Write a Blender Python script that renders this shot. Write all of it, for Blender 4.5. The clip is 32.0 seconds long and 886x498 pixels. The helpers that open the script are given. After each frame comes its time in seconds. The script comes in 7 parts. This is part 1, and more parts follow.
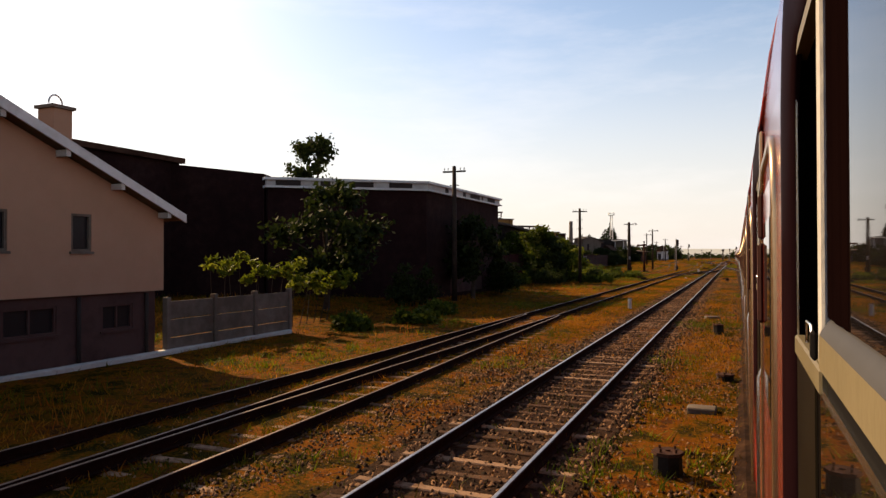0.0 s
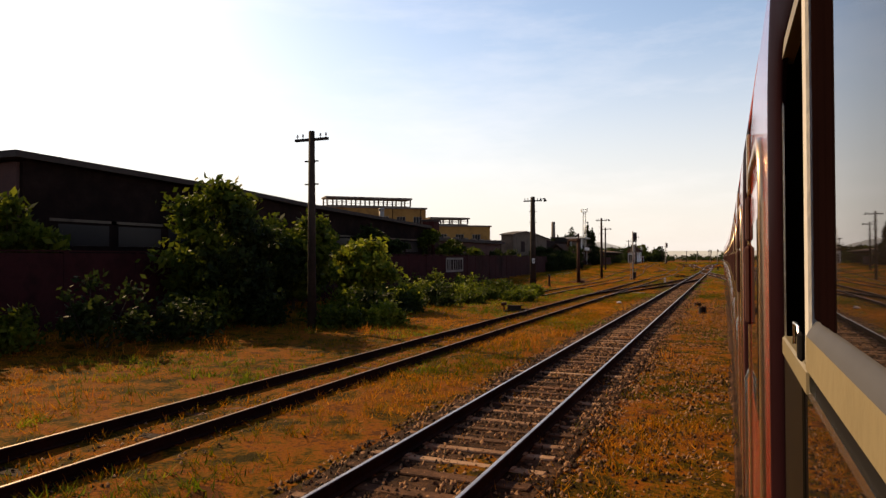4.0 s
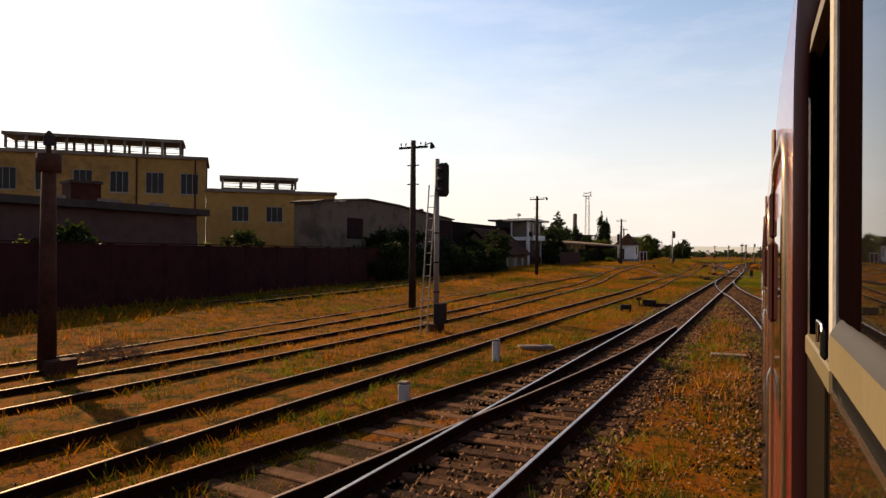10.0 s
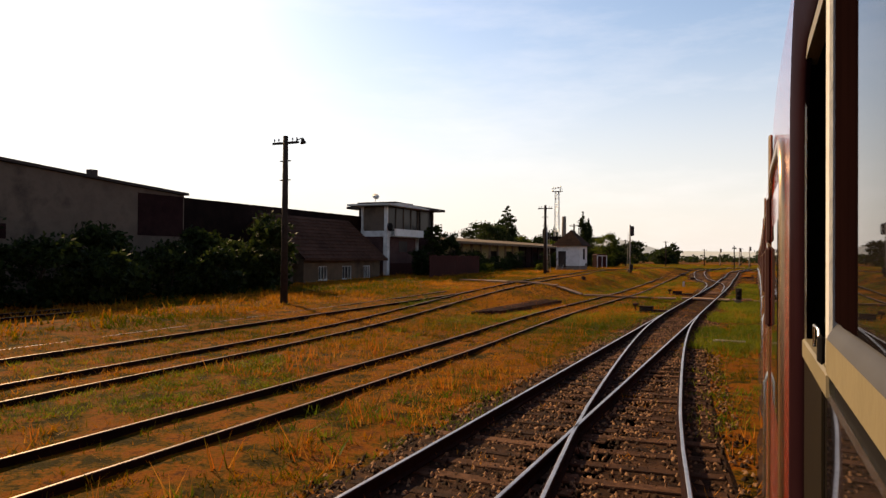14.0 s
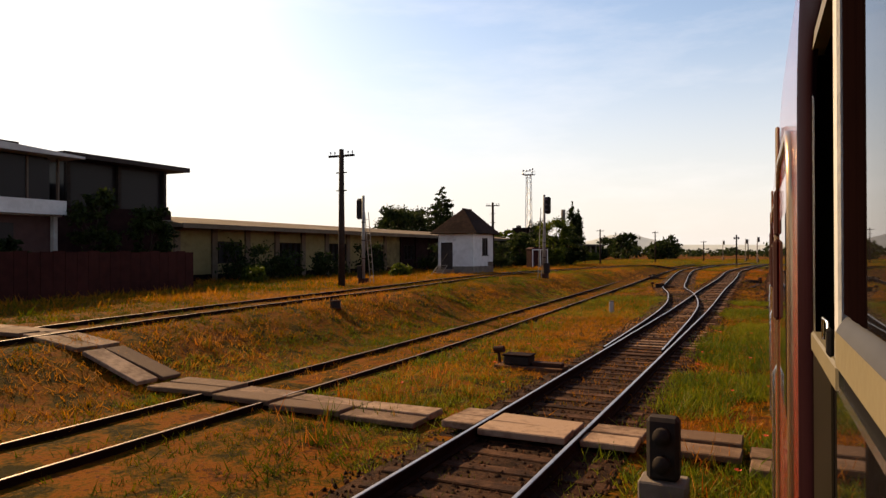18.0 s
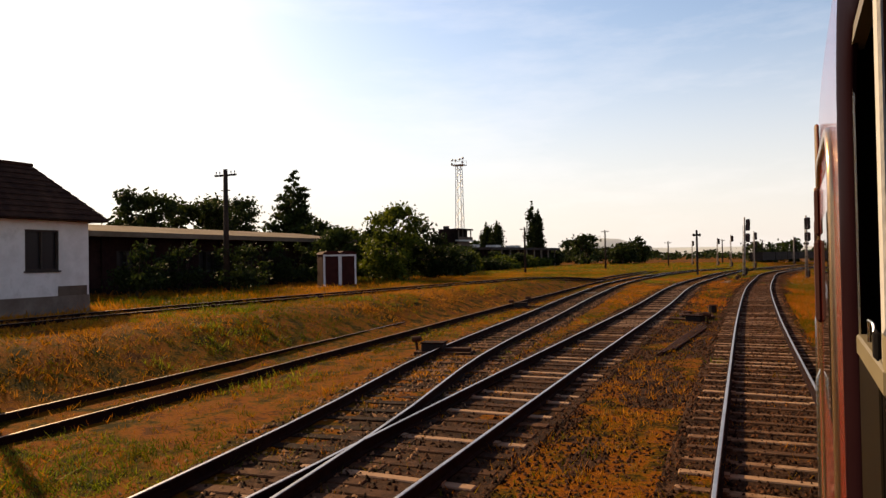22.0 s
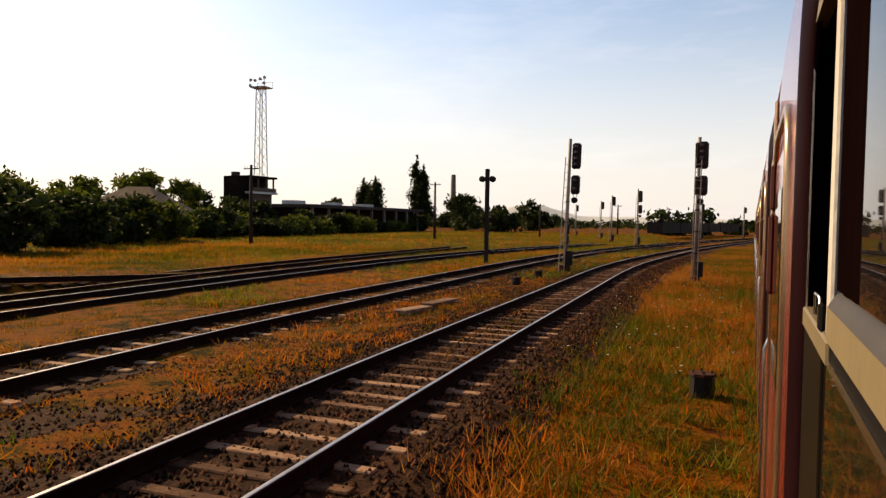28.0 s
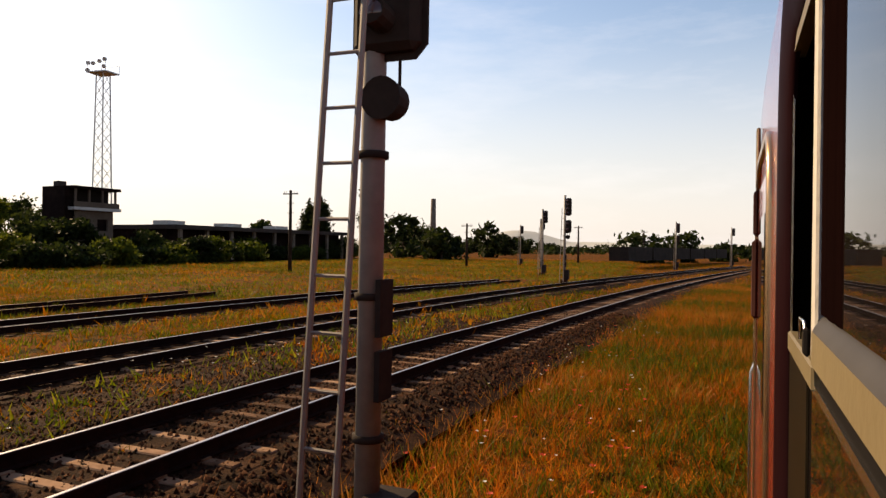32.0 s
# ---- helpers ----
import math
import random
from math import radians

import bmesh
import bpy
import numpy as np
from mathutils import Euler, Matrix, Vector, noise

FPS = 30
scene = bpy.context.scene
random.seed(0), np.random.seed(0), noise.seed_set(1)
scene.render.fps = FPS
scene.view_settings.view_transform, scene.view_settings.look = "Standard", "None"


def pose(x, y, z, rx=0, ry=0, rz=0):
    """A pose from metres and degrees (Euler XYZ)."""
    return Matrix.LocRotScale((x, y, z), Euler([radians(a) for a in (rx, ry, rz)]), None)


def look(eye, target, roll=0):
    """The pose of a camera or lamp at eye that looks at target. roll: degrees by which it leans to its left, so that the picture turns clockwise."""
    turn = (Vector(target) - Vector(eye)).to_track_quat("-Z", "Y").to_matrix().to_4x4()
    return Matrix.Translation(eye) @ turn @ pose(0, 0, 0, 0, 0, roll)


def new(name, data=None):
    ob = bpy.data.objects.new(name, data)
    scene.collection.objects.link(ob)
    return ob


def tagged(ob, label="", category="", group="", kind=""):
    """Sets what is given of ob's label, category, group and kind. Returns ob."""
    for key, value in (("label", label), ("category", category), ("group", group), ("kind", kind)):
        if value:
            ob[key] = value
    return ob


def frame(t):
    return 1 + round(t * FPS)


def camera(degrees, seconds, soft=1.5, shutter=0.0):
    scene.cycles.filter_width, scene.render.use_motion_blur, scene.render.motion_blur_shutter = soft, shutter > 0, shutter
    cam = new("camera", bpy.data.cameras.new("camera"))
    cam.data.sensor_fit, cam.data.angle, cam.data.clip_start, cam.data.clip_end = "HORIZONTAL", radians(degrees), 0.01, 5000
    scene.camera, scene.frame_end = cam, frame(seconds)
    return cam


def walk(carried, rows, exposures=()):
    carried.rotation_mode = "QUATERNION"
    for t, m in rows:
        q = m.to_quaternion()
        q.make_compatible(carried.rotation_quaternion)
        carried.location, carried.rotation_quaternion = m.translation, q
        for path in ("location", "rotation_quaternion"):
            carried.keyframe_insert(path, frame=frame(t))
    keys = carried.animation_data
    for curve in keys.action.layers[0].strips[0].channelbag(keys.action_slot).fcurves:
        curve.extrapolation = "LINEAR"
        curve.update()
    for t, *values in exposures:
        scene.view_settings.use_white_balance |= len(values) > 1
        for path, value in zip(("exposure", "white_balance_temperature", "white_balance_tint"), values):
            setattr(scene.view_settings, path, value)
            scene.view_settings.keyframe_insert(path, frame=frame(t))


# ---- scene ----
cam = camera(66.0, 32.0, soft=1.4)
PATH = [
    (0, (0.073, -25.765, 2.615), (-0.714, -23.9267, 2.636), -0.11),
    (0.5, (0.094, -19.611, 2.591), (-0.6827, -17.7684, 2.6206), 0.23),
    (1, (0.116, -13.479, 2.568), (-0.6527, -11.6327, 2.6066), -0.02),
    (1.5, (0.137, -7.391, 2.547), (-0.625, -5.5423, 2.5911), 0.35),
    (2, (0.16, -1.369, 2.528), (-0.6065, 0.4781, 2.5694), -0.95),
    (2.5, (0.184, 4.565, 2.514), (-0.5861, 6.4108, 2.5581), -1.83),
    (3, (0.209, 10.389, 2.504), (-0.5566, 12.2371, 2.5279), 0.03),
    (3.5, (0.235, 16.088, 2.5), (-0.5198, 17.94, 2.5212), -0.40),
    (4, (0.264, 21.673, 2.503), (-0.4986, 23.522, 2.5313), -0.22),
    (4.5, (0.292, 27.162, 2.51), (-0.4773, 29.0082, 2.5464), -0.03),
    (5, (0.318, 32.574, 2.521), (-0.4581, 34.417, 2.5647), 0.15),
    (5.5, (0.34, 37.927, 2.533), (-0.4428, 39.7664, 2.5847), 0.34),
    (6, (0.356, 43.238, 2.545), (-0.4358, 45.0741, 2.5906), 0.62),
    (6.5, (0.365, 48.524, 2.556), (-0.4418, 50.3534, 2.5916), 0.06),
    (7, (0.363, 53.785, 2.563), (-0.4516, 55.6112, 2.5935), 0.01),
    (7.5, (0.35, 59.021, 2.565), (-0.4781, 60.8412, 2.5848), -0.32),
    (8, (0.329, 64.231, 2.563), (-0.5104, 66.0462, 2.5777), 0.05),
    (8.5, (0.301, 69.413, 2.558), (-0.544, 71.2258, 2.5685), 0.76),
    (9, (0.271, 74.567, 2.55), (-0.5778, 76.3779, 2.5584), 0.63),
    (9.5, (0.241, 79.691, 2.542), (-0.6111, 81.5002, 2.5529), 0.21),
    (10, (0.214, 84.781, 2.535), (-0.6355, 86.5921, 2.5437), 0.40),
    (10.5, (0.193, 89.836, 2.528), (-0.6492, 91.6498, 2.5321), 0.72),
    (11, (0.18, 94.85, 2.523), (-0.657, 96.6666, 2.518), 0.84),
    (11.5, (0.175, 99.822, 2.521), (-0.6621, 101.638, 2.5125), -0.13),
    (12, (0.176, 104.747, 2.52), (-0.654, 106.5665, 2.516), 1.14),
    (12.5, (0.18, 109.624, 2.521), (-0.653, 111.4419, 2.518), 0.35),
    (13, (0.188, 114.458, 2.524), (-0.6436, 116.2771, 2.5282), 0.90),
    (13.5, (0.195, 119.256, 2.529), (-0.6471, 121.0703, 2.5324), -0.05),
    (14, (0.202, 124.026, 2.534), (-0.641, 125.8394, 2.556), 0.47),
    (14.5, (0.206, 128.773, 2.541), (-0.634, 130.5879, 2.5788), 1.31),
    (15, (0.207, 133.506, 2.547), (-0.6349, 135.3197, 2.5878), 0.98),
    (15.5, (0.203, 138.228, 2.553), (-0.6402, 140.0413, 2.596), 0.65),
    (16, (0.194, 142.937, 2.557), (-0.6508, 144.7491, 2.6022), 0.32),
    (16.5, (0.179, 147.626, 2.558), (-0.6675, 149.4374, 2.6056), -0.01),
    (17, (0.156, 152.29, 2.556), (-0.6941, 154.0992, 2.6034), 0.05),
    (17.5, (0.126, 156.922, 2.548), (-0.7271, 158.7308, 2.588), 0.71),
    (18, (0.089, 161.518, 2.535), (-0.7754, 163.3217, 2.5464), -0.16),
    (18.5, (0.057, 166.074, 2.519), (-0.8076, 167.8777, 2.5319), 0.21),
    (19, (0.042, 170.597, 2.502), (-0.8207, 172.4008, 2.5263), 0.60),
    (19.5, (0.057, 175.094, 2.488), (-0.8156, 176.8932, 2.5231), 0.88),
    (20, (0.115, 179.575, 2.479), (-0.7696, 181.3678, 2.5371), 0.16),
    (20.5, (0.23, 184.049, 2.478), (-0.6526, 185.8426, 2.5467), 0.77),
    (21, (0.409, 188.524, 2.486), (-0.4545, 190.327, 2.5593), 1.01),
    (21.5, (0.643, 193.004, 2.497), (-0.2028, 194.814, 2.5854), 1.58),
    (22, (0.917, 197.464, 2.504), (0.0942, 199.2864, 2.5337), -1.00),
    (22.5, (1.218, 201.876, 2.501), (0.4022, 203.6993, 2.405), -0.11),
    (23, (1.533, 206.21, 2.481), (0.7433, 208.043, 2.3527), -0.59),
    (23.5, (1.86, 210.438, 2.45), (1.1309, 212.2967, 2.3399), -0.99),
    (24, (2.199, 214.529, 2.416), (1.5183, 216.4075, 2.3174), -0.55),
    (24.5, (2.548, 218.466, 2.384), (1.897, 220.3559, 2.3017), -0.75),
    (25, (2.906, 222.275, 2.361), (2.2775, 224.1726, 2.3016), -0.69),
    (25.5, (3.274, 225.992, 2.347), (2.6287, 227.8841, 2.2859), 0.97),
    (26, (3.647, 229.654, 2.34), (3.0028, 231.5462, 2.2718), 1.05),
    (26.5, (4.026, 233.298, 2.34), (3.3816, 235.1903, 2.2637), 1.12),
    (27, (4.407, 236.962, 2.343), (3.7631, 238.8533, 2.2599), 1.20),
    (27.5, (4.789, 240.671, 2.35), (4.1456, 242.5621, 2.2591), 1.27),
    (28, (5.17, 244.412, 2.358), (4.5309, 246.3055, 2.2787), 0.82),
    (28.5, (5.549, 248.163, 2.366), (4.9186, 250.06, 2.3134), 0.85),
    (29, (5.925, 251.899, 2.374), (5.2951, 253.7968, 2.3306), 0.44),
    (29.5, (6.299, 255.598, 2.383), (5.6747, 257.4976, 2.3426), 0.67),
    (30, (6.671, 259.242, 2.391), (6.0533, 261.1438, 2.3561), 0.84),
    (30.5, (7.042, 262.837, 2.4), (6.4215, 264.7384, 2.3709), 0.85),
    (31, (7.412, 266.396, 2.408), (6.7822, 268.2943, 2.3849), 0.86),
    (31.5, (7.781, 269.931, 2.417), (7.1578, 271.8311, 2.4161), 1.49),
    (32, (8.15, 273.453, 2.425), (7.5313, 275.3551, 2.4218), 0.71),
]
walk(cam, [(t, look(eye, target, roll)) for t, eye, target, roll in PATH])

# world, sun, exposure
SUN_AZ, SUN_EL = radians(-64), radians(32)
world = bpy.data.worlds.new("world")
scene.world = world
world.use_nodes = True
wn = world.node_tree
wn.nodes.clear()
sky = wn.nodes.new("ShaderNodeTexSky")
sky.sky_type = "NISHITA"
sky.sun_disc = False
sky.sun_elevation, sky.sun_rotation = SUN_EL, SUN_AZ
sky.air_density, sky.dust_density, sky.ozone_density = 1.15, 0.9, 2.0
bg = wn.nodes.new("ShaderNodeBackground")
bg.inputs["Strength"].default_value = 0.088
wo = wn.nodes.new("ShaderNodeOutputWorld")
# pale summer haze that thickens towards the horizon
tc = wn.nodes.new("ShaderNodeTexCoord")
sep = wn.nodes.new("ShaderNodeSeparateXYZ")
hz_ramp = wn.nodes.new("ShaderNodeValToRGB")
hz_ramp.color_ramp.interpolation = "EASE"
hz_ramp.color_ramp.elements[0].position, hz_ramp.color_ramp.elements[0].color = 0.0, (0.8, 0.8, 0.8, 1)
hz_ramp.color_ramp.elements[1].position, hz_ramp.color_ramp.elements[1].color = 0.36, (0, 0, 0, 1)
haze = wn.nodes.new("ShaderNodeMix")
haze.data_type = "RGBA"
haze.inputs["B"].default_value = (6.2, 6.05, 5.95, 1)
wn.links.new(tc.outputs["Generated"], sep.inputs[0])
wn.links.new(sep.outputs["Z"], hz_ramp.inputs["Fac"])
wn.links.new(hz_ramp.outputs["Color"], haze.inputs["Factor"])
wn.links.new(sky.outputs[0], haze.inputs["A"])
# thin wisps of high cloud over the whole sky
stretch = wn.nodes.new("ShaderNodeMapping")
stretch.inputs["Scale"].default_value = (1.6, 1.6, 7.0)
stretch.inputs["Rotation"].default_value = (0.25, 0.1, 0.6)
wisps = wn.nodes.new("ShaderNodeTexNoise")
wisps.inputs["Scale"].default_value = 2.2
wisps.inputs["Detail"].default_value = 9
wisps.inputs["Roughness"].default_value = 0.62
thin = wn.nodes.new("ShaderNodeValToRGB")
thin.color_ramp.elements[0].position, thin.color_ramp.elements[0].color = 0.48, (0, 0, 0, 1)
thin.color_ramp.elements[1].position, thin.color_ramp.elements[1].color = 0.75, (0.22, 0.22, 0.22, 1)
veil = wn.nodes.new("ShaderNodeMix")
veil.data_type = "RGBA"
veil.inputs["B"].default_value = (8.2, 8.1, 8.2, 1)
wn.links.new(tc.outputs["Generated"], stretch.inputs["Vector"])
wn.links.new(stretch.outputs[0], wisps.inputs["Vector"])
wn.links.new(wisps.outputs["Fac"], thin.inputs["Fac"])
wn.links.new(thin.outputs["Color"], veil.inputs["Factor"])
wn.links.new(haze.outputs["Result"], veil.inputs["A"])
wn.links.new(veil.outputs["Result"], bg.inputs["Color"])
wn.links.new(bg.outputs[0], wo.inputs["Surface"])
sun = new("sun", bpy.data.lights.new("sun", "SUN"))
sun.data.energy, sun.data.angle, sun.data.color = 5.0, radians(0.6), (1.0, 0.735, 0.4)
sun_dir = Vector((math.sin(SUN_AZ) * math.cos(SUN_EL), math.cos(SUN_AZ) * math.cos(SUN_EL), math.sin(SUN_EL)))
sun.matrix_world = look(sun_dir * 200, (0, 0, 0))
scene.view_settings.exposure = 0.8
scene.view_settings.use_white_balance = True
scene.view_settings.white_balance_temperature = 7000
scene.view_settings.white_balance_tint = 15


# ---- materials ----
def mat(name, base, rough=0.8, metal=0.0, var=None, scale=3.0, bump=0.0, bscale=40.0, spec=0.5, coat=0.0, island=0.0, obrand=0.0, trans=0.0, wide=0.9):
    """Principled paint with two scales of noise between base and var."""
    m = bpy.data.materials.new(name)
    m.use_nodes = True
    nt = m.node_tree
    b = nt.nodes["Principled BSDF"]
    b.inputs["Roughness"].default_value = rough
    b.inputs["Metallic"].default_value = metal
    b.inputs["Specular IOR Level"].default_value = spec
    b.inputs["Coat Weight"].default_value = coat
    b.inputs["Coat Roughness"].default_value = 0.08
    b.inputs["Base Color"].default_value = (*base, 1)
    geo = nt.nodes.new("ShaderNodeNewGeometry")
    if var is not None:
        n1 = nt.nodes.new("ShaderNodeTexNoise")
        n1.inputs["Scale"].default_value = scale
        n1.inputs["Detail"].default_value = 8
        n1.inputs["Roughness"].default_value = 0.65
        nt.links.new(geo.outputs["Position"], n1.inputs["Vector"])
        n2 = nt.nodes.new("ShaderNodeTexNoise")
        n2.inputs["Scale"].default_value = scale * 0.13
        n2.inputs["Detail"].default_value = 4
        nt.links.new(geo.outputs["Position"], n2.inputs["Vector"])
        mx = nt.nodes.new("ShaderNodeMath")
        mx.operation = "MULTIPLY_ADD"
        nt.links.new(n2.outputs["Fac"], mx.inputs[0])
        mx.inputs[1].default_value = wide
        ad = nt.nodes.new("ShaderNodeMath")
        ad.operation = "MULTIPLY_ADD"
        nt.links.new(n1.outputs["Fac"], ad.inputs[0])
        ad.inputs[1].default_value = 0.9
        ad.inputs[2].default_value = 0.03 - wide * 0.5
        nt.links.new(ad.outputs[0], mx.inputs[2])
        last = mx.outputs[0]
        if island or obrand:
            src = geo.outputs["Random Per Island"]
            if obrand:
                oi = nt.nodes.new("ShaderNodeObjectInfo")
                src = oi.outputs["Random"]
            iz = nt.nodes.new("ShaderNodeMath")
            iz.operation = "MULTIPLY_ADD"
            nt.links.new(src, iz.inputs[0])
            iz.inputs[1].default_value = island or obrand
            nt.links.new(last, iz.inputs[2])
            sb = nt.nodes.new("ShaderNodeMath")
            sb.operation = "SUBTRACT"
            nt.links.new(iz.outputs[0], sb.inputs[0])
            sb.inputs[1].default_value = (island or obrand) * 0.5
            last = sb.outputs[0]
        rp = nt.nodes.new("ShaderNodeValToRGB")
        cols = [base] + (list(var) if isinstance(var, list) else [var])
        for i, c in enumerate(cols):
            p = 0.3 + 0.4 * i / max(1, len(cols) - 1)
            e = rp.color_ramp.elements[i] if i < 2 else rp.color_ramp.elements.new(p)
            e.position, e.color = p, (*c, 1)
        nt.links.new(last, rp.inputs["Fac"])
        nt.links.new(rp.outputs["Color"], b.inputs["Base Color"])
    if trans:
        tl = nt.nodes.new("ShaderNodeBsdfTranslucent")
        mixer = nt.nodes.new("ShaderNodeMixShader")
        mixer.inputs[0].default_value = trans
        link = b.inputs["Base Color"].links
        if link:
            nt.links.new(link[0].from_socket, tl.inputs["Color"])
        else:
            tl.inputs["Color"].default_value = (*base, 1)
        nt.links.new(b.outputs[0], mixer.inputs[1])
        nt.links.new(tl.outputs[0], mixer.inputs[2])
        nt.links.new(mixer.outputs[0], nt.nodes["Material Output"].inputs["Surface"])
    if bump:
        nb = nt.nodes.new("ShaderNodeTexNoise")
        nb.inputs["Scale"].default_value = bscale
        nb.inputs["Detail"].default_value = 6
        nt.links.new(geo.outputs["Position"], nb.inputs["Vector"])
        bp = nt.nodes.new("ShaderNodeBump")
        bp.inputs["Strength"].default_value = bump
        bp.inputs["Distance"].default_value = 0.02
        nt.links.new(nb.outputs["Fac"], bp.inputs["Height"])
        nt.links.new(bp.outputs["Normal"], b.inputs["Normal"])
    return m


M = {}
M["ground"] = mat("ground_soil_and_turf", (0.018, 0.012, 0.0008), 0.95, var=[(0.068, 0.032, 0.0012), (0.14, 0.041, 0.0025), (0.05, 0.0175, 0.0042)], scale=13.0, bump=1.0, bscale=26, spec=0.02, wide=1.3)
M["grass_dry"] = mat("dry_grass", (0.04, 0.052, 0.0009), 0.7, var=[(0.135, 0.086, 0.0016), (0.27, 0.083, 0.0022), (0.37, 0.148, 0.012)], scale=0.9, island=0.35, trans=0.45, spec=0.1, wide=1.4)
M["grass_tall"] = mat("tall_weeds", (0.05, 0.065, 0.004), 0.7, var=[(0.125, 0.09, 0.005), (0.32, 0.07, 0.006), (0.36, 0.15, 0.022)], scale=1.2, island=0.35, trans=0.45, spec=0.12, wide=1.4)
M["grass_verge"] = mat("red_gold_verge_grass", (0.055, 0.062, 0.0015), 0.7, var=[(0.18, 0.09, 0.002), (0.38, 0.072, 0.003), (0.43, 0.14, 0.01)], scale=0.8, island=0.35, trans=0.45, spec=0.1, wide=1.5)
M["grass_green"] = mat("fresh_green_tuft", (0.045, 0.068, 0.003), 0.65, var=[(0.1, 0.12, 0.005), (0.2, 0.185, 0.01)], scale=1.0, island=0.4, trans=0.45, spec=0.12)
M["ballast"] = mat("ballast", (0.01, 0.0045, 0.0024), 0.95, var=[(0.028, 0.0125, 0.006), (0.055, 0.026, 0.013)], scale=22, bump=1.0, bscale=30, spec=0.04)
M["stone"] = mat("ballast_stone", (0.014, 0.0065, 0.0032), 0.9, var=[(0.058, 0.027, 0.013), (0.19, 0.1, 0.052)], scale=6, island=1.0, spec=0.08)
M["stone_dark"] = mat("dark_brown_ballast_stone", (0.009, 0.0032, 0.0016), 0.9, var=[(0.022, 0.008, 0.0038), (0.066, 0.026, 0.012)], scale=6, island=1.0, spec=0.05)
M["rail"] = mat("rusty_rail_steel", (0.009, 0.0035, 0.003), 0.9, var=(0.02, 0.0075, 0.0055), scale=8, bump=0.3, spec=0.04)
M["railhead"] = mat("worn_rail_head", (0.42, 0.38, 0.36), 0.34, 0.9, var=(0.25, 0.215, 0.195), scale=10)
M["rail_rusty"] = mat("rusty_rail_head", (0.13, 0.078, 0.05), 0.5, 0.35, var=(0.2, 0.13, 0.09), scale=8, spec=0.2)
M["sleeper"] = mat("weathered_sleeper", (0.055, 0.027, 0.015), 0.9, var=[(0.125, 0.066, 0.038), (0.24, 0.145, 0.09)], scale=5, bump=0.5, obrand=0.7, spec=0.06)
M["sleeper_wood"] = mat("dark_wood_sleeper", (0.015, 0.0068, 0.004), 0.9, var=[(0.04, 0.0175, 0.009), (0.085, 0.04, 0.021)], scale=5, bump=0.6, obrand=0.6, spec=0.05)
M["plank"] = mat("grey_plank", (0.1, 0.058, 0.036), 0.9, var=[(0.17, 0.105, 0.068), (0.27, 0.175, 0.115)], scale=6, bump=0.6, obrand=0.6, spec=0.08)
M["concrete"] = mat("stained_concrete", (0.08, 0.06, 0.046), 0.9, var=[(0.13, 0.1, 0.08), (0.18, 0.15, 0.12)], scale=1.5, bump=0.3, spec=0.1)
M["wall_maroon"] = mat("dark_red_brown_wall", (0.019, 0.0058, 0.006), 0.92, var=[(0.032, 0.009, 0.0095), (0.013, 0.0048, 0.0048)], scale=1.1, bump=0.4, spec=0.05)
# concrete_dark, brick, plaster_rose: tones lowered to hold the shade of sunless walls
M["concrete_dark"] = mat("dark_concrete", (0.006, 0.0034, 0.003), 0.95, var=[(0.011, 0.006, 0.005), (0.019, 0.011, 0.009)], scale=1.2, bump=0.4, spec=0.05)
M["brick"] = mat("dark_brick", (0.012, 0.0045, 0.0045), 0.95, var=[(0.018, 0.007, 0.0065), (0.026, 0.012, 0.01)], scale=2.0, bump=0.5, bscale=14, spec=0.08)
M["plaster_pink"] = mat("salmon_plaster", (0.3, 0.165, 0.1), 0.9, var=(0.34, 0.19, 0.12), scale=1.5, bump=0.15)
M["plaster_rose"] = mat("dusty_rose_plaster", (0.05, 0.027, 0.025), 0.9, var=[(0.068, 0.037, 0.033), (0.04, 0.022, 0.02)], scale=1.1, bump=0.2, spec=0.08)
M["plaster_yellow"] = mat("ochre_plaster", (0.22, 0.115, 0.034), 0.9, var=[(0.27, 0.145, 0.044), (0.15, 0.08, 0.028)], scale=0.8, bump=0.2, spec=0.1)
M["plaster_cream"] = mat("cream_plaster", (0.17, 0.128, 0.055), 0.9, var=[(0.21, 0.16, 0.074), (0.12, 0.09, 0.045)], scale=1.2, bump=0.2, spec=0.08)
M["plaster_grey"] = mat("grey_plaster", (0.075, 0.054, 0.041), 0.9, var=[(0.105, 0.077, 0.058), (0.05, 0.037, 0.028)], scale=0.7, bump=0.3, spec=0.1)
M["white"] = mat("white_paint", (0.45, 0.43, 0.41), 0.8, var=[(0.55, 0.53, 0.51), (0.36, 0.34, 0.32)], scale=1.6, bump=0.15)
M["white_dirty"] = mat("dirty_white_paint", (0.3, 0.28, 0.26), 0.85, var=(0.46, 0.44, 0.41), scale=2.5, bump=0.2)
M["sign_white"] = mat("faded_sign_paint", (0.12, 0.105, 0.095), 0.9, var=(0.19, 0.17, 0.155), scale=2.2, bump=0.2, spec=0.05)
M["plaster_tan"] = mat("tan_plaster", (0.085, 0.057, 0.036), 0.9, var=[(0.115, 0.078, 0.05), (0.06, 0.042, 0.029)], scale=1.0, bump=0.25, spec=0.06)
M["tile"] = mat("clay_roof_tile", (0.02, 0.009, 0.0065), 0.95, var=[(0.036, 0.017, 0.011), (0.056, 0.027, 0.018)], scale=3, bump=0.4, island=0.3, spec=0.05)
M["roof_felt"] = mat("weathered_roof_felt", (0.1, 0.07, 0.047), 0.95, var=(0.15, 0.11, 0.078), scale=2, bump=0.2, spec=0.05)
M["roof_dark"] = mat("dark_roof", (0.025, 0.018, 0.016), 0.9, var=(0.045, 0.033, 0.027), scale=2, bump=0.2, spec=0.2)
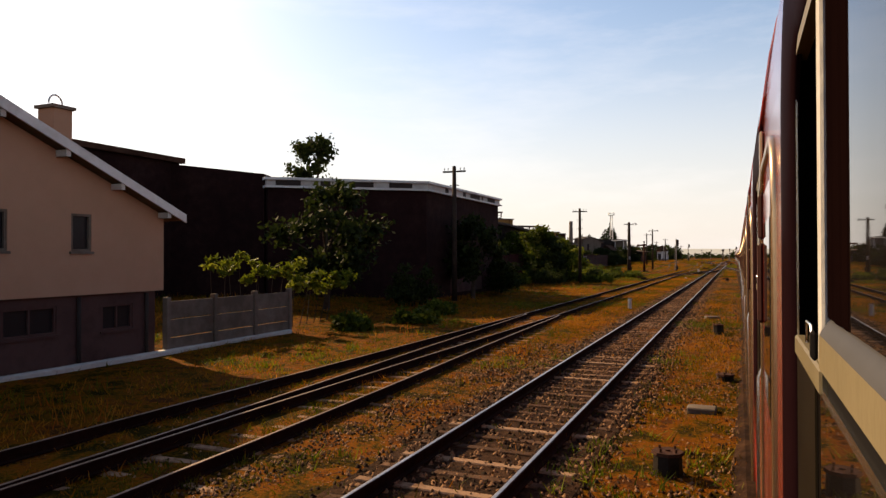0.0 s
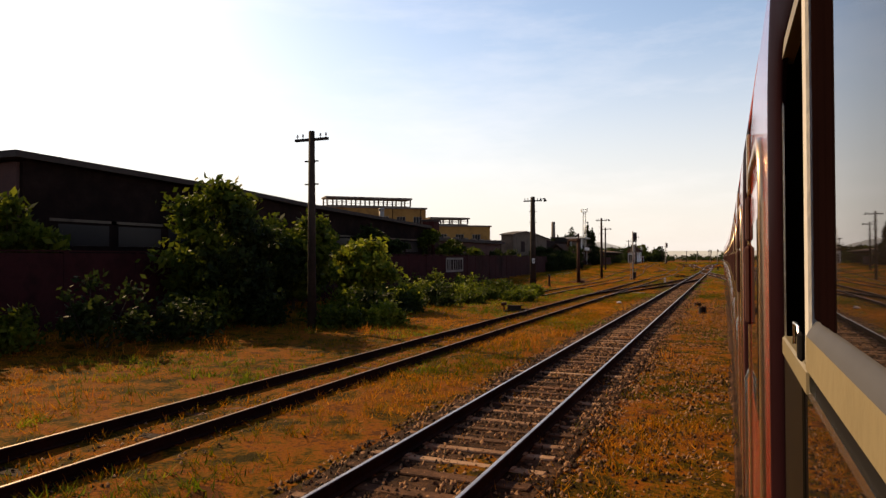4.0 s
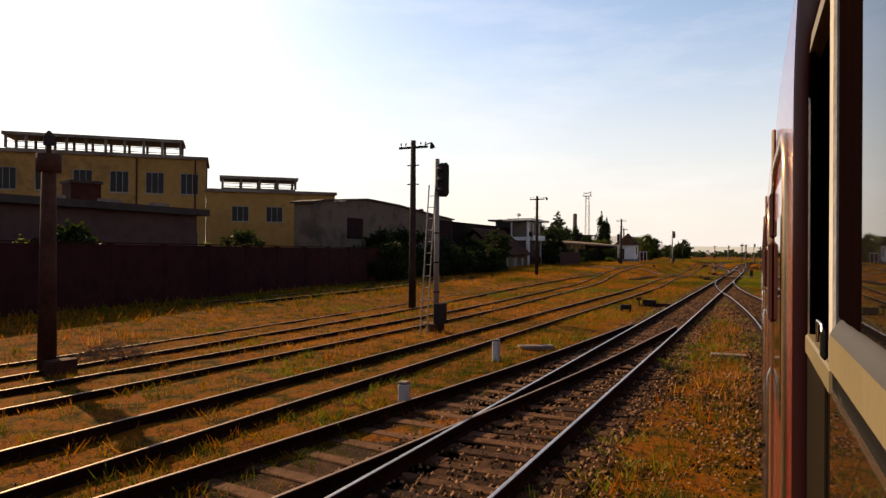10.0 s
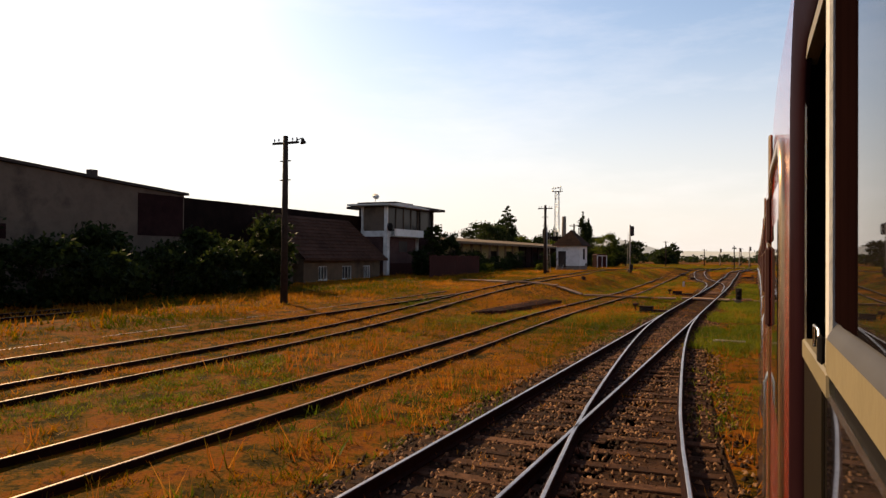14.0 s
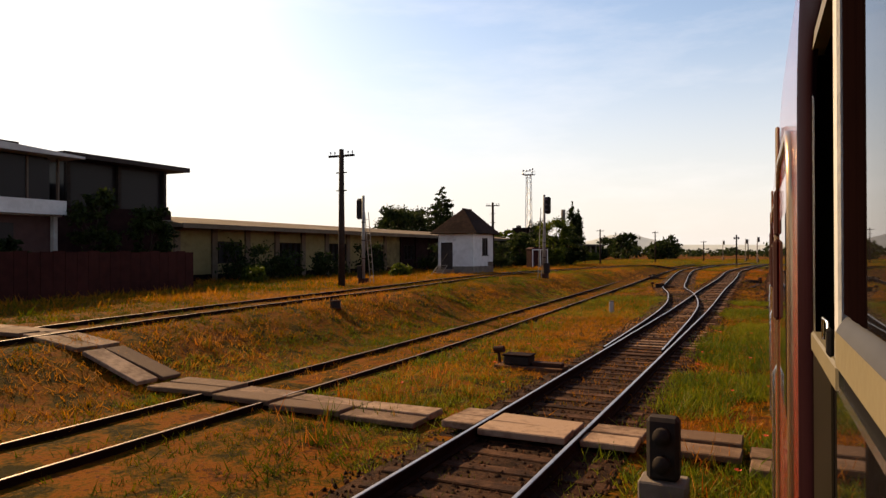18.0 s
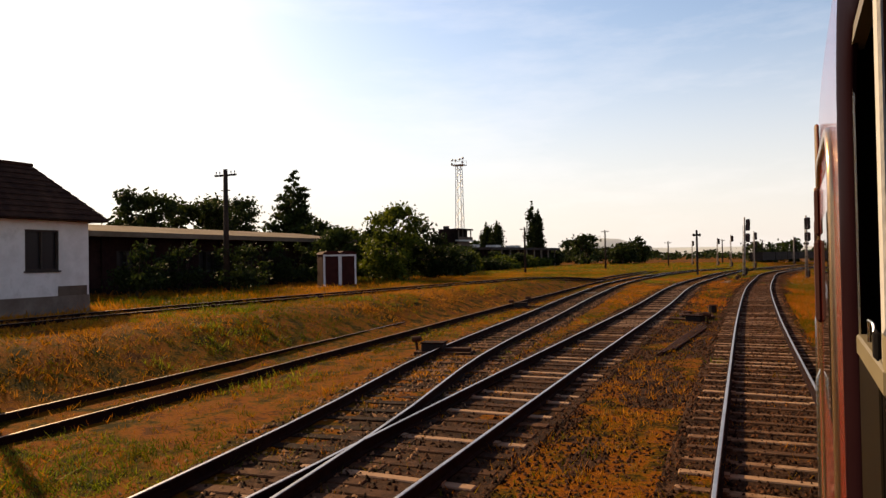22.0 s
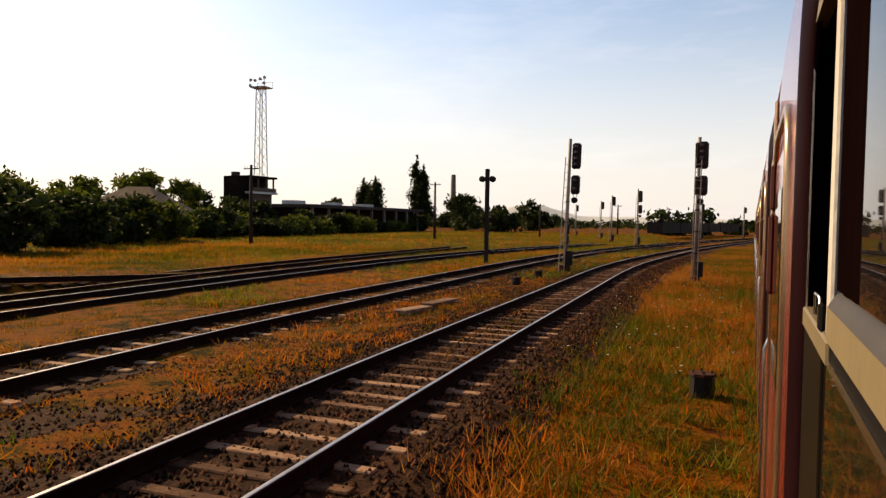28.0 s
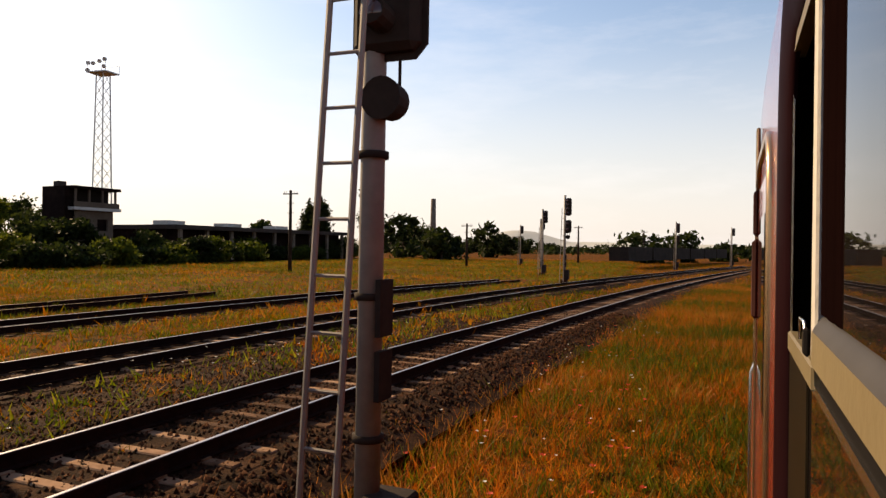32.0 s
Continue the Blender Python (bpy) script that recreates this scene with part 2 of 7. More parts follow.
M["glass_dark"] = mat("dark_window_glass", (0.015, 0.013, 0.014), 0.3, spec=0.12)
# near-black base paints in the darkness inside coaches and buildings
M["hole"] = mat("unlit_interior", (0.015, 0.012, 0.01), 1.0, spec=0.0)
M["steel"] = mat("grey_painted_steel", (0.15, 0.13, 0.115), 0.7, 0.1, var=(0.22, 0.19, 0.165), scale=6)
M["steel_dark"] = mat("dark_painted_steel", (0.02, 0.0155, 0.0135), 0.85, 0.0, var=(0.035, 0.026, 0.021), scale=6, spec=0.06)
M["steel_light"] = mat("galvanised_steel", (0.45, 0.44, 0.42), 0.5, 0.4, var=(0.52, 0.5, 0.48), scale=6)
M["wood_pole"] = mat("creosoted_pole", (0.02, 0.013, 0.0095), 0.9, var=(0.04, 0.026, 0.019), scale=6, bump=0.5, spec=0.1)
M["rust"] = mat("rusted_iron", (0.03, 0.0115, 0.0075), 0.9, var=(0.06, 0.024, 0.0145), scale=8, bump=0.4, spec=0.1)
M["iron_dark"] = mat("sooty_cast_iron", (0.006, 0.0035, 0.003), 0.6, var=(0.014, 0.0065, 0.004), scale=9, bump=0.4, spec=0.2)
M["red_rust_paint"] = mat("red_oxide_paint", (0.026, 0.0065, 0.005), 0.85, var=(0.045, 0.012, 0.009), scale=2, spec=0.1)
M["leaf"] = mat("leaf_green", (0.024, 0.036, 0.003), 0.65, var=[(0.05, 0.066, 0.005), (0.09, 0.1, 0.01)], scale=0.8, island=0.5, trans=0.45, spec=0.1)
# leaf_dark: dark green, lowered again to hold the deep shade of crowns
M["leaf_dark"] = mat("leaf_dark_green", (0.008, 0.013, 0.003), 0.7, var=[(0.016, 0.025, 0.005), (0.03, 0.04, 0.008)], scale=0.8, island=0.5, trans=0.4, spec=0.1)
# leaf_bright: yellow-green, raised to paint in sunlit foliage
M["leaf_bright"] = mat("leaf_yellow_green", (0.06, 0.078, 0.005), 0.65, var=[(0.12, 0.14, 0.009), (0.2, 0.2, 0.022)], scale=0.8, island=0.5, trans=0.45, spec=0.12)
M["bark"] = mat("bark", (0.035, 0.024, 0.017), 0.95, var=(0.06, 0.044, 0.032), scale=6, bump=0.6, spec=0.1)
M["train_red"] = mat("glossy_red_coach_paint", (0.21, 0.018, 0.012), 0.22, var=(0.26, 0.028, 0.016), scale=1.5, coat=0.8, spec=0.5)
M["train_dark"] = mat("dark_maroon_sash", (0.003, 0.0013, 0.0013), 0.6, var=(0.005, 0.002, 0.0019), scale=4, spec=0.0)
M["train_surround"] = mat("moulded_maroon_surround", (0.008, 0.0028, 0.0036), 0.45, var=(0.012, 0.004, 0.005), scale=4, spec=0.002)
M["train_frame"] = mat("olive_cream_window_frame", (0.12, 0.096, 0.054), 0.5, var=(0.15, 0.12, 0.07), scale=5, spec=0.12)
M["train_cream"] = mat("cream_sash_paint", (0.135, 0.107, 0.06), 0.5, var=(0.165, 0.132, 0.076), scale=9, spec=0.12, bump=0.05)
M["train_bevel"] = mat("worn_grey_sash_top", (0.042, 0.04, 0.043), 0.6, var=(0.055, 0.053, 0.056), scale=6, spec=0.05)
M["train_olive"] = mat("dull_brown_pane_frame", (0.008, 0.006, 0.004), 0.4, var=(0.013, 0.01, 0.006), scale=6, spec=0.03)
M["train_alu"] = mat("bright_aluminium_trim", (0.75, 0.74, 0.72), 0.22, 1.0)
M["train_roof"] = mat("grey_coach_roof", (0.35, 0.34, 0.34), 0.5, var=(0.42, 0.41, 0.4), scale=2)
M["rubber"] = mat("black_rubber", (0.012, 0.011, 0.011), 0.8, spec=0.0)
M["train_glass"] = mat("tinted_coach_glass", (0.01, 0.008, 0.008), 0.02, spec=0.42)
M["train_bronze"] = mat("bronze_door_trim", (0.55, 0.36, 0.2), 0.25, 0.9, var=(0.4, 0.25, 0.13), scale=6)
M["poppy"] = mat("red_poppy", (0.6, 0.05, 0.015), 0.7, trans=0.3)
M["lens_off"] = mat("unlit_signal_lens", (0.05, 0.02, 0.02), 0.1, spec=0.6)
# pale base stands in for distance haze
M["hill"] = mat("hazy_distant_hill", (0.42, 0.43, 0.42), 1.0, var=(0.36, 0.38, 0.37), scale=0.01, spec=0.0)
M["flower"] = mat("white_wild_flower", (0.7, 0.68, 0.6), 0.8)


# ---- mesh helpers ----
def mesh_object(name, verts, faces, material, parent=None, label="", smooth=False):
    me = bpy.data.meshes.new(name)
    me.from_pydata(verts, [], faces)
    me.materials.append(material)
    if smooth:
        me.polygons.foreach_set("use_smooth", [True] * len(me.polygons))
    me.update()
    ob = new(name, me)
    if parent is not None:
        ob.parent = parent
    if label:
        ob["label"] = label
    return ob


def part(name, bm, material, parent=None, label="", smooth=False):
    bmesh.ops.recalc_face_normals(bm, faces=bm.faces)
    me = bpy.data.meshes.new(name)
    bm.to_mesh(me)
    bm.free()
    me.materials.append(material)
    if smooth:
        me.polygons.foreach_set("use_smooth", [True] * len(me.polygons))
    ob = new(name, me)
    if parent is not None:
        ob.parent = parent
    if label:
        ob["label"] = label
    return ob


def thing(name, label, category, x=0, y=0, z=0, turn=0, group="", kind=""):
    e = new(name)
    e.matrix_basis = pose(x, y, z, 0, 0, turn)
    return tagged(e, label, category, group, kind)


def box(bm, x0, x1, y0, y1, z0, z1, bevel=0.0):
    r = bmesh.ops.create_cube(bm, size=1)
    bmesh.ops.transform(bm, matrix=Matrix.Translation(((x0 + x1) / 2, (y0 + y1) / 2, (z0 + z1) / 2)) @ Matrix.Diagonal((x1 - x0, y1 - y0, z1 - z0, 1)), verts=r["verts"])
    if bevel:
        es = {e for v in r["verts"] for e in v.link_edges}
        bmesh.ops.bevel(bm, geom=list(es), offset=bevel, segments=1, affect="EDGES")
    return bm


def boxp(name, dims, material, parent=None, label="", bevel=0.0):
    return part(name, box(bmesh.new(), *dims, bevel), material, parent, label)


def rod(bm, a, b, r0, r1=None, n=10):
    a, b = Vector(a), Vector(b)
    r1 = r0 if r1 is None else r1
    d = b - a
    m = Matrix.Translation((a + b) / 2) @ d.to_track_quat("Z", "Y").to_matrix().to_4x4()
    bmesh.ops.create_cone(bm, cap_ends=True, segments=n, radius1=r0, radius2=r1, depth=d.length, matrix=m)
    return bm


def rodp(name, a, b, r0, material, parent=None, label="", r1=None, n=10):
    return part(name, rod(bmesh.new(), a, b, r0, r1, n), material, parent, label, smooth=n > 8)


def prism(bm, poly, h0, h1, axis="z"):
    """Extrudes a polygon given in two coordinates along the third axis."""
    def at(p, h):
        return (p[0], p[1], h) if axis == "z" else ((h, p[0], p[1]) if axis == "x" else (p[0], h, p[1]))
    lo = [bm.verts.new(at(p, h0)) for p in poly]
    hi = [bm.verts.new(at(p, h1)) for p in poly]
    bm.faces.new(lo)
    bm.faces.new(hi)
    for i in range(len(poly)):
        j = (i + 1) % len(poly)
        bm.faces.new((lo[i], lo[j], hi[j], hi[i]))
    return bm


def wall_with_holes(bm, y0, y1, z0, z1, x0, x1, holes):
    """A wall along y, from x0 to x1 thick, with rectangular holes (ya, yb, za, zb) through it."""
    ys = sorted({y0, y1, *[v for h in holes for v in h[:2]]})
    zs = sorted({z0, z1, *[v for h in holes for v in h[2:]]})
    for a, b in zip(ys, ys[1:]):
        run = None
        for c, d in zip(zs, zs[1:]):
            my, mz = (a + b) / 2, (c + d) / 2
            if any(h[0] < my < h[1] and h[2] < mz < h[3] for h in holes):
                run = None
                continue
            box(bm, x0, x1, a, b, c, d)
    bmesh.ops.remove_doubles(bm, verts=bm.verts, dist=1e-4)
    return bm


def curve_at(pts, y):
    """x and z of a track at y, by a monotone-free Hermite through its control points (x, y, z)."""
    P = pts
    if y <= P[0][1]:
        i, j = 0, 1
        u = (y - P[0][1]) / (P[1][1] - P[0][1])
        return P[0][0] + u * (P[1][0] - P[0][0]), P[0][2]
    if y >= P[-1][1]:
        u = (y - P[-1][1]) / (P[-1][1] - P[-2][1])
        return P[-1][0] + u * (P[-1][0] - P[-2][0]), P[-1][2]
    k = max(i for i in range(len(P) - 1) if P[i][1] <= y)
    out = []
    for c in (0, 2):
        def slope(i):
            a, b = max(i - 1, 0), min(i + 1, len(P) - 1)
            return (P[b][c] - P[a][c]) / (P[b][1] - P[a][1])
        h = P[k + 1][1] - P[k][1]
        u = (y - P[k][1]) / h
        out.append((2 * u**3 - 3 * u**2 + 1) * P[k][c] + (u**3 - 2 * u**2 + u) * h * slope(k) + (3 * u**2 - 2 * u**3) * P[k + 1][c] + (u**3 - u**2) * h * slope(k + 1))
    return out[0], out[1]


def sweep(name, pts, y0, y1, step, profile, material, parent=None, label="", closed=True, smooth=False):
    """Sweeps a profile of (side, up) along a track; side is measured to the right of its centre line."""
    n = max(2, int(round((y1 - y0) / step)) + 1)
    verts, faces, m = [], [], len(profile)
    for i in range(n):
        y = y0 + (y1 - y0) * i / (n - 1)
        x, z = curve_at(pts, y)
        xa, _ = curve_at(pts, y + 0.5)
        xb, _ = curve_at(pts, y - 0.5)
        d = Vector((1, -(xa - xb), 0)).normalized()
        for s, u in profile:
            verts.append((x + d.x * s, y + d.y * s, z + u))
    for i in range(n - 1):
        for j in range(m if closed else m - 1):
            k = (j + 1) % m
            faces.append((i * m + j, i * m + k, (i + 1) * m + k, (i + 1) * m + j))
    if closed:
        faces.append(tuple(range(m - 1, -1, -1)))
        faces.append(tuple((n - 1) * m + j for j in range(m)))
    return mesh_object(name, verts, faces, material, parent, label, smooth)


# ---- plan of the tracks: control points (x, y, rail head height) ----
# OWN keeps 1.58 m right of the camera PATH, with the train
OWN = [(1.6, -90, 0.095), (1.653, -25.77, 0.095), (1.696, -13.479, 0.048), (1.74, -1.37, 0.008), (1.844, 21.67, -0.017), (1.936, 43.24, 0.025), (1.943, 53.785, 0.043), (1.909, 64.23, 0.043), (1.794, 84.78, 0.015), (1.76, 94.85, 0.003), (1.756, 104.75, 0.0), (1.782, 124.03, 0.014), (1.774, 142.94, 0.037), (1.736, 152.29, 0.036), (1.669, 161.52, 0.015), (1.622, 170.597, -0.018), (1.695, 179.58, -0.041), (1.989, 188.524, -0.034), (2.497, 197.46, -0.016), (3.113, 206.21, -0.039), (3.779, 214.53, -0.104), (4.486, 222.275, -0.159), (5.227, 229.65, -0.18), (5.987, 236.962, -0.177), (6.75, 244.41, -0.162), (7.505, 251.899, -0.146), (8.251, 259.24, -0.129), (8.992, 266.396, -0.112), (9.73, 273.45, -0.095), (12.9, 300, -0.05), (17.8, 335, 0), (24.0, 370, 0), (32.5, 410, 0)]
MAIN = [(-3.1, -90, 0), (-3.1, 60, 0), (-3.1, 190, 0), (-3.45, 212, 0), (-3.6, 232, 0.05), (-3.9, 252, 0.2), (-3.2, 268, 0.25), (-2.2, 283, 0.3), (-0.6, 298, 0.3), (2.2, 318, 0.2), (6.4, 340, 0.1), (14.5, 375, 0), (23.5, 405, 0)]
NEAR = [(1.7, 184, 0), (1.37, 197, 0), (1.2, 212, 0), (1.12, 228, 0.05), (1.3, 248, 0.2), (1.9, 265, 0.25), (2.6, 279, 0.3), (3.7, 289, 0.3), (6.9, 312, 0.2), (11, 335, 0.1), (18.3, 370, 0), (26.5, 400, 0)]
SIDE = [(-8.4, -90, 0), (-8.3, -20, 0), (-8.0, 5, 0), (-7.85, 50, 0), (-7.75, 80, 0), (-7.75, 110, -0.05), (-7.85, 140, -0.07), (-8.6, 155, -0.08), (-8.85, 178, -0.08), (-9.5, 191, -0.08), (-10.6, 215, 0.02), (-11.8, 240, 0.14), (-12.6, 270, 0.3), (-12.2, 300, 0.3)]
SIDE_B = [(-6.6, -90, 0), (-6.95, -20, 0), (-7.5, -5, 0), (-8.0, 9, 0)]
CROSS_A = [(-7.85, 62, 0), (-7.75, 70, 0), (-6.8, 78, 0), (-5.4, 88, 0), (-4.1, 99, 0), (-3.15, 112, 0)]
CROSS_B = [(1.75, 92, 0), (0.84, 112, 0), (-0.6, 127, 0), (-1.75, 136, 0), (-2.85, 150, 0), (-3.1, 162, 0)]
BANK = [(-12.3, 66, 0), (-12.2, 79, 0), (-11.7, 95, 0), (-11.6, 112, 0), (-12.2, 124, 0), (-13.3, 142, 0), (-14.9, 160, 0), (-15.2, 172, 0), (-15.2, 183, 0), (-16.0, 191, 0), (-17.3, 200, 0), (-18.0, 210, 0), (-17.6, 220, 0), (-16.6, 230, 0), (-14.6, 248, 0), (-12.9, 270, 0), (-12.4, 300, 0)]
SPUR = [(-14.6, 92, 0), (-15.2, 112, 0), (-16.6, 130, 0), (-17.3, 146, 0), (-16.4, 162, 0)]
SPUR_FAR = [(-20.6, 106, 0.1), (-21.4, 120, 0.1), (-22.8, 133, 0.1), (-24.0, 143, 0.1)]
FAN = [(-3.1, 176, 0), (-3.7, 195, 0), (-4.9, 206, 0), (-6.3, 214, 0), (-7.4, 226, 0.05), (-8.6, 240, 0.15), (-9.6, 258, 0.25), (-9.0, 280, 0.3), (-6.5, 300, 0.3), (-2.0, 325, 0.2)]
TRACKS = [OWN, MAIN, NEAR, SIDE, SIDE_B, CROSS_A, CROSS_B, BANK, SPUR, FAN, SPUR_FAR]


def smooth01(a, b, v):
    u = np.clip((v - a) / (b - a), 0, 1)
    return u * u * (3 - 2 * u)


def ground_z(x, y):
    """Height of the ground: a flat yard, a bank towards the goods shed, a rise at the yard wall."""
    x, y = np.asarray(x, float), np.asarray(y, float)
    bank = 1.05 * smooth01(140, 185, y) * (1 - smooth01(246, 285, y)) * smooth01(-10.6, -14.0, x)
    rise = 0.45 * smooth01(-14, -22, x) * (1 - smooth01(140, 185, y))
    end = 0.28 * smooth01(232, 262, y) * smooth01(4.5, 1.5, x)
    dip = -0.06 * smooth01(205, 230, y) * smooth01(2.6, 5.0, x) * (1 - smooth01(280, 330, y))
    return -0.24 + 0.045 * smooth01(-4.9, -5.6, x) + np.maximum(bank, end) + rise + dip


def gz(x, y):
    return float(ground_z(x, y))


BANK[:] = [(x, y, gz(x + 0.4, y) + 0.12) for y in range(66, 301, 4) for x in [curve_at(BANK, y)[0]]]
SPUR[:] = [(x, y, gz(x + 0.4, y) + 0.1) for y in range(92, 163, 5) for x in [curve_at(SPUR, y)[0]]]
SPUR_FAR[:] = [(x, y, gz(x, y) + 0.1) for x, y, z in SPUR_FAR]


# ---- ground: one sheet to the horizon ----
def axis_steps(lo, hi, step, far):
    out = list(np.arange(lo, hi + 1e-6, step))
    return np.array(sorted(set(out) | {lo - f for f in far} | {hi + f for f in far}))


gx = axis_steps(-42, 26, 0.8, [4, 10, 20, 40, 90, 200, 500, 1200, 3200])
gy = axis_steps(-60, 330, 1.2, [6, 15, 30, 60, 120, 250, 600, 1400, 3400])
GX, GY = np.meshgrid(gx, gy)
rng = np.random.default_rng(5)
GZ = ground_z(GX, GY) + rng.normal(0, 0.018, GX.shape) * ((GX > -43) & (GX < 27) & (GY < 331) & (GY > -61))
nx, ny = len(gx), len(gy)
gv = np.stack([GX, GY, GZ], -1).reshape(-1, 3)
ii = (np.arange(ny - 1)[:, None] * nx + np.arange(nx - 1)[None]).ravel()
ground = mesh_object("ground", gv.tolist(), np.stack([ii, ii + 1, ii + nx + 1, ii + nx], 1).tolist(), M["ground"], smooth=True)
tagged(ground, "dry summer turf and bare soil of a railway yard", "ground", kind="structure")

# ---- tracks ----
RAIL = [(-0.065, -0.185), (0.065, -0.185), (0.065, -0.168), (0.014, -0.152), (0.014, -0.045), (0.04, -0.04), (0.04, -0.012), (0.031, -0.004), (-0.031, -0.004), (-0.04, -0.012), (-0.04, -0.04), (-0.014, -0.045), (-0.014, -0.152), (-0.065, -0.168)]
HEAD = [(-0.024, -0.008), (0.024, -0.008), (0.024, -0.003), (0.018, 0.0), (-0.018, 0.0), (-0.024, -0.003)]


def sleeper_mesh(name, wood):
    bm = bmesh.new()
    w = 0.12 if wood else 0.082
    box(bm, -1.25, 1.25, -w, w, -0.1, 0.0, 0.015)
    if not wood:
        for v in bm.verts:
            if v.co.z > -0.02:
                v.co.z -= 0.03 * (1 - min(1, abs(v.co.x) / 0.6))
        box(bm, -0.85, -0.65, -0.07, 0.07, -0.005, 0.018)
        box(bm, 0.65, 0.85, -0.07, 0.07, -0.005, 0.018)
    me = bpy.data.meshes.new(name)
    bm.to_mesh(me)
    bm.free()
    me.materials.append(M["sleeper_wood" if wood else "sleeper"])
    return me


SLEEPER, SLEEPER_WOOD = sleeper_mesh("sleeper", False), sleeper_mesh("sleeper_wood", True)


def shift(pts, s):
    out = []
    for x, y, z in pts:
        xa, _ = curve_at(pts, y + 1)
        xb, _ = curve_at(pts, y - 1)
        k = (xa - xb) / 2
        out.append((x + s * math.sqrt(1 + k * k), y, z))
    return out


sleeper_jobs = []


def track(name, label, pts, y0, y1, wood=False, spacing=0.62, ballast=1.4, near=None, sleepers=True, head="railhead", woody=None, mixed=0.0):
    t = thing(name, label, "railway track", kind="structure")
    step = 2.0
    for s in (-0.7525, 0.7525):
        r = sweep("rail", shift(pts, s), y0, y1, step, RAIL, M["rail"], t)
        sweep("rail_head", shift(pts, s), y0, y1, step, HEAD, M[head], r, "bright worn running surface")
    if ballast:
        b = ballast
        sweep("ballast_bed", pts, y0, y1, step, [(-b - 0.35, -0.42), (-b, -0.212), (b, -0.212), (b + 0.35, -0.42)], M["ballast"], t, "coarse grey-brown stone ballast")
    if sleepers:
        sleeper_jobs.append((t, pts, y0, y1, wood, spacing, near, 0.0 if ballast or pts is SIDE_B else 0.024, woody, mixed))
    return t


track("main_track", "rusty siding track on sleepers in stone ballast", MAIN, -70, 400, near=(-24, 160), woody=(84, 182), mixed=0.5)
track("through_track", "main running track with bright rails on concrete sleepers", NEAR, 190, 395, near=(190, 330), spacing=0.6, ballast=1.4)
shoulder = sweep("ballast_shoulder", NEAR, 246, 395, 2.0, [(1.36, -0.43), (1.38, -0.222), (1.6, -0.235), (2.3, -0.45)], M["ballast"])
tagged(shoulder, "dark stone shoulder beside the running line", "ballast", kind="structure")
SIX = [((curve_at(MAIN, y)[0] + curve_at(NEAR, y)[0]) / 2, y, curve_at(MAIN, y)[1] - 0.03) for y in range(190, 310, 8)]
six_foot = sweep("ballast_strip", SIX, 200, 298, 2.0, [(-1.3, -0.4), (-1.1, -0.212), (1.1, -0.212), (1.3, -0.4)], M["ballast"])
tagged(six_foot, "dark trodden ballast between the running lines", "ballast", kind="structure")
track("siding_track", "overgrown siding track with rusty rails", SIDE, -70, 300, wood=True, near=(-24, 150), ballast=0, spacing=0.7, head="rail_rusty")
track("own_track", "track under the standing train", OWN, -80, 405, wood=True, near=(-20, 0), ballast=1.5, spacing=0.7)
track("siding_branch", "rusty branch rails of an old turnout", SIDE_B, -70, 4, ballast=0, spacing=0.7, head="rail_rusty")
track("crossover_track", "curved crossover rails through the weeds", CROSS_A, 66, 110, wood=True, ballast=1.3, spacing=0.72, head="rail_rusty")
track("crossover_track", "curved turnout rails beside the train", CROSS_B, 95, 156, wood=True, ballast=1.3, spacing=0.74)
track("bank_track", "overgrown track along a low grassy bank", BANK, 68, 298, wood=True, ballast=0, head="rail_rusty")
track("spur_track", "short rusty spur in the grass", SPUR, 93, 162, wood=True, ballast=0, head="rail_rusty")
track("spur_track", "short sunken rails at the edge of the yard", SPUR_FAR, 107, 142, wood=True, ballast=0, head="rail_rusty")
track("fan_track", "diverging yard track with bright rails", FAN, 180, 322, wood=True, ballast=1.3, near=(184, 280))

# ---- the train: the camera's own coach repeated along its track, bays set from PATH ----
# y of the camera at each whole second of PATH, run on at both ends
PATH_STOPS = [-37.6, -25.77, -13.48, -1.37, 10.39, 21.67, 32.57, 43.24, 53.78, 64.23, 74.57, 84.78, 94.85, 104.75, 114.46, 124.03, 133.51, 142.94, 152.29, 161.52, 170.6, 179.58, 188.52, 197.46, 206.21, 214.53, 222.28, 229.65, 236.96, 244.41, 251.9, 259.24, 266.4, 273.45, 280.8, 288.2, 295.6, 303.0, 310.4, 317.8]
# heading of the coaches along the line, in degrees east of north, fitted to the camera's view
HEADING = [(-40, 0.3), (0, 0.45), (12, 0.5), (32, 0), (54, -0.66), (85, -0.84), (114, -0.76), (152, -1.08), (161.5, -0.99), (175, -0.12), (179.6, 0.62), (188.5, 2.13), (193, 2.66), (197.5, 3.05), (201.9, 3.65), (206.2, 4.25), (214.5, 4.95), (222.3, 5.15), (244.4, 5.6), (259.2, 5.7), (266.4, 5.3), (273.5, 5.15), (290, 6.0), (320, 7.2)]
BAY_END = 3.2
# outside skin: height over the window's mid-rail line, and depth of the skin at that height
SKIN = [(-1.55, 0.098), (-1.3, 0.092), (-0.7, 0.09), (0.42, 0.09), (0.55, 0.095), (0.7, 0.107), (0.85, 0.127), (1.0, 0.157), (1.13, 0.2), (1.25, 0.26), (1.37, 0.35), (1.48, 0.48)]


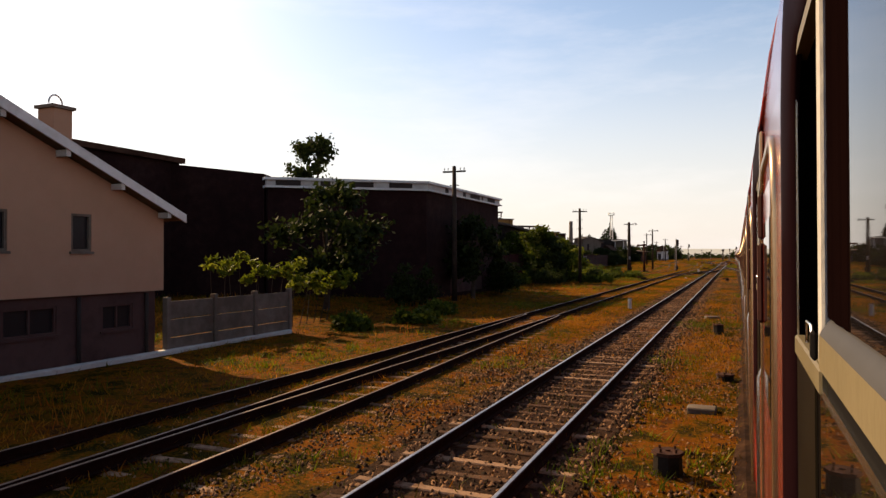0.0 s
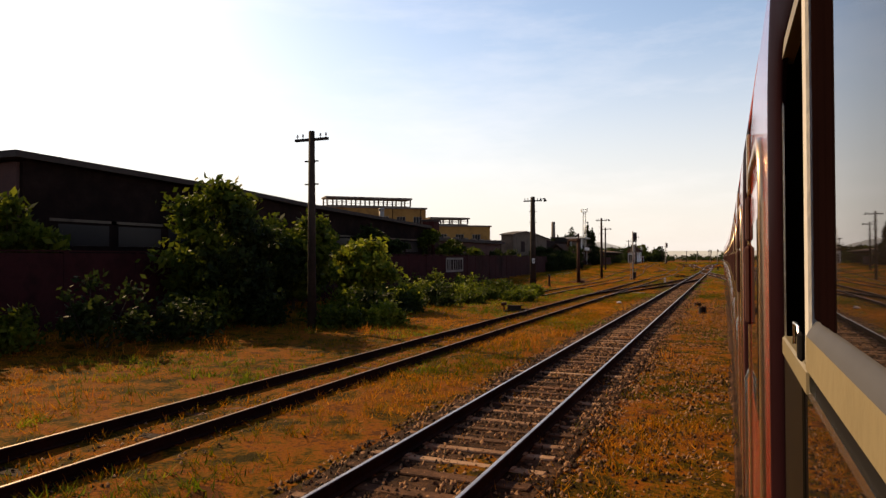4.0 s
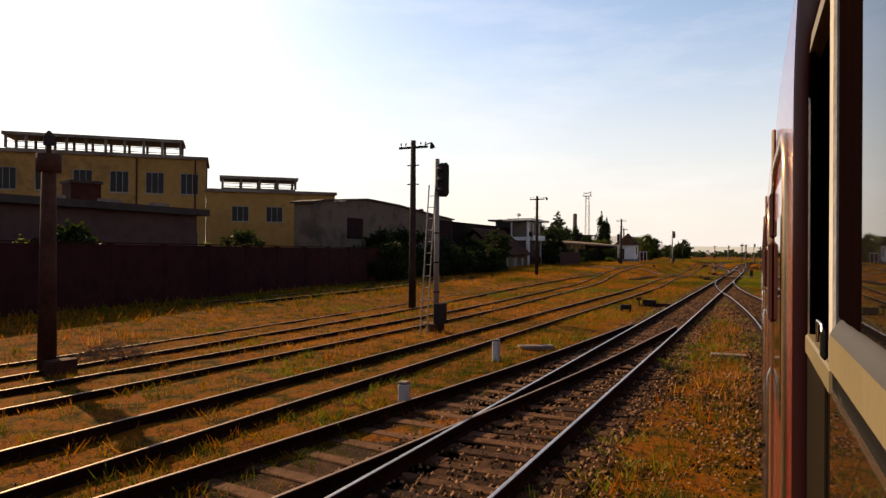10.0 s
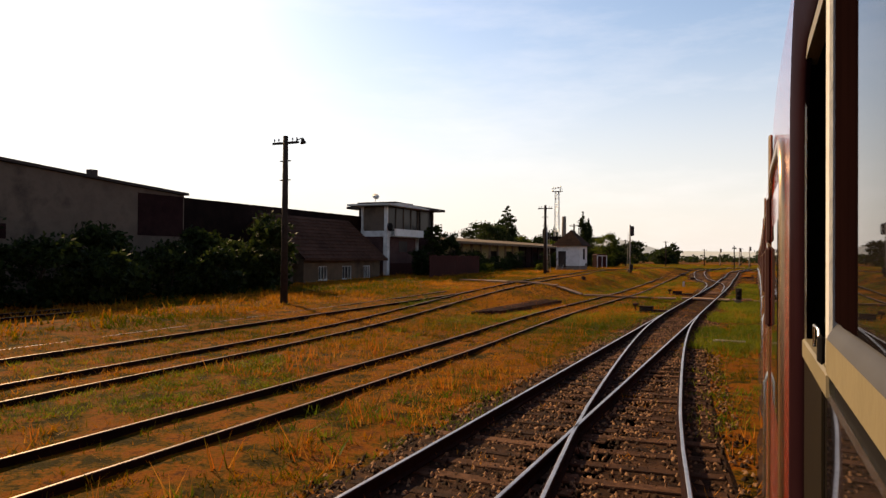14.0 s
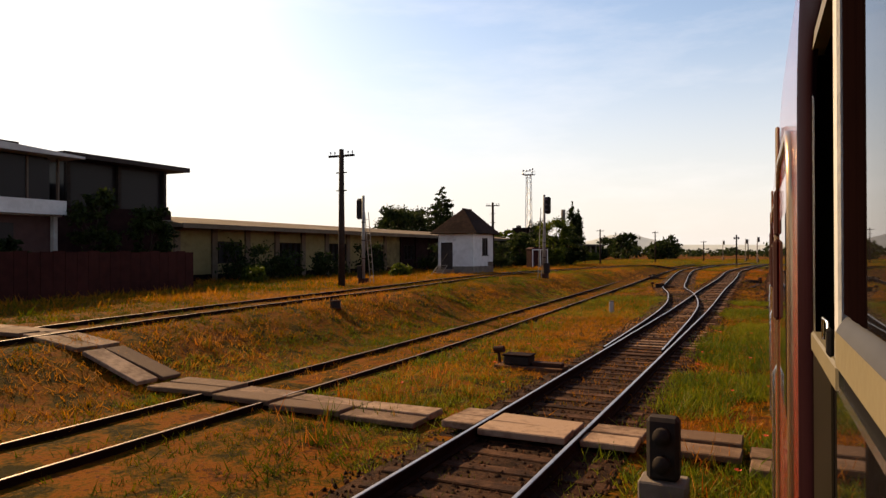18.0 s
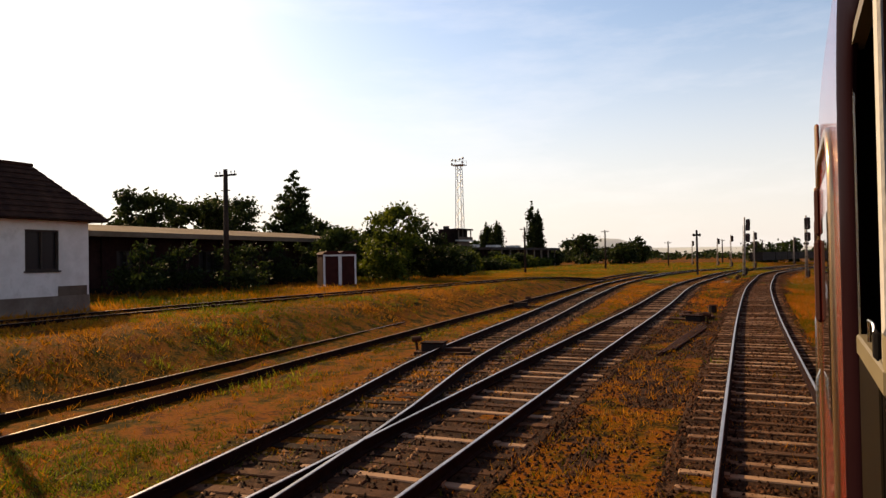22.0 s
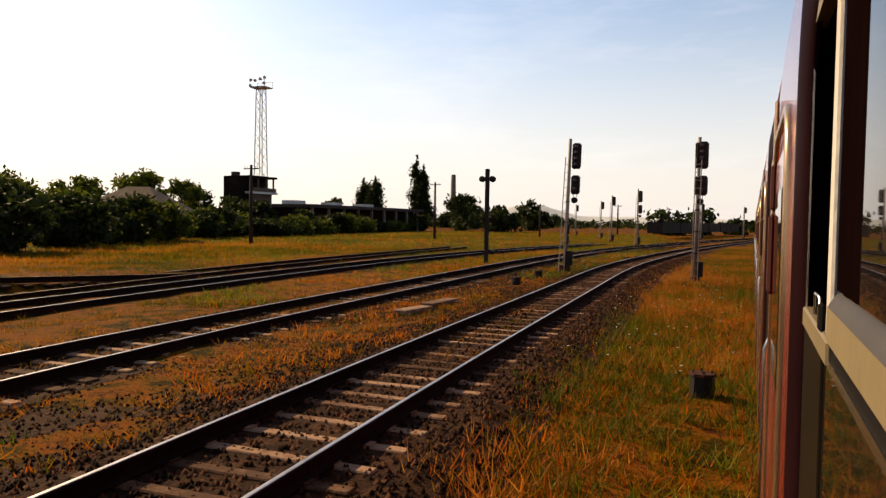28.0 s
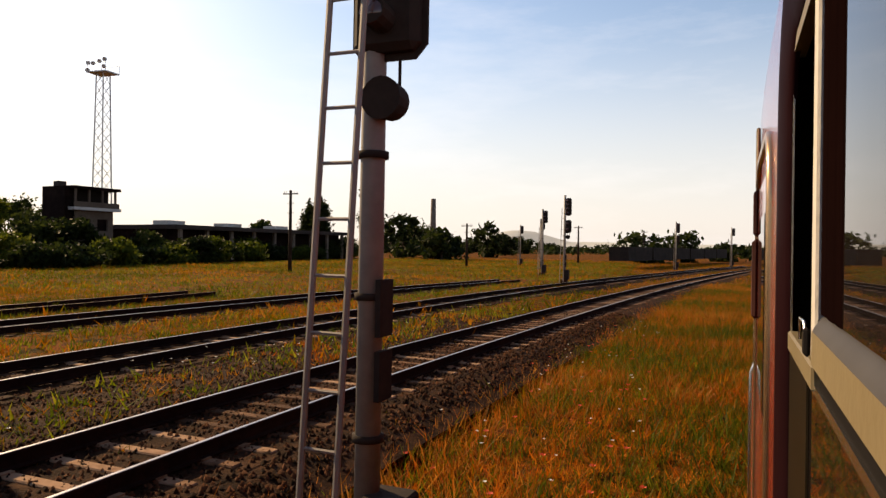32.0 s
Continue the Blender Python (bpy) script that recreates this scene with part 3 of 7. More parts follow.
def skin_mesh(name, ya, yb, za, zb, material, n=1):
    """A strip of the coach's outer skin with its curve towards the roof."""
    hs = [za] + [h for h, _ in SKIN if za < h < zb] + [zb]
    hh, dd = zip(*SKIN)
    v, f = [], []
    for i in range(n + 1):
        y = ya + (yb - ya) * i / n
        for h in hs:
            v.append((float(np.interp(h, hh, dd)), y, h))
    m = len(hs)
    for i in range(n):
        for k in range(m - 1):
            a = i * m + k
            f.append((a, a + 1, a + m + 1, a + m))
    o = len(v)
    v += [(x + 0.02, y, z) for x, y, z in v]
    f += [tuple(o + q for q in reversed(p)) for p in f]
    edge = [i * m for i in range(n + 1)], [i * m + m - 1 for i in range(n + 1)], list(range(m)), [n * m + k for k in range(m)]
    for e in edge:
        for a, b in zip(e, e[1:]):
            f.append((a, b, b + o, a + o))
    return raw_mesh(name, v, f, material, True)


def raw_mesh(name, v, f, material, smooth=False):
    me = bpy.data.meshes.new(name)
    me.from_pydata(v, [], f)
    me.materials.append(material)
    if smooth:
        me.polygons.foreach_set("use_smooth", [True] * len(me.polygons))
    me.update()
    return me


def bar_mesh(name, x0, x1, y0, y1, z0, z1, material, bevel=0.0):
    bm = box(bmesh.new(), x0, x1, y0, y1, z0, z1, bevel)
    bmesh.ops.recalc_face_normals(bm, faces=bm.faces)
    me = bpy.data.meshes.new(name)
    bm.to_mesh(me)
    bm.free()
    me.materials.append(material)
    return me


def profile_mesh(name, prof, y0, y1, material, axis="y", smooth=True):
    """Extrudes an open profile: (depth, height) along y, or (depth, along) up z."""
    n = len(prof)
    v = [((a, y, b) if axis == "y" else (a, b, y)) for y in (y0, y1) for a, b in prof]
    return raw_mesh(name, v, [(k, k + 1, n + k + 1, n + k) for k in range(n - 1)], material, smooth)


def tube_mesh(name, path, r, material, closed=False, m=8):
    """A round tube along a path in the plane of the coach side: (depth, along, height)."""
    P = [Vector(p) for p in path]
    n, v, f = len(P), [], []
    for i in range(n):
        d = (P[(i + 1) % n if closed else min(i + 1, n - 1)] - P[i - 1 if closed else max(i - 1, 0)]).normalized()
        a = Vector((1, 0, 0))
        b = d.cross(a)
        for k in range(m):
            q = 2 * math.pi * k / m
            v.append(tuple(P[i] + (a * math.cos(q) + b * math.sin(q)) * r))
    for i in range(n if closed else n - 1):
        j = (i + 1) % n
        for k in range(m):
            l = (k + 1) % m
            f.append((i * m + k, i * m + l, j * m + l, j * m + k))
    return raw_mesh(name, v, f, material, True)


def surround_mesh(name, corner_y, top, r, low, material):
    """The moulded window surround: up the side, round the corner and a little way along the top."""
    prof = [(0.0, 0.116), (0.0, 0.111), (0.008, 0.104), (0.025, 0.098), (0.05, 0.0935), (0.085, 0.0885), (0.12, 0.0865), (0.155, 0.0875), (0.19, 0.093)]
    line = [(corner_y, low, 1, 0), (corner_y, top - r, 1, 0)]
    for k in range(1, 9):
        a = radians(90 * k / 8)
        line.append((corner_y - r + r * math.cos(a), top - r + r * math.sin(a), math.cos(a), math.sin(a)))
    line.append((0.95, top, 0, 1))
    v = [(d, y + q * ny, z + q * nz) for y, z, ny, nz in line for q, d in prof]
    n = len(prof)
    f = [(i * n + k, i * n + k + 1, (i + 1) * n + k + 1, (i + 1) * n + k) for i in range(len(line) - 1) for k in range(n - 1)]
    return raw_mesh(name, v, f, material, True), [(d, q + top) for q, d in prof]


def arch(ya, yb, z0, z1, r, d):
    """Outline of a round-topped door: up one side, over and down the other."""
    out = [(d, ya, z0), (d, ya, z1 - r)]
    for k in range(1, 7):
        a = radians(180 - 15 * k)
        out.append((d, ya + r + r * math.cos(a), z1 - r + r * math.sin(a)))
    for k in range(0, 7):
        a = radians(90 - 15 * k)
        out.append((d, yb - r + r * math.cos(a), z1 - r + r * math.sin(a)))
    return out + [(d, yb, z0)]


def bay_parts():
    """The parts of one window bay: (name, mesh, label, parent's place in the list, reach). Parts with a reach run back to the bay before."""
    P = []

    def add(name, mesh, label="", under=None, reach=False):
        P.append((name, mesh, label, under, reach))
        return len(P) - 1

    red, dark = M["train_red"], M["train_dark"]
    add("side_panel", skin_mesh("side_panel", 1.7, BAY_END, -1.55, 1.48, red, 2), "glossy red side panel with a pale sky sheen")
    add("upper_panel", skin_mesh("upper_panel", 0, -1, 0.56, 1.48, red), "curved red panel above the window", reach=1.7)
    add("lower_panel", skin_mesh("lower_panel", 0, -1, -1.55, -0.86, red), "red panel below the window", reach=1.7)
    sm, top = surround_mesh("window_surround", 1.61, 0.43, 0.15, -0.95, M["train_surround"])
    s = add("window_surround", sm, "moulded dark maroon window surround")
    add("surround_head", profile_mesh("surround_head", top, 0, -1, M["train_surround"]), "", s, 0.95)
    add("head_strip", bar_mesh("head_strip", 0.106, 0.13, -1, 0, 0.405, 0.43, M["train_frame"]), "cream head strip", s, 1.6)
    add("surround_lip", bar_mesh("surround_lip", 0.1085, 0.112, 1.604, 1.612, -0.2, 0.4, M["train_alu"]), "thin bright lip", s)
    # added blind wall: hides the next bays' openings so the gap looks black
    wall = [(0.125, -1.5), (0.125, 0.45), (0.2, 0.9), (0.5, 1.35), (0.86, 1.35), (0.86, -1.5)]
    add("sight_block", raw_mesh("sight_block", [(x, y, z) for y in (1.86, 1.88) for x, z in wall], [(5, 4, 3, 2, 1, 0), (6, 7, 8, 9, 10, 11)] + [(k, (k + 1) % 6, 6 + (k + 1) % 6, 6 + k) for k in range(6)], M["hole"]), "added near-black wall blocking sight through the coach")
    w = add("lower_pane", bar_mesh("lower_pane", 0.112, 0.122, -1, 0, -0.86, -0.2, M["train_glass"]), "dark reflecting lower pane", reach=1.24)
    add("pane_frame", bar_mesh("pane_frame", 0.108, 0.124, 1.24, 1.61, -0.86, -0.205, M["train_olive"], 0.003), "dull brown frame of the lower pane", w)
    add("transom", bar_mesh("transom", 0.104, 0.14, 1.13, 1.61, -0.205, -0.165, M["train_frame"], 0.004), "olive painted transom", w)
    add("pane_bead", bar_mesh("pane_bead", 0.107, 0.12, -1, 0, -0.205, -0.192, M["train_alu"]), "", w, 1.24)
    g = add("sash_pane", bar_mesh("sash_pane", 0.112, 0.12, -1, 0, -0.086, 0.405, M["train_glass"]), "sliding upper pane reflecting the yard", reach=0.885)
    add("sash_rail", bar_mesh("sash_rail", 0.1, 0.125, -1, 0, -0.158, -0.11, M["train_cream"]), "cream painted bottom rail", g, 1.09)
    add("rail_bevel", profile_mesh("rail_bevel", [(0.1, -0.11), (0.1025, -0.104), (0.112, -0.09), (0.124, -0.088)], 0, -1, M["train_bevel"]), "worn grey top of the rail", g, 1.08)
    add("rail_groove", bar_mesh("rail_groove", 0.111, 0.125, -1, 0, -0.192, -0.158, M["rubber"]), "", g, 1.09)
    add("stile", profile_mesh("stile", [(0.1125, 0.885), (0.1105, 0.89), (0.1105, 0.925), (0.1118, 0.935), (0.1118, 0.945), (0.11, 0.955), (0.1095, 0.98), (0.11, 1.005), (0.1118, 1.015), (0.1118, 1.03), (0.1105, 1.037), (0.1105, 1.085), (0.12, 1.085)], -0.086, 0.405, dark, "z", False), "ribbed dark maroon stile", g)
    add("stile_edge", bar_mesh("stile_edge", 0.104, 0.13, 1.088, 1.142, -0.158, 0.405, M["white_dirty"], 0.004), "pale edge of the open sash", g)
    add("latch", bar_mesh("latch", 0.095, 0.104, 1.14, 1.172, -0.155, -0.112, M["rubber"], 0.004), "black latch", g)
    add("latch_hook", tube_mesh("latch_hook", [(0.098, 1.165, -0.13), (0.098, 1.165, -0.106), (0.098, 1.245, -0.106), (0.098, 1.245, -0.14)], 0.0028, M["train_alu"], m=6), "bright latch hook", g)
    d = add("door_leaf", bar_mesh("door_leaf", 0.084, 0.1, 2.1, 3.02, -1.5, 0.24, red, 0.004), "red door leaf")
    add("door_rim", tube_mesh("door_rim", arch(2.03, 3.06, -1.52, 0.34, 0.2, 0.09), 0.016, M["train_bronze"]), "bright bronze door rim", d)
    add("door_window", bar_mesh("door_window", 0.081, 0.09, 2.3, 2.82, -0.5, 0.12, M["train_glass"], 0.003), "", d)
    add("grab_rail", tube_mesh("grab_rail", [(0.09, 3.11, -1.35), (0.07, 3.11, -1.3), (0.07, 3.11, -0.5), (0.09, 3.11, -0.45)], 0.012, M["train_alu"]), "bright grab rail")
    lamp = add("side_lamp", bar_mesh("side_lamp", 0.064, 0.09, 3.0, 3.14, -0.27, 0.05, M["red_rust_paint"], 0.012), "red side lamp housing")
    add("lamp_cover", bar_mesh("lamp_cover", 0.068, 0.09, 3.0, 3.14, 0.062, 0.25, M["red_rust_paint"], 0.012), "", lamp)
    add("lamp_bracket", bar_mesh("lamp_bracket", 0.074, 0.09, 3.02, 3.1, 0.26, 0.5, M["train_bronze"], 0.006), "bronze lamp bracket", lamp)
    return P


def heading(y):
    return float(np.interp(y, [a for a, _ in HEADING], [b for _, b in HEADING]))


def bogie(c, y, inv):
    x, zt = curve_at(OWN, y)
    b = strip("bogie_frame", y - 1.6, y + 1.6, -1.1, 1.1, 0.45, 0.75, M["steel_dark"], c, "dark bogie frame")
    b.matrix_parent_inverse = inv
    for dy in (-1.2, 1.2):
        for s in (-0.75, 0.75):
            rodp("wheel", (x + s - 0.06, y + dy, zt + 0.46), (x + s + 0.06, y + dy, zt + 0.46), 0.46, M["rust"], b, n=24)


def strip(name, y0, y1, x0, x1, z0, z1, material, parent, label="", step=1.5):
    """A long box that follows the train's track."""
    return sweep(name, OWN, y0, y1, min(step, max(0.05, (y1 - y0) / 2)), [(x0, z0), (x1, z0), (x1, z1), (x0, z1)], material, parent, label)


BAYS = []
for ya, yb in zip(PATH_STOPS, PATH_STOPS[1:]):
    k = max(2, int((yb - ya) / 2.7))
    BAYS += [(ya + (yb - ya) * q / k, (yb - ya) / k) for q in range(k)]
BAY = bay_parts()


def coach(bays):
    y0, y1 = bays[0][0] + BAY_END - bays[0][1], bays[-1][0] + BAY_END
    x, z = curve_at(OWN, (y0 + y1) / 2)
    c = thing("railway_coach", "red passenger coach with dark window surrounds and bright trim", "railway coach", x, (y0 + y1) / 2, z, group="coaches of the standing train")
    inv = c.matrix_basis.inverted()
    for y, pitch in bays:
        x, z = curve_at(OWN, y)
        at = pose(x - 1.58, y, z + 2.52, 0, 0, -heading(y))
        made = []
        for name, mesh, label, under, reach in BAY:
            ob = new(name, mesh)
            local = at
            if reach:
                back = BAY_END - pitch - 0.01
                local = at @ Matrix.Translation((0, reach, 0)) @ Matrix.Diagonal((1, reach - back, 1, 1))
            ob.matrix_basis = local
            if under is None:
                ob.parent, ob.matrix_parent_inverse = c, inv
            else:
                p = made[under]
                ob.parent, ob.matrix_parent_inverse = p, p.matrix_basis.inverted()
            if label:
                ob["label"] = label
            made.append(ob)
    roof = [(-1.12, 3.99), (-1.0, 4.06), (-0.6, 4.15), (0, 4.18), (0.6, 4.15), (1.1, 4.06), (1.36, 3.9), (1.47, 3.74), (1.49, 3.62)]
    for ob in (
        sweep("roof", OWN, y0, y1, 2.0, roof, M["train_roof"], c, "arched grey roof", smooth=False),
        strip("far_side", y0, y1, 1.45, 1.5, 0.95, 3.62, M["train_red"], c),
        strip("floor_pan", y0, y1, -1.42, 1.44, 0.83, 0.95, M["steel_dark"], c),
        strip("inner_lining", y0, y1, -0.75, -0.7, 0.95, 4.05, M["hole"], c, "near-black lining standing in for the dark interior"),
    ):
        ob.matrix_parent_inverse = inv
    bogie(c, y0 + 2.6, inv)
    bogie(c, y1 - 2.6, inv)
    return c


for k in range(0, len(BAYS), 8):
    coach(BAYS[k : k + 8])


# ---- plants ----
def leaf_cloud(name, centers, radii, count, size, material, parent, seed, label="", flat=0.75):
    """Many small folded leaves scattered through clumps: one mesh."""
    r = np.random.default_rng(seed)
    centers, radii = np.asarray(centers, float), np.asarray(radii, float)
    w = radii**2
    idx = r.choice(len(centers), count, p=w / w.sum())
    d = r.normal(size=(count, 3))
    d /= np.linalg.norm(d, axis=1, keepdims=True)
    rad = radii[idx] * np.minimum(np.abs(r.normal(0, 0.62, count)), r.uniform(0.9, 1.25, count))
    p = centers[idx] + d * rad[:, None] * np.array([1, 1, flat])
    a = r.normal(size=(count, 3))
    a /= np.linalg.norm(a, axis=1, keepdims=True)
    b = np.cross(a, r.normal(size=(count, 3)))
    b /= np.linalg.norm(b, axis=1, keepdims=True) + 1e-9
    s = size * r.uniform(0.6, 1.4, count)[:, None]
    v = np.stack([p - a * s, p + b * s * 0.5, p + a * s, p - b * s * 0.5], 1).reshape(-1, 3)
    f = np.arange(count * 4).reshape(-1, 4)
    return mesh_object(name, v.tolist(), f.tolist(), material, parent, label)


def broad_tree(x, y, h, r, material="leaf", seed=1, label="broad-leaved tree with a dense green crown", leaf=0.16, count=4500, trunk=0.16, low=0.25, name="tree"):
    rr = np.random.default_rng(seed)
    z = gz(x, y)
    t = thing(name, label, "tree", x, y, z - 0.05)
    bm = bmesh.new()
    rod(bm, (0, 0, 0), (0.05 * r, 0.03 * r, h * 0.55), trunk, trunk * 0.55, 8)
    cs, rs = [], []
    for k in range(9):
        a = k * 2.4 + rr.uniform(-0.4, 0.4)
        e = rr.uniform(low, 0.95)
        q = r * math.sqrt(max(0.08, 1 - (2 * (e - low) / (1.02 - low) - 0.9) ** 2)) * rr.uniform(0.5, 0.8)
        tip = (q * math.cos(a), q * math.sin(a), h * e)
        rod(bm, (0.02, 0, h * (0.2 + 0.3 * e)), tip, trunk * 0.4, trunk * 0.12, 5)
        cs.append(tip)
        rs.append(r * rr.uniform(0.26, 0.42))
    for k in range(26):
        a, e = rr.uniform(0, 6.28), rr.uniform(low, 0.94)
        q = r * math.sqrt(max(0.05, 1 - (2 * (e - low) / (1.0 - low) - 0.95) ** 2)) * rr.uniform(0.2, 0.75)
        cs.append((q * math.cos(a), q * math.sin(a), h * e))
        rs.append(r * rr.uniform(0.14, 0.36))
    part("trunk", bm, M["bark"], t, "brown trunk and limbs")
    leaf_cloud("crown", cs, rs, count, leaf, M[material], t, seed + 7)
    return t


def poplar(x, y, h, r, seed):
    t = thing("poplar_tree", "tall slender dark poplar", "tree", x, y, gz(x, y) - 0.05)
    rodp("trunk", (0, 0, 0), (0, 0, h * 0.8), 0.3, M["bark"], t, r1=0.08, n=8)
    rr = np.random.default_rng(seed)
    cs, rs = [], []
    for k in range(26):
        e = 0.12 + 0.86 * k / 25
        q = r * (1 - abs(2 * e - 0.75) ** 2.2 * 0.55) * (1 if e < 0.8 else (1 - e) / 0.2 * 0.9 + 0.1)
        cs.append((rr.uniform(-0.5, 0.5) * q, rr.uniform(-0.5, 0.5) * q, h * e))
        rs.append(max(0.4, q * 0.8))
    leaf_cloud("crown", cs, rs, 6000, 0.5, M["leaf_dark"], t, seed, flat=1.6)
    return t


def conifer(x, y, h, r, seed):
    t = thing("conifer_tree", "dark pointed conifer behind the goods shed", "tree", x, y, gz(x, y) - 0.05)
    bm = bmesh.new()
    rod(bm, (0, 0, 0), (0, 0, h * 0.97), 0.2, 0.03, 8)
    rr = np.random.default_rng(seed)
    cs, rs = [], []
    for k in range(46):
        e = 0.12 + 0.85 * k / 45
        a = k * 2.4
        q = r * (1 - e) ** 0.8 * rr.uniform(0.6, 1.1)
        tip = (q * math.cos(a), q * math.sin(a), h * e - 0.12 * q)
        rod(bm, (0, 0, h * e + 0.1 * q), tip, 0.04, 0.015, 4)
        for u in (0.45, 0.8, 1.05):
            cs.append((tip[0] * u, tip[1] * u, tip[2]))
            rs.append(max(0.35, 0.55 * q * (1.25 - 0.4 * u)))
    part("trunk", bm, M["bark"], t)
    leaf_cloud("crown", cs, rs, 17000, 0.27, M["leaf_dark"], t, seed, flat=0.6)
    return t


def bush(x, y, r, h, material="leaf", seed=1, label="tangled green bush in the weeds", count=1500, leaf=0.09):
    rr = np.random.default_rng(seed)
    t = thing("bush", label, "bush", x, y, gz(x, y) - 0.04)
    bm = bmesh.new()
    cs, rs = [], []
    for k in range(8):
        a, q = rr.uniform(0, 6.28), r * rr.uniform(0.1, 0.75)
        tip = (q * math.cos(a), q * math.sin(a), h * rr.uniform(0.4, 0.85))
        rod(bm, (tip[0] * 0.3, tip[1] * 0.3, 0), tip, 0.025, 0.01, 4)
        cs += [tip, (tip[0], tip[1], h * 0.3)]
        rs += [r * rr.uniform(0.22, 0.4), r * 0.4]
    part("stem", bm, M["bark"], t)
    leaf_cloud("foliage", cs, rs, count, leaf, M[material], t, seed + 3, flat=0.8)
    return t


# ---- yard furniture ----
def pole(x, y, top, lean=0.0, lamp=True, seed=0, plate=False, r=0.17):
    z = gz(x, y)
    h = top - z
    p = thing("telegraph_pole", "dark wooden telegraph pole with crossarm and lamp", "pole", x, y, z - 0.1, group="poles along the yard")
    rodp("shaft", (0, 0, 0), (lean, 0, h + 0.1), r, M["wood_pole"], p, r1=r * 0.65, n=12)
    boxp("crossarm", (-0.75, 0.75, -0.05, 0.05, h - 0.28, h - 0.18), M["steel_dark"], p)
    for sx in (-0.65, -0.4, 0.4, 0.65):
        bm = bmesh.new()
        rod(bm, (sx, 0, h - 0.18), (sx, 0, h - 0.1), 0.015, n=6)
        rod(bm, (sx, 0, h - 0.1), (sx, 0, h + 0.0), 0.04, 0.03, 8)
        part("insulator", bm, M["white_dirty"], p)
    for zz in (h - 1.1, h - 2.0):
        boxp("bracket", (-0.3, 0.3, -0.03, 0.03, zz, zz + 0.05), M["steel_dark"], p)
    if lamp:
        bm = bmesh.new()
        rod(bm, (0.6, 0, h - 0.15), (0.95, 0, h - 0.05), 0.025, n=6)
        rod(bm, (0.95, 0, h - 0.05), (1.02, 0, h - 0.3), 0.05, 0.14, 10)
        part("lamp_head", bm, M["steel_dark"], p, "dark conical yard lamp")
    if plate:
        boxp("number_plate", (0.0, 0.2, -0.27, -0.255, 2.4, 2.8), M["white"], p, "small white enamel plate")
        boxp("plate_bar", (0.03, 0.17, -0.274, -0.27, 2.55, 2.62), M["steel_dark"], p)
    return p


def signal_head(s, z0, z1, lamps, w=0.34):
    n = boxp("signal_head", (-w / 2, w / 2, -0.12, 0.1, z0, z1), M["steel_dark"], s, "black signal head with hooded lamps", 0.05)
    part("backboard", prism(bmesh.new(), [(-w / 2 - 0.04, z0 + 0.05), (-w / 2 + 0.05, z0 - 0.05), (w / 2 - 0.05, z0 - 0.05), (w / 2 + 0.04, z0 + 0.05), (w / 2 + 0.04, z1 - 0.05), (w / 2 - 0.05, z1 + 0.05), (-w / 2 + 0.05, z1 + 0.05), (-w / 2 - 0.04, z1 - 0.05)], -0.015, 0.01, "y"), M["steel_dark"], n, "black backboard with cut corners")
    for k in range(lamps):
        zc = z0 + (k + 0.5) * (z1 - z0) / lamps
        bm = bmesh.new()
        rod(bm, (0, -0.12, zc), (0, -0.3, zc + 0.02), 0.1, 0.1, 12)
        part("hood", bm, M["steel_dark"], n)
        rodp("lens", (0, -0.3, zc), (0, -0.304, zc), 0.085, M["lens_off"], n, n=12)
    return n


def ladder(s, z0, z1, out=0.75, top=0.28, w=0.26):
    """A ladder that leans on the post from the side of the approaching train."""
    for q in (-w / 2, w / 2):
        rodp("ladder_stile", (q, -out, z0), (q, -top, z1), 0.022, M["steel"], s, n=6)
    n = int((z1 - z0) / 0.36)
    for k in range(1, n):
        u = k / n
        y = -out + (out - top) * u
        rodp("rung", (-w / 2, y, z0 + u * (z1 - z0)), (w / 2, y, z0 + u * (z1 - z0)), 0.013, M["steel"], s, n=5)


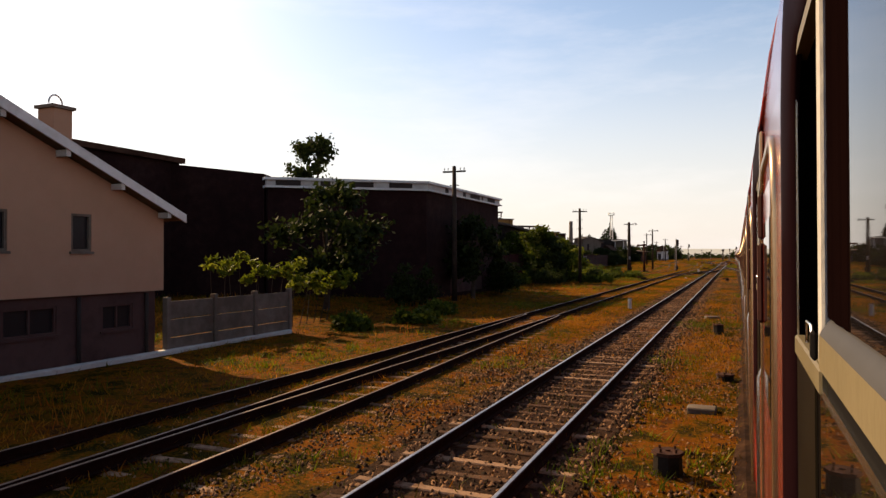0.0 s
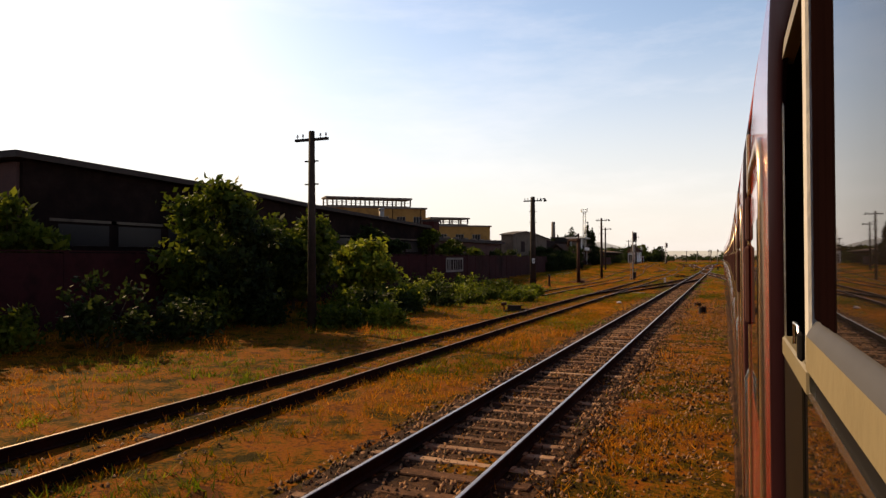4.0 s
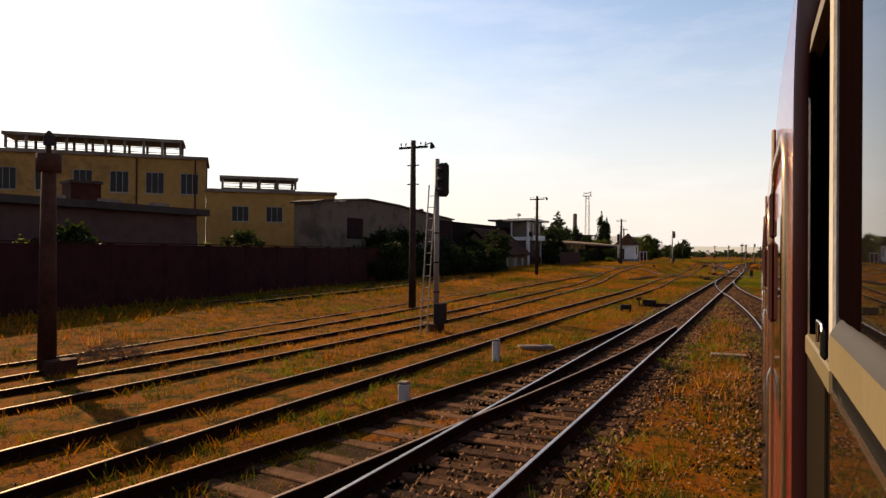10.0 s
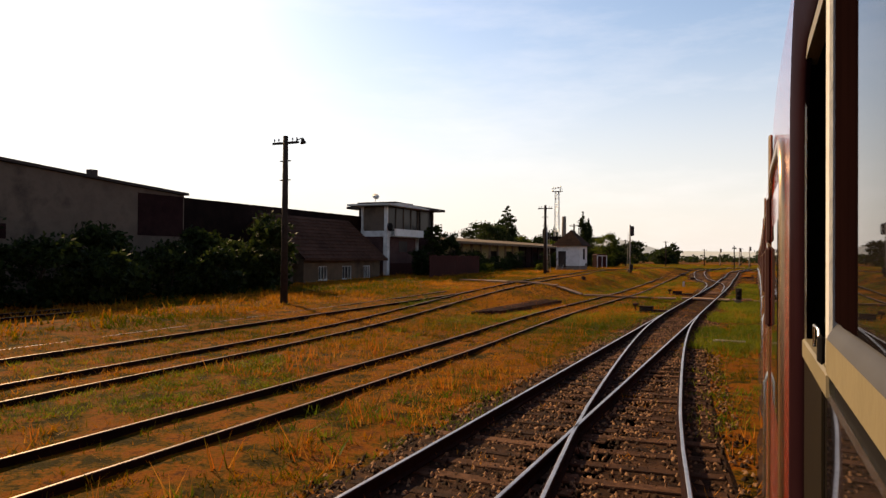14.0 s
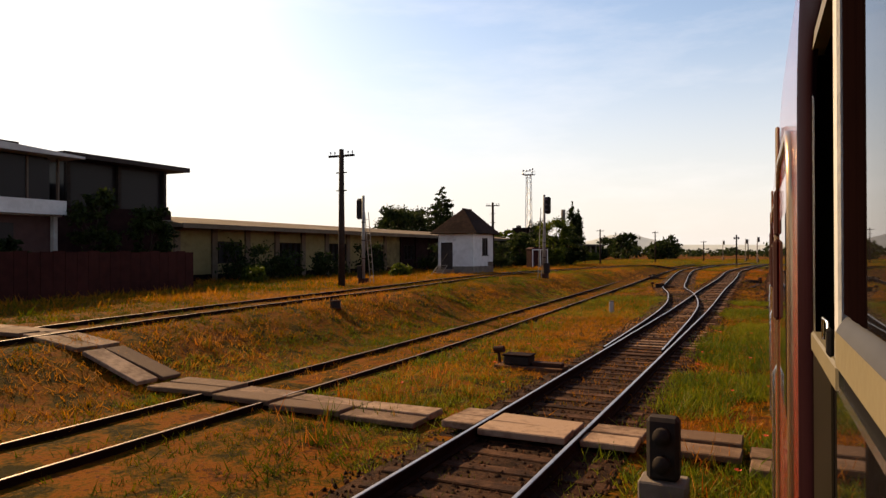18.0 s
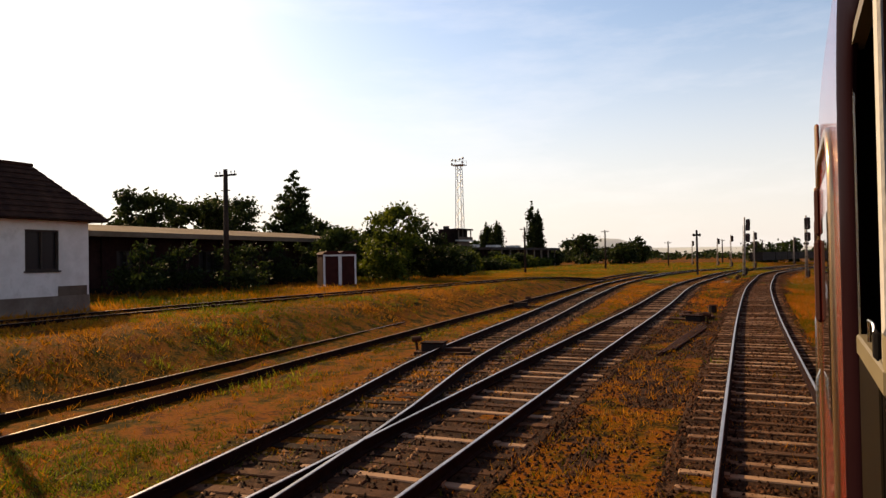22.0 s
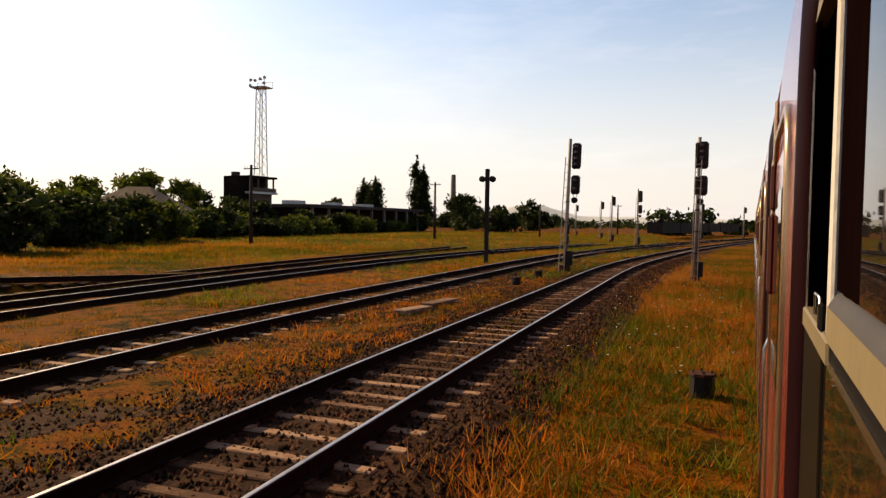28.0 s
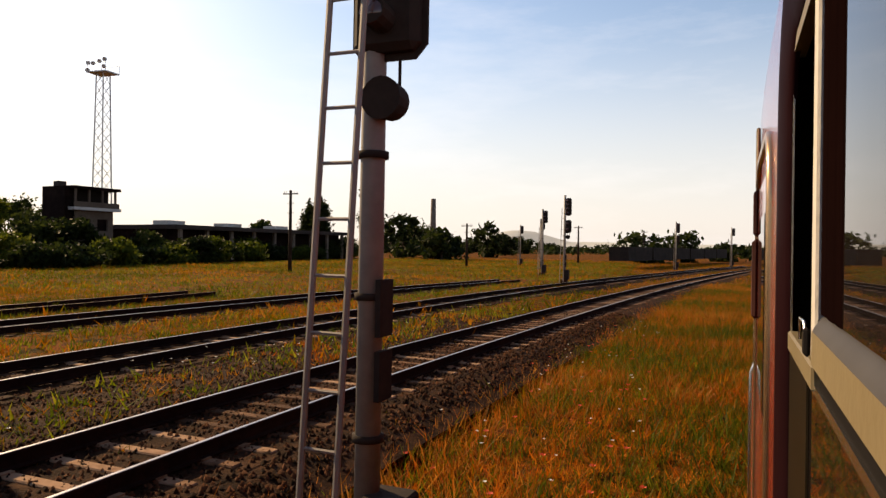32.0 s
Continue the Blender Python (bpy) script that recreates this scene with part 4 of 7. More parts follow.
def colour_signal(x, y, top, turn=0, heads=1, side=0.26, base=None, lean=0.0, w=0.36):
    z = gz(x, y) if base is None else base
    h = top - z
    s = thing("railway_signal", "tall colour-light railway signal on a grey post with a ladder", "railway signal", x, y, z - 0.05, turn, group="railway signals")
    s.matrix_basis = s.matrix_basis @ pose(0, 0, 0, 0, lean, 0)
    boxp("plinth", (-0.22, 0.22, -0.22, 0.22, 0, 0.35), M["rust"], s, "rusty iron foot", 0.03)
    boxp("relay_box", (0.02, 0.34, -0.2, 0.16, 0.35, 1.05), M["steel_dark"], s, "black relay box", 0.02)
    rodp("post", (0, 0, 0.3), (0, 0, h), 0.095, M["steel"], s, r1=0.08, n=14)
    for zz in (1.4, 2.4, 3.4):
        rodp("clamp", (0, 0, zz), (0, 0, zz + 0.05), 0.115, M["steel_dark"], s, n=14)
    ladder(s, 0.05, h - 0.9)
    if heads == 1:
        hd = signal_head(s, h - 1.25, h - 0.2, 3, w)
        hd.location.x = side
    else:
        hd = signal_head(s, h - 1.4, h - 0.25, 4, w)
        hd.location.x = side
        hd = signal_head(s, h - 2.62, h - 1.8, 2, w)
        hd.location.x = side
        bm = bmesh.new()
        rod(bm, (side, 0.06, h - 2.95), (side, -0.14, h - 2.95), 0.13, 0.15, 16)
        part("round_lamp", bm, M["steel_dark"], s, "round black shunting lamp", smooth=False)
        for q in (-0.08, 0.08):
            rodp("hanger", (side + q, 0, h - 2.86), (side + q, 0, h - 2.5), 0.012, M["steel_dark"], s, n=5)
        boxp("number_board", (0.09, 0.13, -0.1, 0.1, h - 4.6, h - 4.2), M["steel_dark"], s)
        boxp("number_board", (0.09, 0.13, -0.1, 0.1, h - 5.05, h - 4.7), M["steel_dark"], s)
    return s


def crossarm_post(x, y, top):
    z = gz(x, y)
    h = top - z
    s = thing("stop_post", "black post with two round lamps at its top", "railway signal", x, y, z - 0.05)
    boxp("post", (-0.11, 0.11, -0.08, 0.08, 0, h), M["steel_dark"], s)
    boxp("arm", (-0.3, 0.3, -0.03, 0.03, h - 0.62, h - 0.5), M["steel_dark"], s)
    for sx in (-0.3, 0.3):
        rodp("disc", (sx, -0.1, h - 0.56), (sx, 0.1, h - 0.56), 0.17, M["steel_dark"], s, n=16)
    return s


def water_crane(x, y, top):
    z = gz(x, y)
    h = top - z
    s = thing("water_crane", "old iron locomotive water crane with a swung arm", "water crane", x, y, z - 0.05)
    rodp("column", (0, 0, 0), (0, 0, h - 0.6), 0.2, M["rust"], s, r1=0.15, n=14)
    rodp("collar", (0, 0, h - 0.9), (0, 0, h - 0.5), 0.26, M["rust"], s, n=14)
    bm = bmesh.new()
    rod(bm, (0, 0, h - 0.75), (-1.2, 0.84, h - 0.7), 0.13, n=10)
    rod(bm, (-1.2, 0.84, h - 0.7), (-1.35, 0.94, h - 1.35), 0.12, 0.1, 10)
    part("arm", bm, M["rust"], s)
    rodp("lantern_stem", (0, 0, h - 0.5), (0, 0, h - 0.3), 0.05, M["rust"], s)
    bm = bmesh.new()
    rod(bm, (0, 0, h - 0.3), (0, 0, h - 0.1), 0.12, 0.12, 8)
    rod(bm, (0, 0, h - 0.1), (0, 0, h + 0.03), 0.13, 0.02, 8)
    part("lantern", bm, M["steel_dark"], s)
    boxp("valve_box", (0.25, 0.6, -0.3, 0.3, 0, 0.35), M["rust"], s)
    return s


def switch_machine(x, y, turn=0, z=None):
    z = (gz(x, y) if z is None else z)
    s = thing("switch_machine", "dark iron point machine with a weighted lever", "switch machine", x, y, z - 0.02, turn, group="point machines")
    boxp("base_timber", (-0.55, 1.1, -0.3, 0.3, 0, 0.1), M["sleeper_wood"], s, bevel=0.01)
    boxp("case", (-0.35, 0.3, -0.22, 0.22, 0.1, 0.32), M["steel_dark"], s, bevel=0.03)
    boxp("case_lid", (-0.37, 0.32, -0.24, 0.24, 0.32, 0.36), M["rail"], s, bevel=0.01)
    boxp("rod_cover", (0.32, 1.05, -0.12, 0.12, 0.1, 0.2), M["rust"], s, bevel=0.015)
    bm = bmesh.new()
    rod(bm, (-0.55, 0.1, 0.05), (-0.6, 0.12, 0.45), 0.04, n=8)
    rod(bm, (-0.7, 0.12, 0.4), (-0.45, 0.12, 0.43), 0.085, n=12)
    part("lever_weight", bm, M["rust"], s, "rusty lever weight")
    return s


def marker_post(x, y, h=0.7, material="white_dirty"):
    s = thing("marker_post", "short pale concrete marker post", "post", x, y, gz(x, y) - 0.05, group="marker posts")
    boxp("shaft", (-0.09, 0.09, -0.07, 0.07, 0, h - 0.05), M[material], s, bevel=0.02)
    boxp("cap", (-0.095, 0.095, -0.075, 0.075, h - 0.05, h), M["concrete"], s, bevel=0.02)
    return s


def iron_stub(x, y, h=0.5, w=0.28, sides=8):
    """Cast cable head: a tapered many-sided drum, a lid with a rim and four bolts."""
    s = thing("cable_post", "stubby dark iron cable head with a rusty bolted lid", "cable box", x, y, gz(x, y) - 0.03, 12 + 37 * (x + y))
    rodp("foot_plate", (0, 0, 0), (0, 0, 0.04), w * 0.66, M["rust"], s, n=sides)
    rodp("body", (0, 0, 0.03), (0, 0, h), w * 0.56, M["iron_dark"], s, r1=w * 0.52, n=sides)
    rodp("lid", (0, 0, h), (0, 0, h + 0.04), w * 0.62, M["rust"], s, "rusty cast lid", r1=w * 0.58, n=sides)
    for k in range(4):
        a = 0.8 + k * math.pi / 2
        cx, cy = 0.4 * w * math.cos(a), 0.4 * w * math.sin(a)
        rodp("lid_bolt", (cx, cy, h + 0.035), (cx, cy, h + 0.085), 0.016, M["rust"], s, n=6)
    rodp("lid_knob", (0, 0, h + 0.035), (0, 0, h + 0.06), 0.04, M["rust"], s, r1=0.03, n=8)
    return s


def legged_box(x, y):
    s = thing("junction_box", "low rusty junction box on legs in the grass", "junction box", x, y, gz(x, y) - 0.03, 20)
    boxp("case", (-0.25, 0.25, -0.15, 0.15, 0.14, 0.32), M["steel_dark"], s, bevel=0.03)
    boxp("lid", (-0.27, 0.27, -0.17, 0.17, 0.32, 0.35), M["steel_dark"], s, bevel=0.015)
    for sx in (-0.21, 0.21):
        for sy in (-0.11, 0.11):
            boxp("leg", (sx - 0.03, sx + 0.03, sy - 0.03, sy + 0.03, 0, 0.14), M["steel_dark"], s)
    return s


def slab(x, y, l=0.8, w=0.35, turn=0, material="concrete"):
    z = gz(x, y)
    s = thing("cable_cover", "loose weathered concrete cover slab", "slab", x, y, z, turn, group="loose slabs")
    boxp("plate", (-l / 2, l / 2, -w / 2, w / 2, -0.02, 0.11), M[material], s, bevel=0.02)
    return s


def light_mast(x, y, top):
    z = gz(x, y)
    h = top - z
    s = thing("lighting_mast", "tall pale lattice mast with a floodlight platform", "lighting mast", x, y, z)
    b, t = 0.9, 0.55
    cor = [(-1, -1), (1, -1), (1, 1), (-1, 1)]
    for cx, cy in cor:
        rodp("leg", (cx * b, cy * b, 0), (cx * t, cy * t, h - 1.4), 0.09, M["steel_light"], s, n=6)
    n = 16
    for k in range(n):
        u0, u1 = k / n, (k + 1) / n
        w0, w1 = b + (t - b) * u0, b + (t - b) * u1
        z0, z1 = u0 * (h - 1.4), u1 * (h - 1.4)
        bm = bmesh.new()
        for i in range(4):
            (ax, ay), (bx, by) = cor[i], cor[(i + 1) % 4]
            if k % 2:
                (ax, ay), (bx, by) = (bx, by), (ax, ay)
            rod(bm, (ax * w0, ay * w0, z0), (bx * w1, by * w1, z1), 0.05, n=4)
        part("bracing", bm, M["steel_light"], s)
    boxp("platform", (-1.5, 1.5, -1.2, 1.2, h - 1.5, h - 1.35), M["steel_light"], s)
    bm = bmesh.new()
    for sx in (-1.45, 1.45):
        for sy in (-1.15, 1.15):
            rod(bm, (sx, sy, h - 1.4), (sx, sy, h - 0.3), 0.04, n=4)
    for sy in (-1.15, 1.15):
        rod(bm, (-1.45, sy, h - 0.35), (1.45, sy, h - 0.35), 0.035, n=4)
    part("railing", bm, M["steel_light"], s)
    for sx, zz in ((-1.2, 0.0), (-0.4, -0.1), (0.6, 0.1), (1.3, -0.6), (-1.3, -0.9), (1.4, 0.3)):
        bm = bmesh.new()
        rod(bm, (sx, -1.15, h - 0.3 + zz), (sx + 0.2, -1.45, h - 0.4 + zz), 0.22, 0.27, 10)
        part("floodlight", bm, M["steel_light"], s)
    return s


# ---- buildings ----
def window(parent, y, z, w, h, x, frame="white", deep=0.12, bars=1, glass="glass_dark", sill=True):
    """A recessed window in a wall whose outside face is at x and looks along +x."""
    fr = bmesh.new()
    f = 0.06
    box(fr, x - deep, x - 0.02, y, y + f, z, z + h)
    box(fr, x - deep, x - 0.02, y + w - f, y + w, z, z + h)
    box(fr, x - deep, x - 0.02, y + f, y + w - f, z, z + f)
    box(fr, x - deep, x - 0.02, y + f, y + w - f, z + h - f, z + h)
    bmesh.ops.remove_doubles(fr, verts=fr.verts, dist=1e-4)
    win = part("window", fr, M[frame], parent, "")
    for k in range(bars):
        c = y + w * (k + 1) / (bars + 1)
        boxp("glazing_bar", (x - deep, x - 0.03, c - 0.025, c + 0.025, z + f, z + h - f), M[frame], win)
    for k in range(bars + 1):
        a = y + w * k / (bars + 1)
        b = y + w * (k + 1) / (bars + 1)
        boxp("pane", (x - deep + 0.02, x - deep + 0.03, a + 0.03, b - 0.03, z + f, z + h - f), M[glass], win)
    if sill:
        boxp("sill", (x - 0.05, x + 0.05, y - 0.05, y + w + 0.05, z - 0.06, z), M[frame], win)
    return win


def building(name, label, category="building", x=0, y=0, z=0, turn=0):
    return thing(name, label, category, x, y, z, turn)


# house with a gable towards the yard
h = building("house", "salmon plastered house with a gable and white roof edge", "house")
HX = -15.2
holes_lo = [(-12.84, -11.83, 0.66, 1.35), (-15.5, -14.13, 0.72, 1.42)]
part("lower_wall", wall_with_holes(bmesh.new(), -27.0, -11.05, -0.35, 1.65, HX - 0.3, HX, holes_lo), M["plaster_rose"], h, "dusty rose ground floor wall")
holes_up = [(-13.83, -13.25, 2.75, 3.7), (-16.1, -15.45, 2.75, 3.7)]
bm = wall_with_holes(bmesh.new(), -27.15, -10.85, 1.65, 3.8, HX - 0.3, HX + 0.12, holes_up)
prism(bm, [(-27.15, 3.8), (-10.85, 3.8), (-19.0, 7.2)], HX - 0.3, HX + 0.12, "x")
part("upper_wall", bm, M["plaster_pink"], h, "salmon pink upper storey and gable")
boxp("side_wall", (-26, HX - 0.3, -11.2, -10.95, -0.35, 3.75), M["plaster_pink"], h)
boxp("rear_wall", (-26.2, -26, -27, -11, -0.35, 5.0), M["plaster_pink"], h)
for ya, yb, za, zb in holes_lo:
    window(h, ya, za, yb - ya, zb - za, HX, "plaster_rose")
for ya, yb, za, zb in holes_up:
    window(h, ya, za, yb - ya, zb - za, HX + 0.12, "concrete", bars=0)
for s in (1, -1):
    bm = bmesh.new()
    e = -19.0 + s * 8.6
    prism(bm, [(-19.0, 7.24), (e, 3.66), (e, 3.82), (-19.0, 7.44)], -26.5, HX + 0.5, "x")
    r = part("roof", bm, M["roof_felt"], h, "sloping roof")
    bm = bmesh.new()
    prism(bm, [(-19.0, 7.2), (e, 3.6), (e, 3.84), (-19.0, 7.46)], HX + 0.5, HX + 0.55, "x")
    part("barge_board", bm, M["white"], r, "white barge board")
for k in range(5):
    yy = -17.4 + 1.6 * k
    boxp("rafter_end", (HX + 0.12, HX + 0.5, yy - 0.06, yy + 0.06, 7.12 - (yy + 19) * 0.416 - 0.08, 7.12 - (yy + 19) * 0.416 + 0.08), M["white_dirty"], h)
ch = boxp("chimney", (HX - 1.3, HX - 0.7, -13.7, -13.15, 4.5, 6.45), M["plaster_pink"], h, "pale red brick chimney", 0.02)
boxp("chimney_cap", (HX - 1.36, HX - 0.64, -13.76, -13.09, 6.45, 6.53), M["concrete"], ch)
bm = bmesh.new()
for k in range(8):
    a0, a1 = math.pi * k / 8, math.pi * (k + 1) / 8
    rod(bm, (HX - 1, -13.42 + 0.2 * math.cos(a0), 6.6 + 0.24 * math.sin(a0)), (HX - 1, -13.42 + 0.2 * math.cos(a1), 6.6 + 0.24 * math.sin(a1)), 0.025, n=5)
part("cowl_hoop", bm, M["steel_light"], ch, "bright metal hoop cowl")
for yy in (-13.55, -11.4):
    rodp("downpipe", (HX + 0.06, yy, -0.3), (HX + 0.06, yy, 1.6), 0.05, M["roof_dark"], h)

# kerb and panel fence beside the house
k = thing("plinth_wall", "low whitewashed kerb along the house", "kerb", kind="structure")
boxp("kerb", (-15.05, -14.8, -28, -5.0, -0.35, -0.05), M["white_dirty"], k, bevel=0.03)
fence = thing("concrete_fence", "weathered concrete panel fence", "fence", kind="structure")
for k in range(4):
    y0 = -10.8 + k * 1.95
    boxp("fence_post", (-15.1, -14.9, y0 - 0.08, y0 + 0.08, -0.3, 1.45), M["concrete"], fence, bevel=0.02)
    if k < 3:
        for q in range(3):
            boxp("fence_panel", (-15.03, -14.97, y0 + 0.08, y0 + 1.87, -0.25 + q * 0.53, 0.26 + q * 0.53), M["concrete"], fence, bevel=0.01)

# dark factory block with a white parapet
fac = building("factory_building", "dark brick factory block with a peeling white parapet", "factory")
poly = [(-17.1, 25.4), (-17.1, 11.8), (-24.4, 6.0), (-26.0, 7.4), (-34, 25.4)]
part("wall_shell", prism(bmesh.new(), poly, -0.3, 6.55), M["brick"], fac, "brick walls in a shade-darkened tone")
poly2 = [(-16.85, 25.65), (-16.85, 11.7), (-24.4, 5.75), (-26.3, 7.3), (-34.3, 25.65)]
part("cornice", prism(bmesh.new(), poly2, 6.55, 6.66), M["white"], fac, "white cornice")
part("parapet", prism(bmesh.new(), [(-17.0, 25.5), (-17.0, 11.75), (-24.4, 5.9), (-26.1, 7.4), (-34.1, 25.5)], 6.66, 7.0), M["white_dirty"], fac, "dirty white parapet")
part("coping", prism(bmesh.new(), poly2, 7.0, 7.14), M["white"], fac, "pale coping")
for k, (a, b) in enumerate(((14.5, 15.0), (17.6, 18.1), (19.0, 20.9), (21.3, 21.6), (22.6, 24.3))):
    boxp("missing_panel", (-16.99, -16.98, a, b, 6.69, 6.98), M["roof_dark"], fac, "dark gap in the parapet")
for a, b in ((0.1, 0.25), (0.35, 0.5), (0.62, 0.68), (0.8, 0.95)):
    p0, p1 = Vector((-17.0, 11.75)), Vector((-24.35, 5.9))
    q0, q1 = p0.lerp(p1, a), p0.lerp(p1, b)
    nrm = Vector((0.62, -0.78)) * 0.012
    part("missing_panel", prism(bmesh.new(), [(q0.x, q0.y), (q1.x, q1.y), (q1.x + nrm.x, q1.y + nrm.y), (q0.x + nrm.x, q0.y + nrm.y)], 6.69, 6.98), M["roof_dark"], fac)
for z0, z1 in ((0.2, 1.2),):
    boxp("render_patch", (-17.1, -17.07, 15.5, 21.5, z0, z1), M["plaster_rose"], fac, "patch of pale render")
old = building("brick_warehouse", "old brick warehouse behind the fence", "warehouse")
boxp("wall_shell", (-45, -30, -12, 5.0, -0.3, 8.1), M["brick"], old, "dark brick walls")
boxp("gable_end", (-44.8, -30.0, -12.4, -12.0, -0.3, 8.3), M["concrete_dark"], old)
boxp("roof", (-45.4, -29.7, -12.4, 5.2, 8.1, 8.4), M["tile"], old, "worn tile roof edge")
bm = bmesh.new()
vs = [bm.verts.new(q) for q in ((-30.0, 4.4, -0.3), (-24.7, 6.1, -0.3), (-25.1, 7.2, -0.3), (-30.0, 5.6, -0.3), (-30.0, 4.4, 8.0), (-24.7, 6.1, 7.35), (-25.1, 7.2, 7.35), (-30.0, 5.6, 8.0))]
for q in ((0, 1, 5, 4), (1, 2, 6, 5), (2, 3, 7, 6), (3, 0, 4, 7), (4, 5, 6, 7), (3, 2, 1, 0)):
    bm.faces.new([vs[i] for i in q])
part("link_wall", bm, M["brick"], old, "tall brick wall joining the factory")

# yard wall of dark concrete panels
yard = thing("wall_yard", "dark red-brown concrete perimeter wall of the factory", "wall", kind="structure")


def yard_x(y):
    """Line of the yard wall: along the tracks, then bending away."""
    return -20.2 - 0.112 * max(0.0, y - 76.0)


y0 = 26.0
while y0 < 129:
    n = 3.0 if y0 < 76 else 2.98
    xa, xb = yard_x(y0), yard_x(y0 + n)
    zb = min(gz(xa, y0), gz(xb, y0 + n)) - 0.08
    turn = math.degrees(math.atan((xa - xb) / n))
    L = math.hypot(n, xb - xa)
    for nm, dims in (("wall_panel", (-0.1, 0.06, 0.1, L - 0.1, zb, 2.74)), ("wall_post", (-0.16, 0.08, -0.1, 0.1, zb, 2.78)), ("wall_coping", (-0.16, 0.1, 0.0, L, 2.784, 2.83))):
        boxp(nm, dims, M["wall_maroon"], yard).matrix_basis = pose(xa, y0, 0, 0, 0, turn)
    y0 += n
sign = thing("painted_sign", "faded grey-white painted sign on the dark wall", "sign")
boxp("panel", (-20.14, -20.1, 71.75, 75.5, 1.42, 2.58), M["sign_white"], sign, "faded painted field")
for ya, w_ in ((71.95, 0.2), (72.4, 0.14), (72.75, 0.4), (73.35, 0.34), (73.85, 0.3), (74.3, 0.36), (74.85, 0.4)):
    boxp("bar", (-20.1, -20.09, ya, ya + w_, 1.6, 2.42), M["concrete_dark"], sign, "dark painted bar")
sign2 = thing("painted_sign", "large faded lettering painted on the wall", "sign")
for k in range(8):
    ya = 56.4 + k * 0.62
    boxp("bar", (-20.14, -20.13, ya, ya + 0.3, 0.9, 1.9), M["rust"], sign2)

# low halls behind the yard wall
hall = building("low_hall", "long low hall with broken windows and a flat dark roof", "industrial hall")
bm = bmesh.new()
prism(bm, [(40.0, -0.2), (40.0, 6.45), (52.0, 6.2), (60.0, 5.85), (79.0, 5.3), (79.0, -0.2)], -38, -25.0, "x")
part("wall_shell", bm, M["concrete_dark"], hall, "rendered walls darkened to hold shade")
bm = bmesh.new()
prism(bm, [(39.4, 6.46), (52.0, 6.2), (60.0, 5.85), (79.4, 5.29), (79.4, 5.52), (60.0, 6.1), (52.0, 6.45), (39.4, 6.72)], -38, -24.6, "x")
boxp("end_wall", (-37.5, -25.2, 39.86, 39.99, -0.2, 6.35), M["plaster_rose"], hall, "end wall in a lighter pink-brown")
part("roof", bm, M["roof_dark"], hall, "flat dark sheet roof")
for kk in range(12):
    ya = 41.5 + kk * 3.0
    boxp("window_band", (-25.0, -24.96, ya, ya + 2.5, 3.1, 4.0), M["glass_dark"], hall, "dark broken panes")
    boxp("wall_band", (-25.0, -24.95, ya - 0.4, ya + 2.9, 4.1, 4.22), M["plaster_grey"], hall, "pale band")
vent = thing("roof_vent", "pale round roof ventilator", "ventilator", -27.5, 74.9, 5.3)
rodp("pipe", (0, 0, 0), (0, 0, 1.45), 0.23, M["steel"], vent, n=14)
rodp("cap", (0, 0, 1.5), (0, 0, 1.66), 0.3, M["steel"], vent, r1=0.22, n=14)
for q in (-0.15, 0.15):
    rodp("cap_strut", (q, 0, 1.42), (q, 0, 1.52), 0.02, M["steel_dark"], vent, n=6)
stack = thing("brick_bay", "square weathered brick bay beside the hall", "brick tower", -25.1, 80.15, 0)
boxp("shaft", (-0.62, 0.62, -0.66, 0.66, -0.2, 5.95), M["red_rust_paint"], stack, "rust-red brickwork", 0.06)
boxp("coping", (-0.68, 0.68, -0.72, 0.72, 5.95, 6.15), M["roof_dark"], stack, bevel=0.04)
hall2 = building("low_hall", "low flat-roofed workshop behind the wall", "workshop")
boxp("wall_shell", (-40, -29, 86, 114, -0.2, 4.5), M["plaster_rose"], hall2, "blotched brown render")
boxp("roof", (-40.5, -28.5, 85.5, 114.5, 4.5, 4.85), M["roof_dark"], hall2)
for kk in range(9):
    boxp("parapet_block", (-28.9, -28.55, 86.5 + kk * 3.0, 87.6 + kk * 3.0, 4.85, 5.0), M["concrete"], hall2)
frame_ = thing("roof_frame", "skeleton of an unfinished roof structure", "concrete frame", -36, 97, 4.8)
for sy in (-2.2, 0, 2.2):
    boxp("post", (-0.15, 0.15, sy - 0.15, sy + 0.15, 0, 1.4), M["plaster_yellow"], frame_)
boxp("beam", (-0.3, 0.3, -2.6, 2.6, 1.4, 1.65), M["plaster_yellow"], frame_)

# ochre mill, turned to the yard
mill = building("mill_building", "ochre plastered factory with a windowed roof lantern", "factory", -66.0, 122.5, -0.9, -47.0)
W1, W2 = 21.0, 34.0


def mill_wall(ya, yb, top, depth, holes):
    part("front_wall", wall_with_holes(bmesh.new(), ya, yb, 0, top, -0.35, 0, holes), M["plaster_yellow"], mill, "ochre plaster wall")
    boxp("core", (-depth, -1.2, ya + 0.2, yb - 0.2, 0, top - 0.1), M["hole"], mill, "near-black core standing in for a dark room")
    boxp("roof_slab", (-depth - 0.3, 0.3, ya - 0.2, yb + 0.2, top, top + 0.28), M["concrete"], mill)


h1 = [(2.6 + k * 3.2, 4.3 + k * 3.2, 9.0, 11.1) for k in range(6)] + [(2.6 + k * 3.2, 4.3 + k * 3.2, 3.0, 5.2) for k in range(6)]
mill_wall(0, W1, 12.5, 7, h1)
h2 = [(23.5 + k * 3.4, 25.2 + k * 3.4, 6.4, 8.0) for k in range(3)]
mill_wall(W1 + 0.02, W2, 9.4, 14, h2)
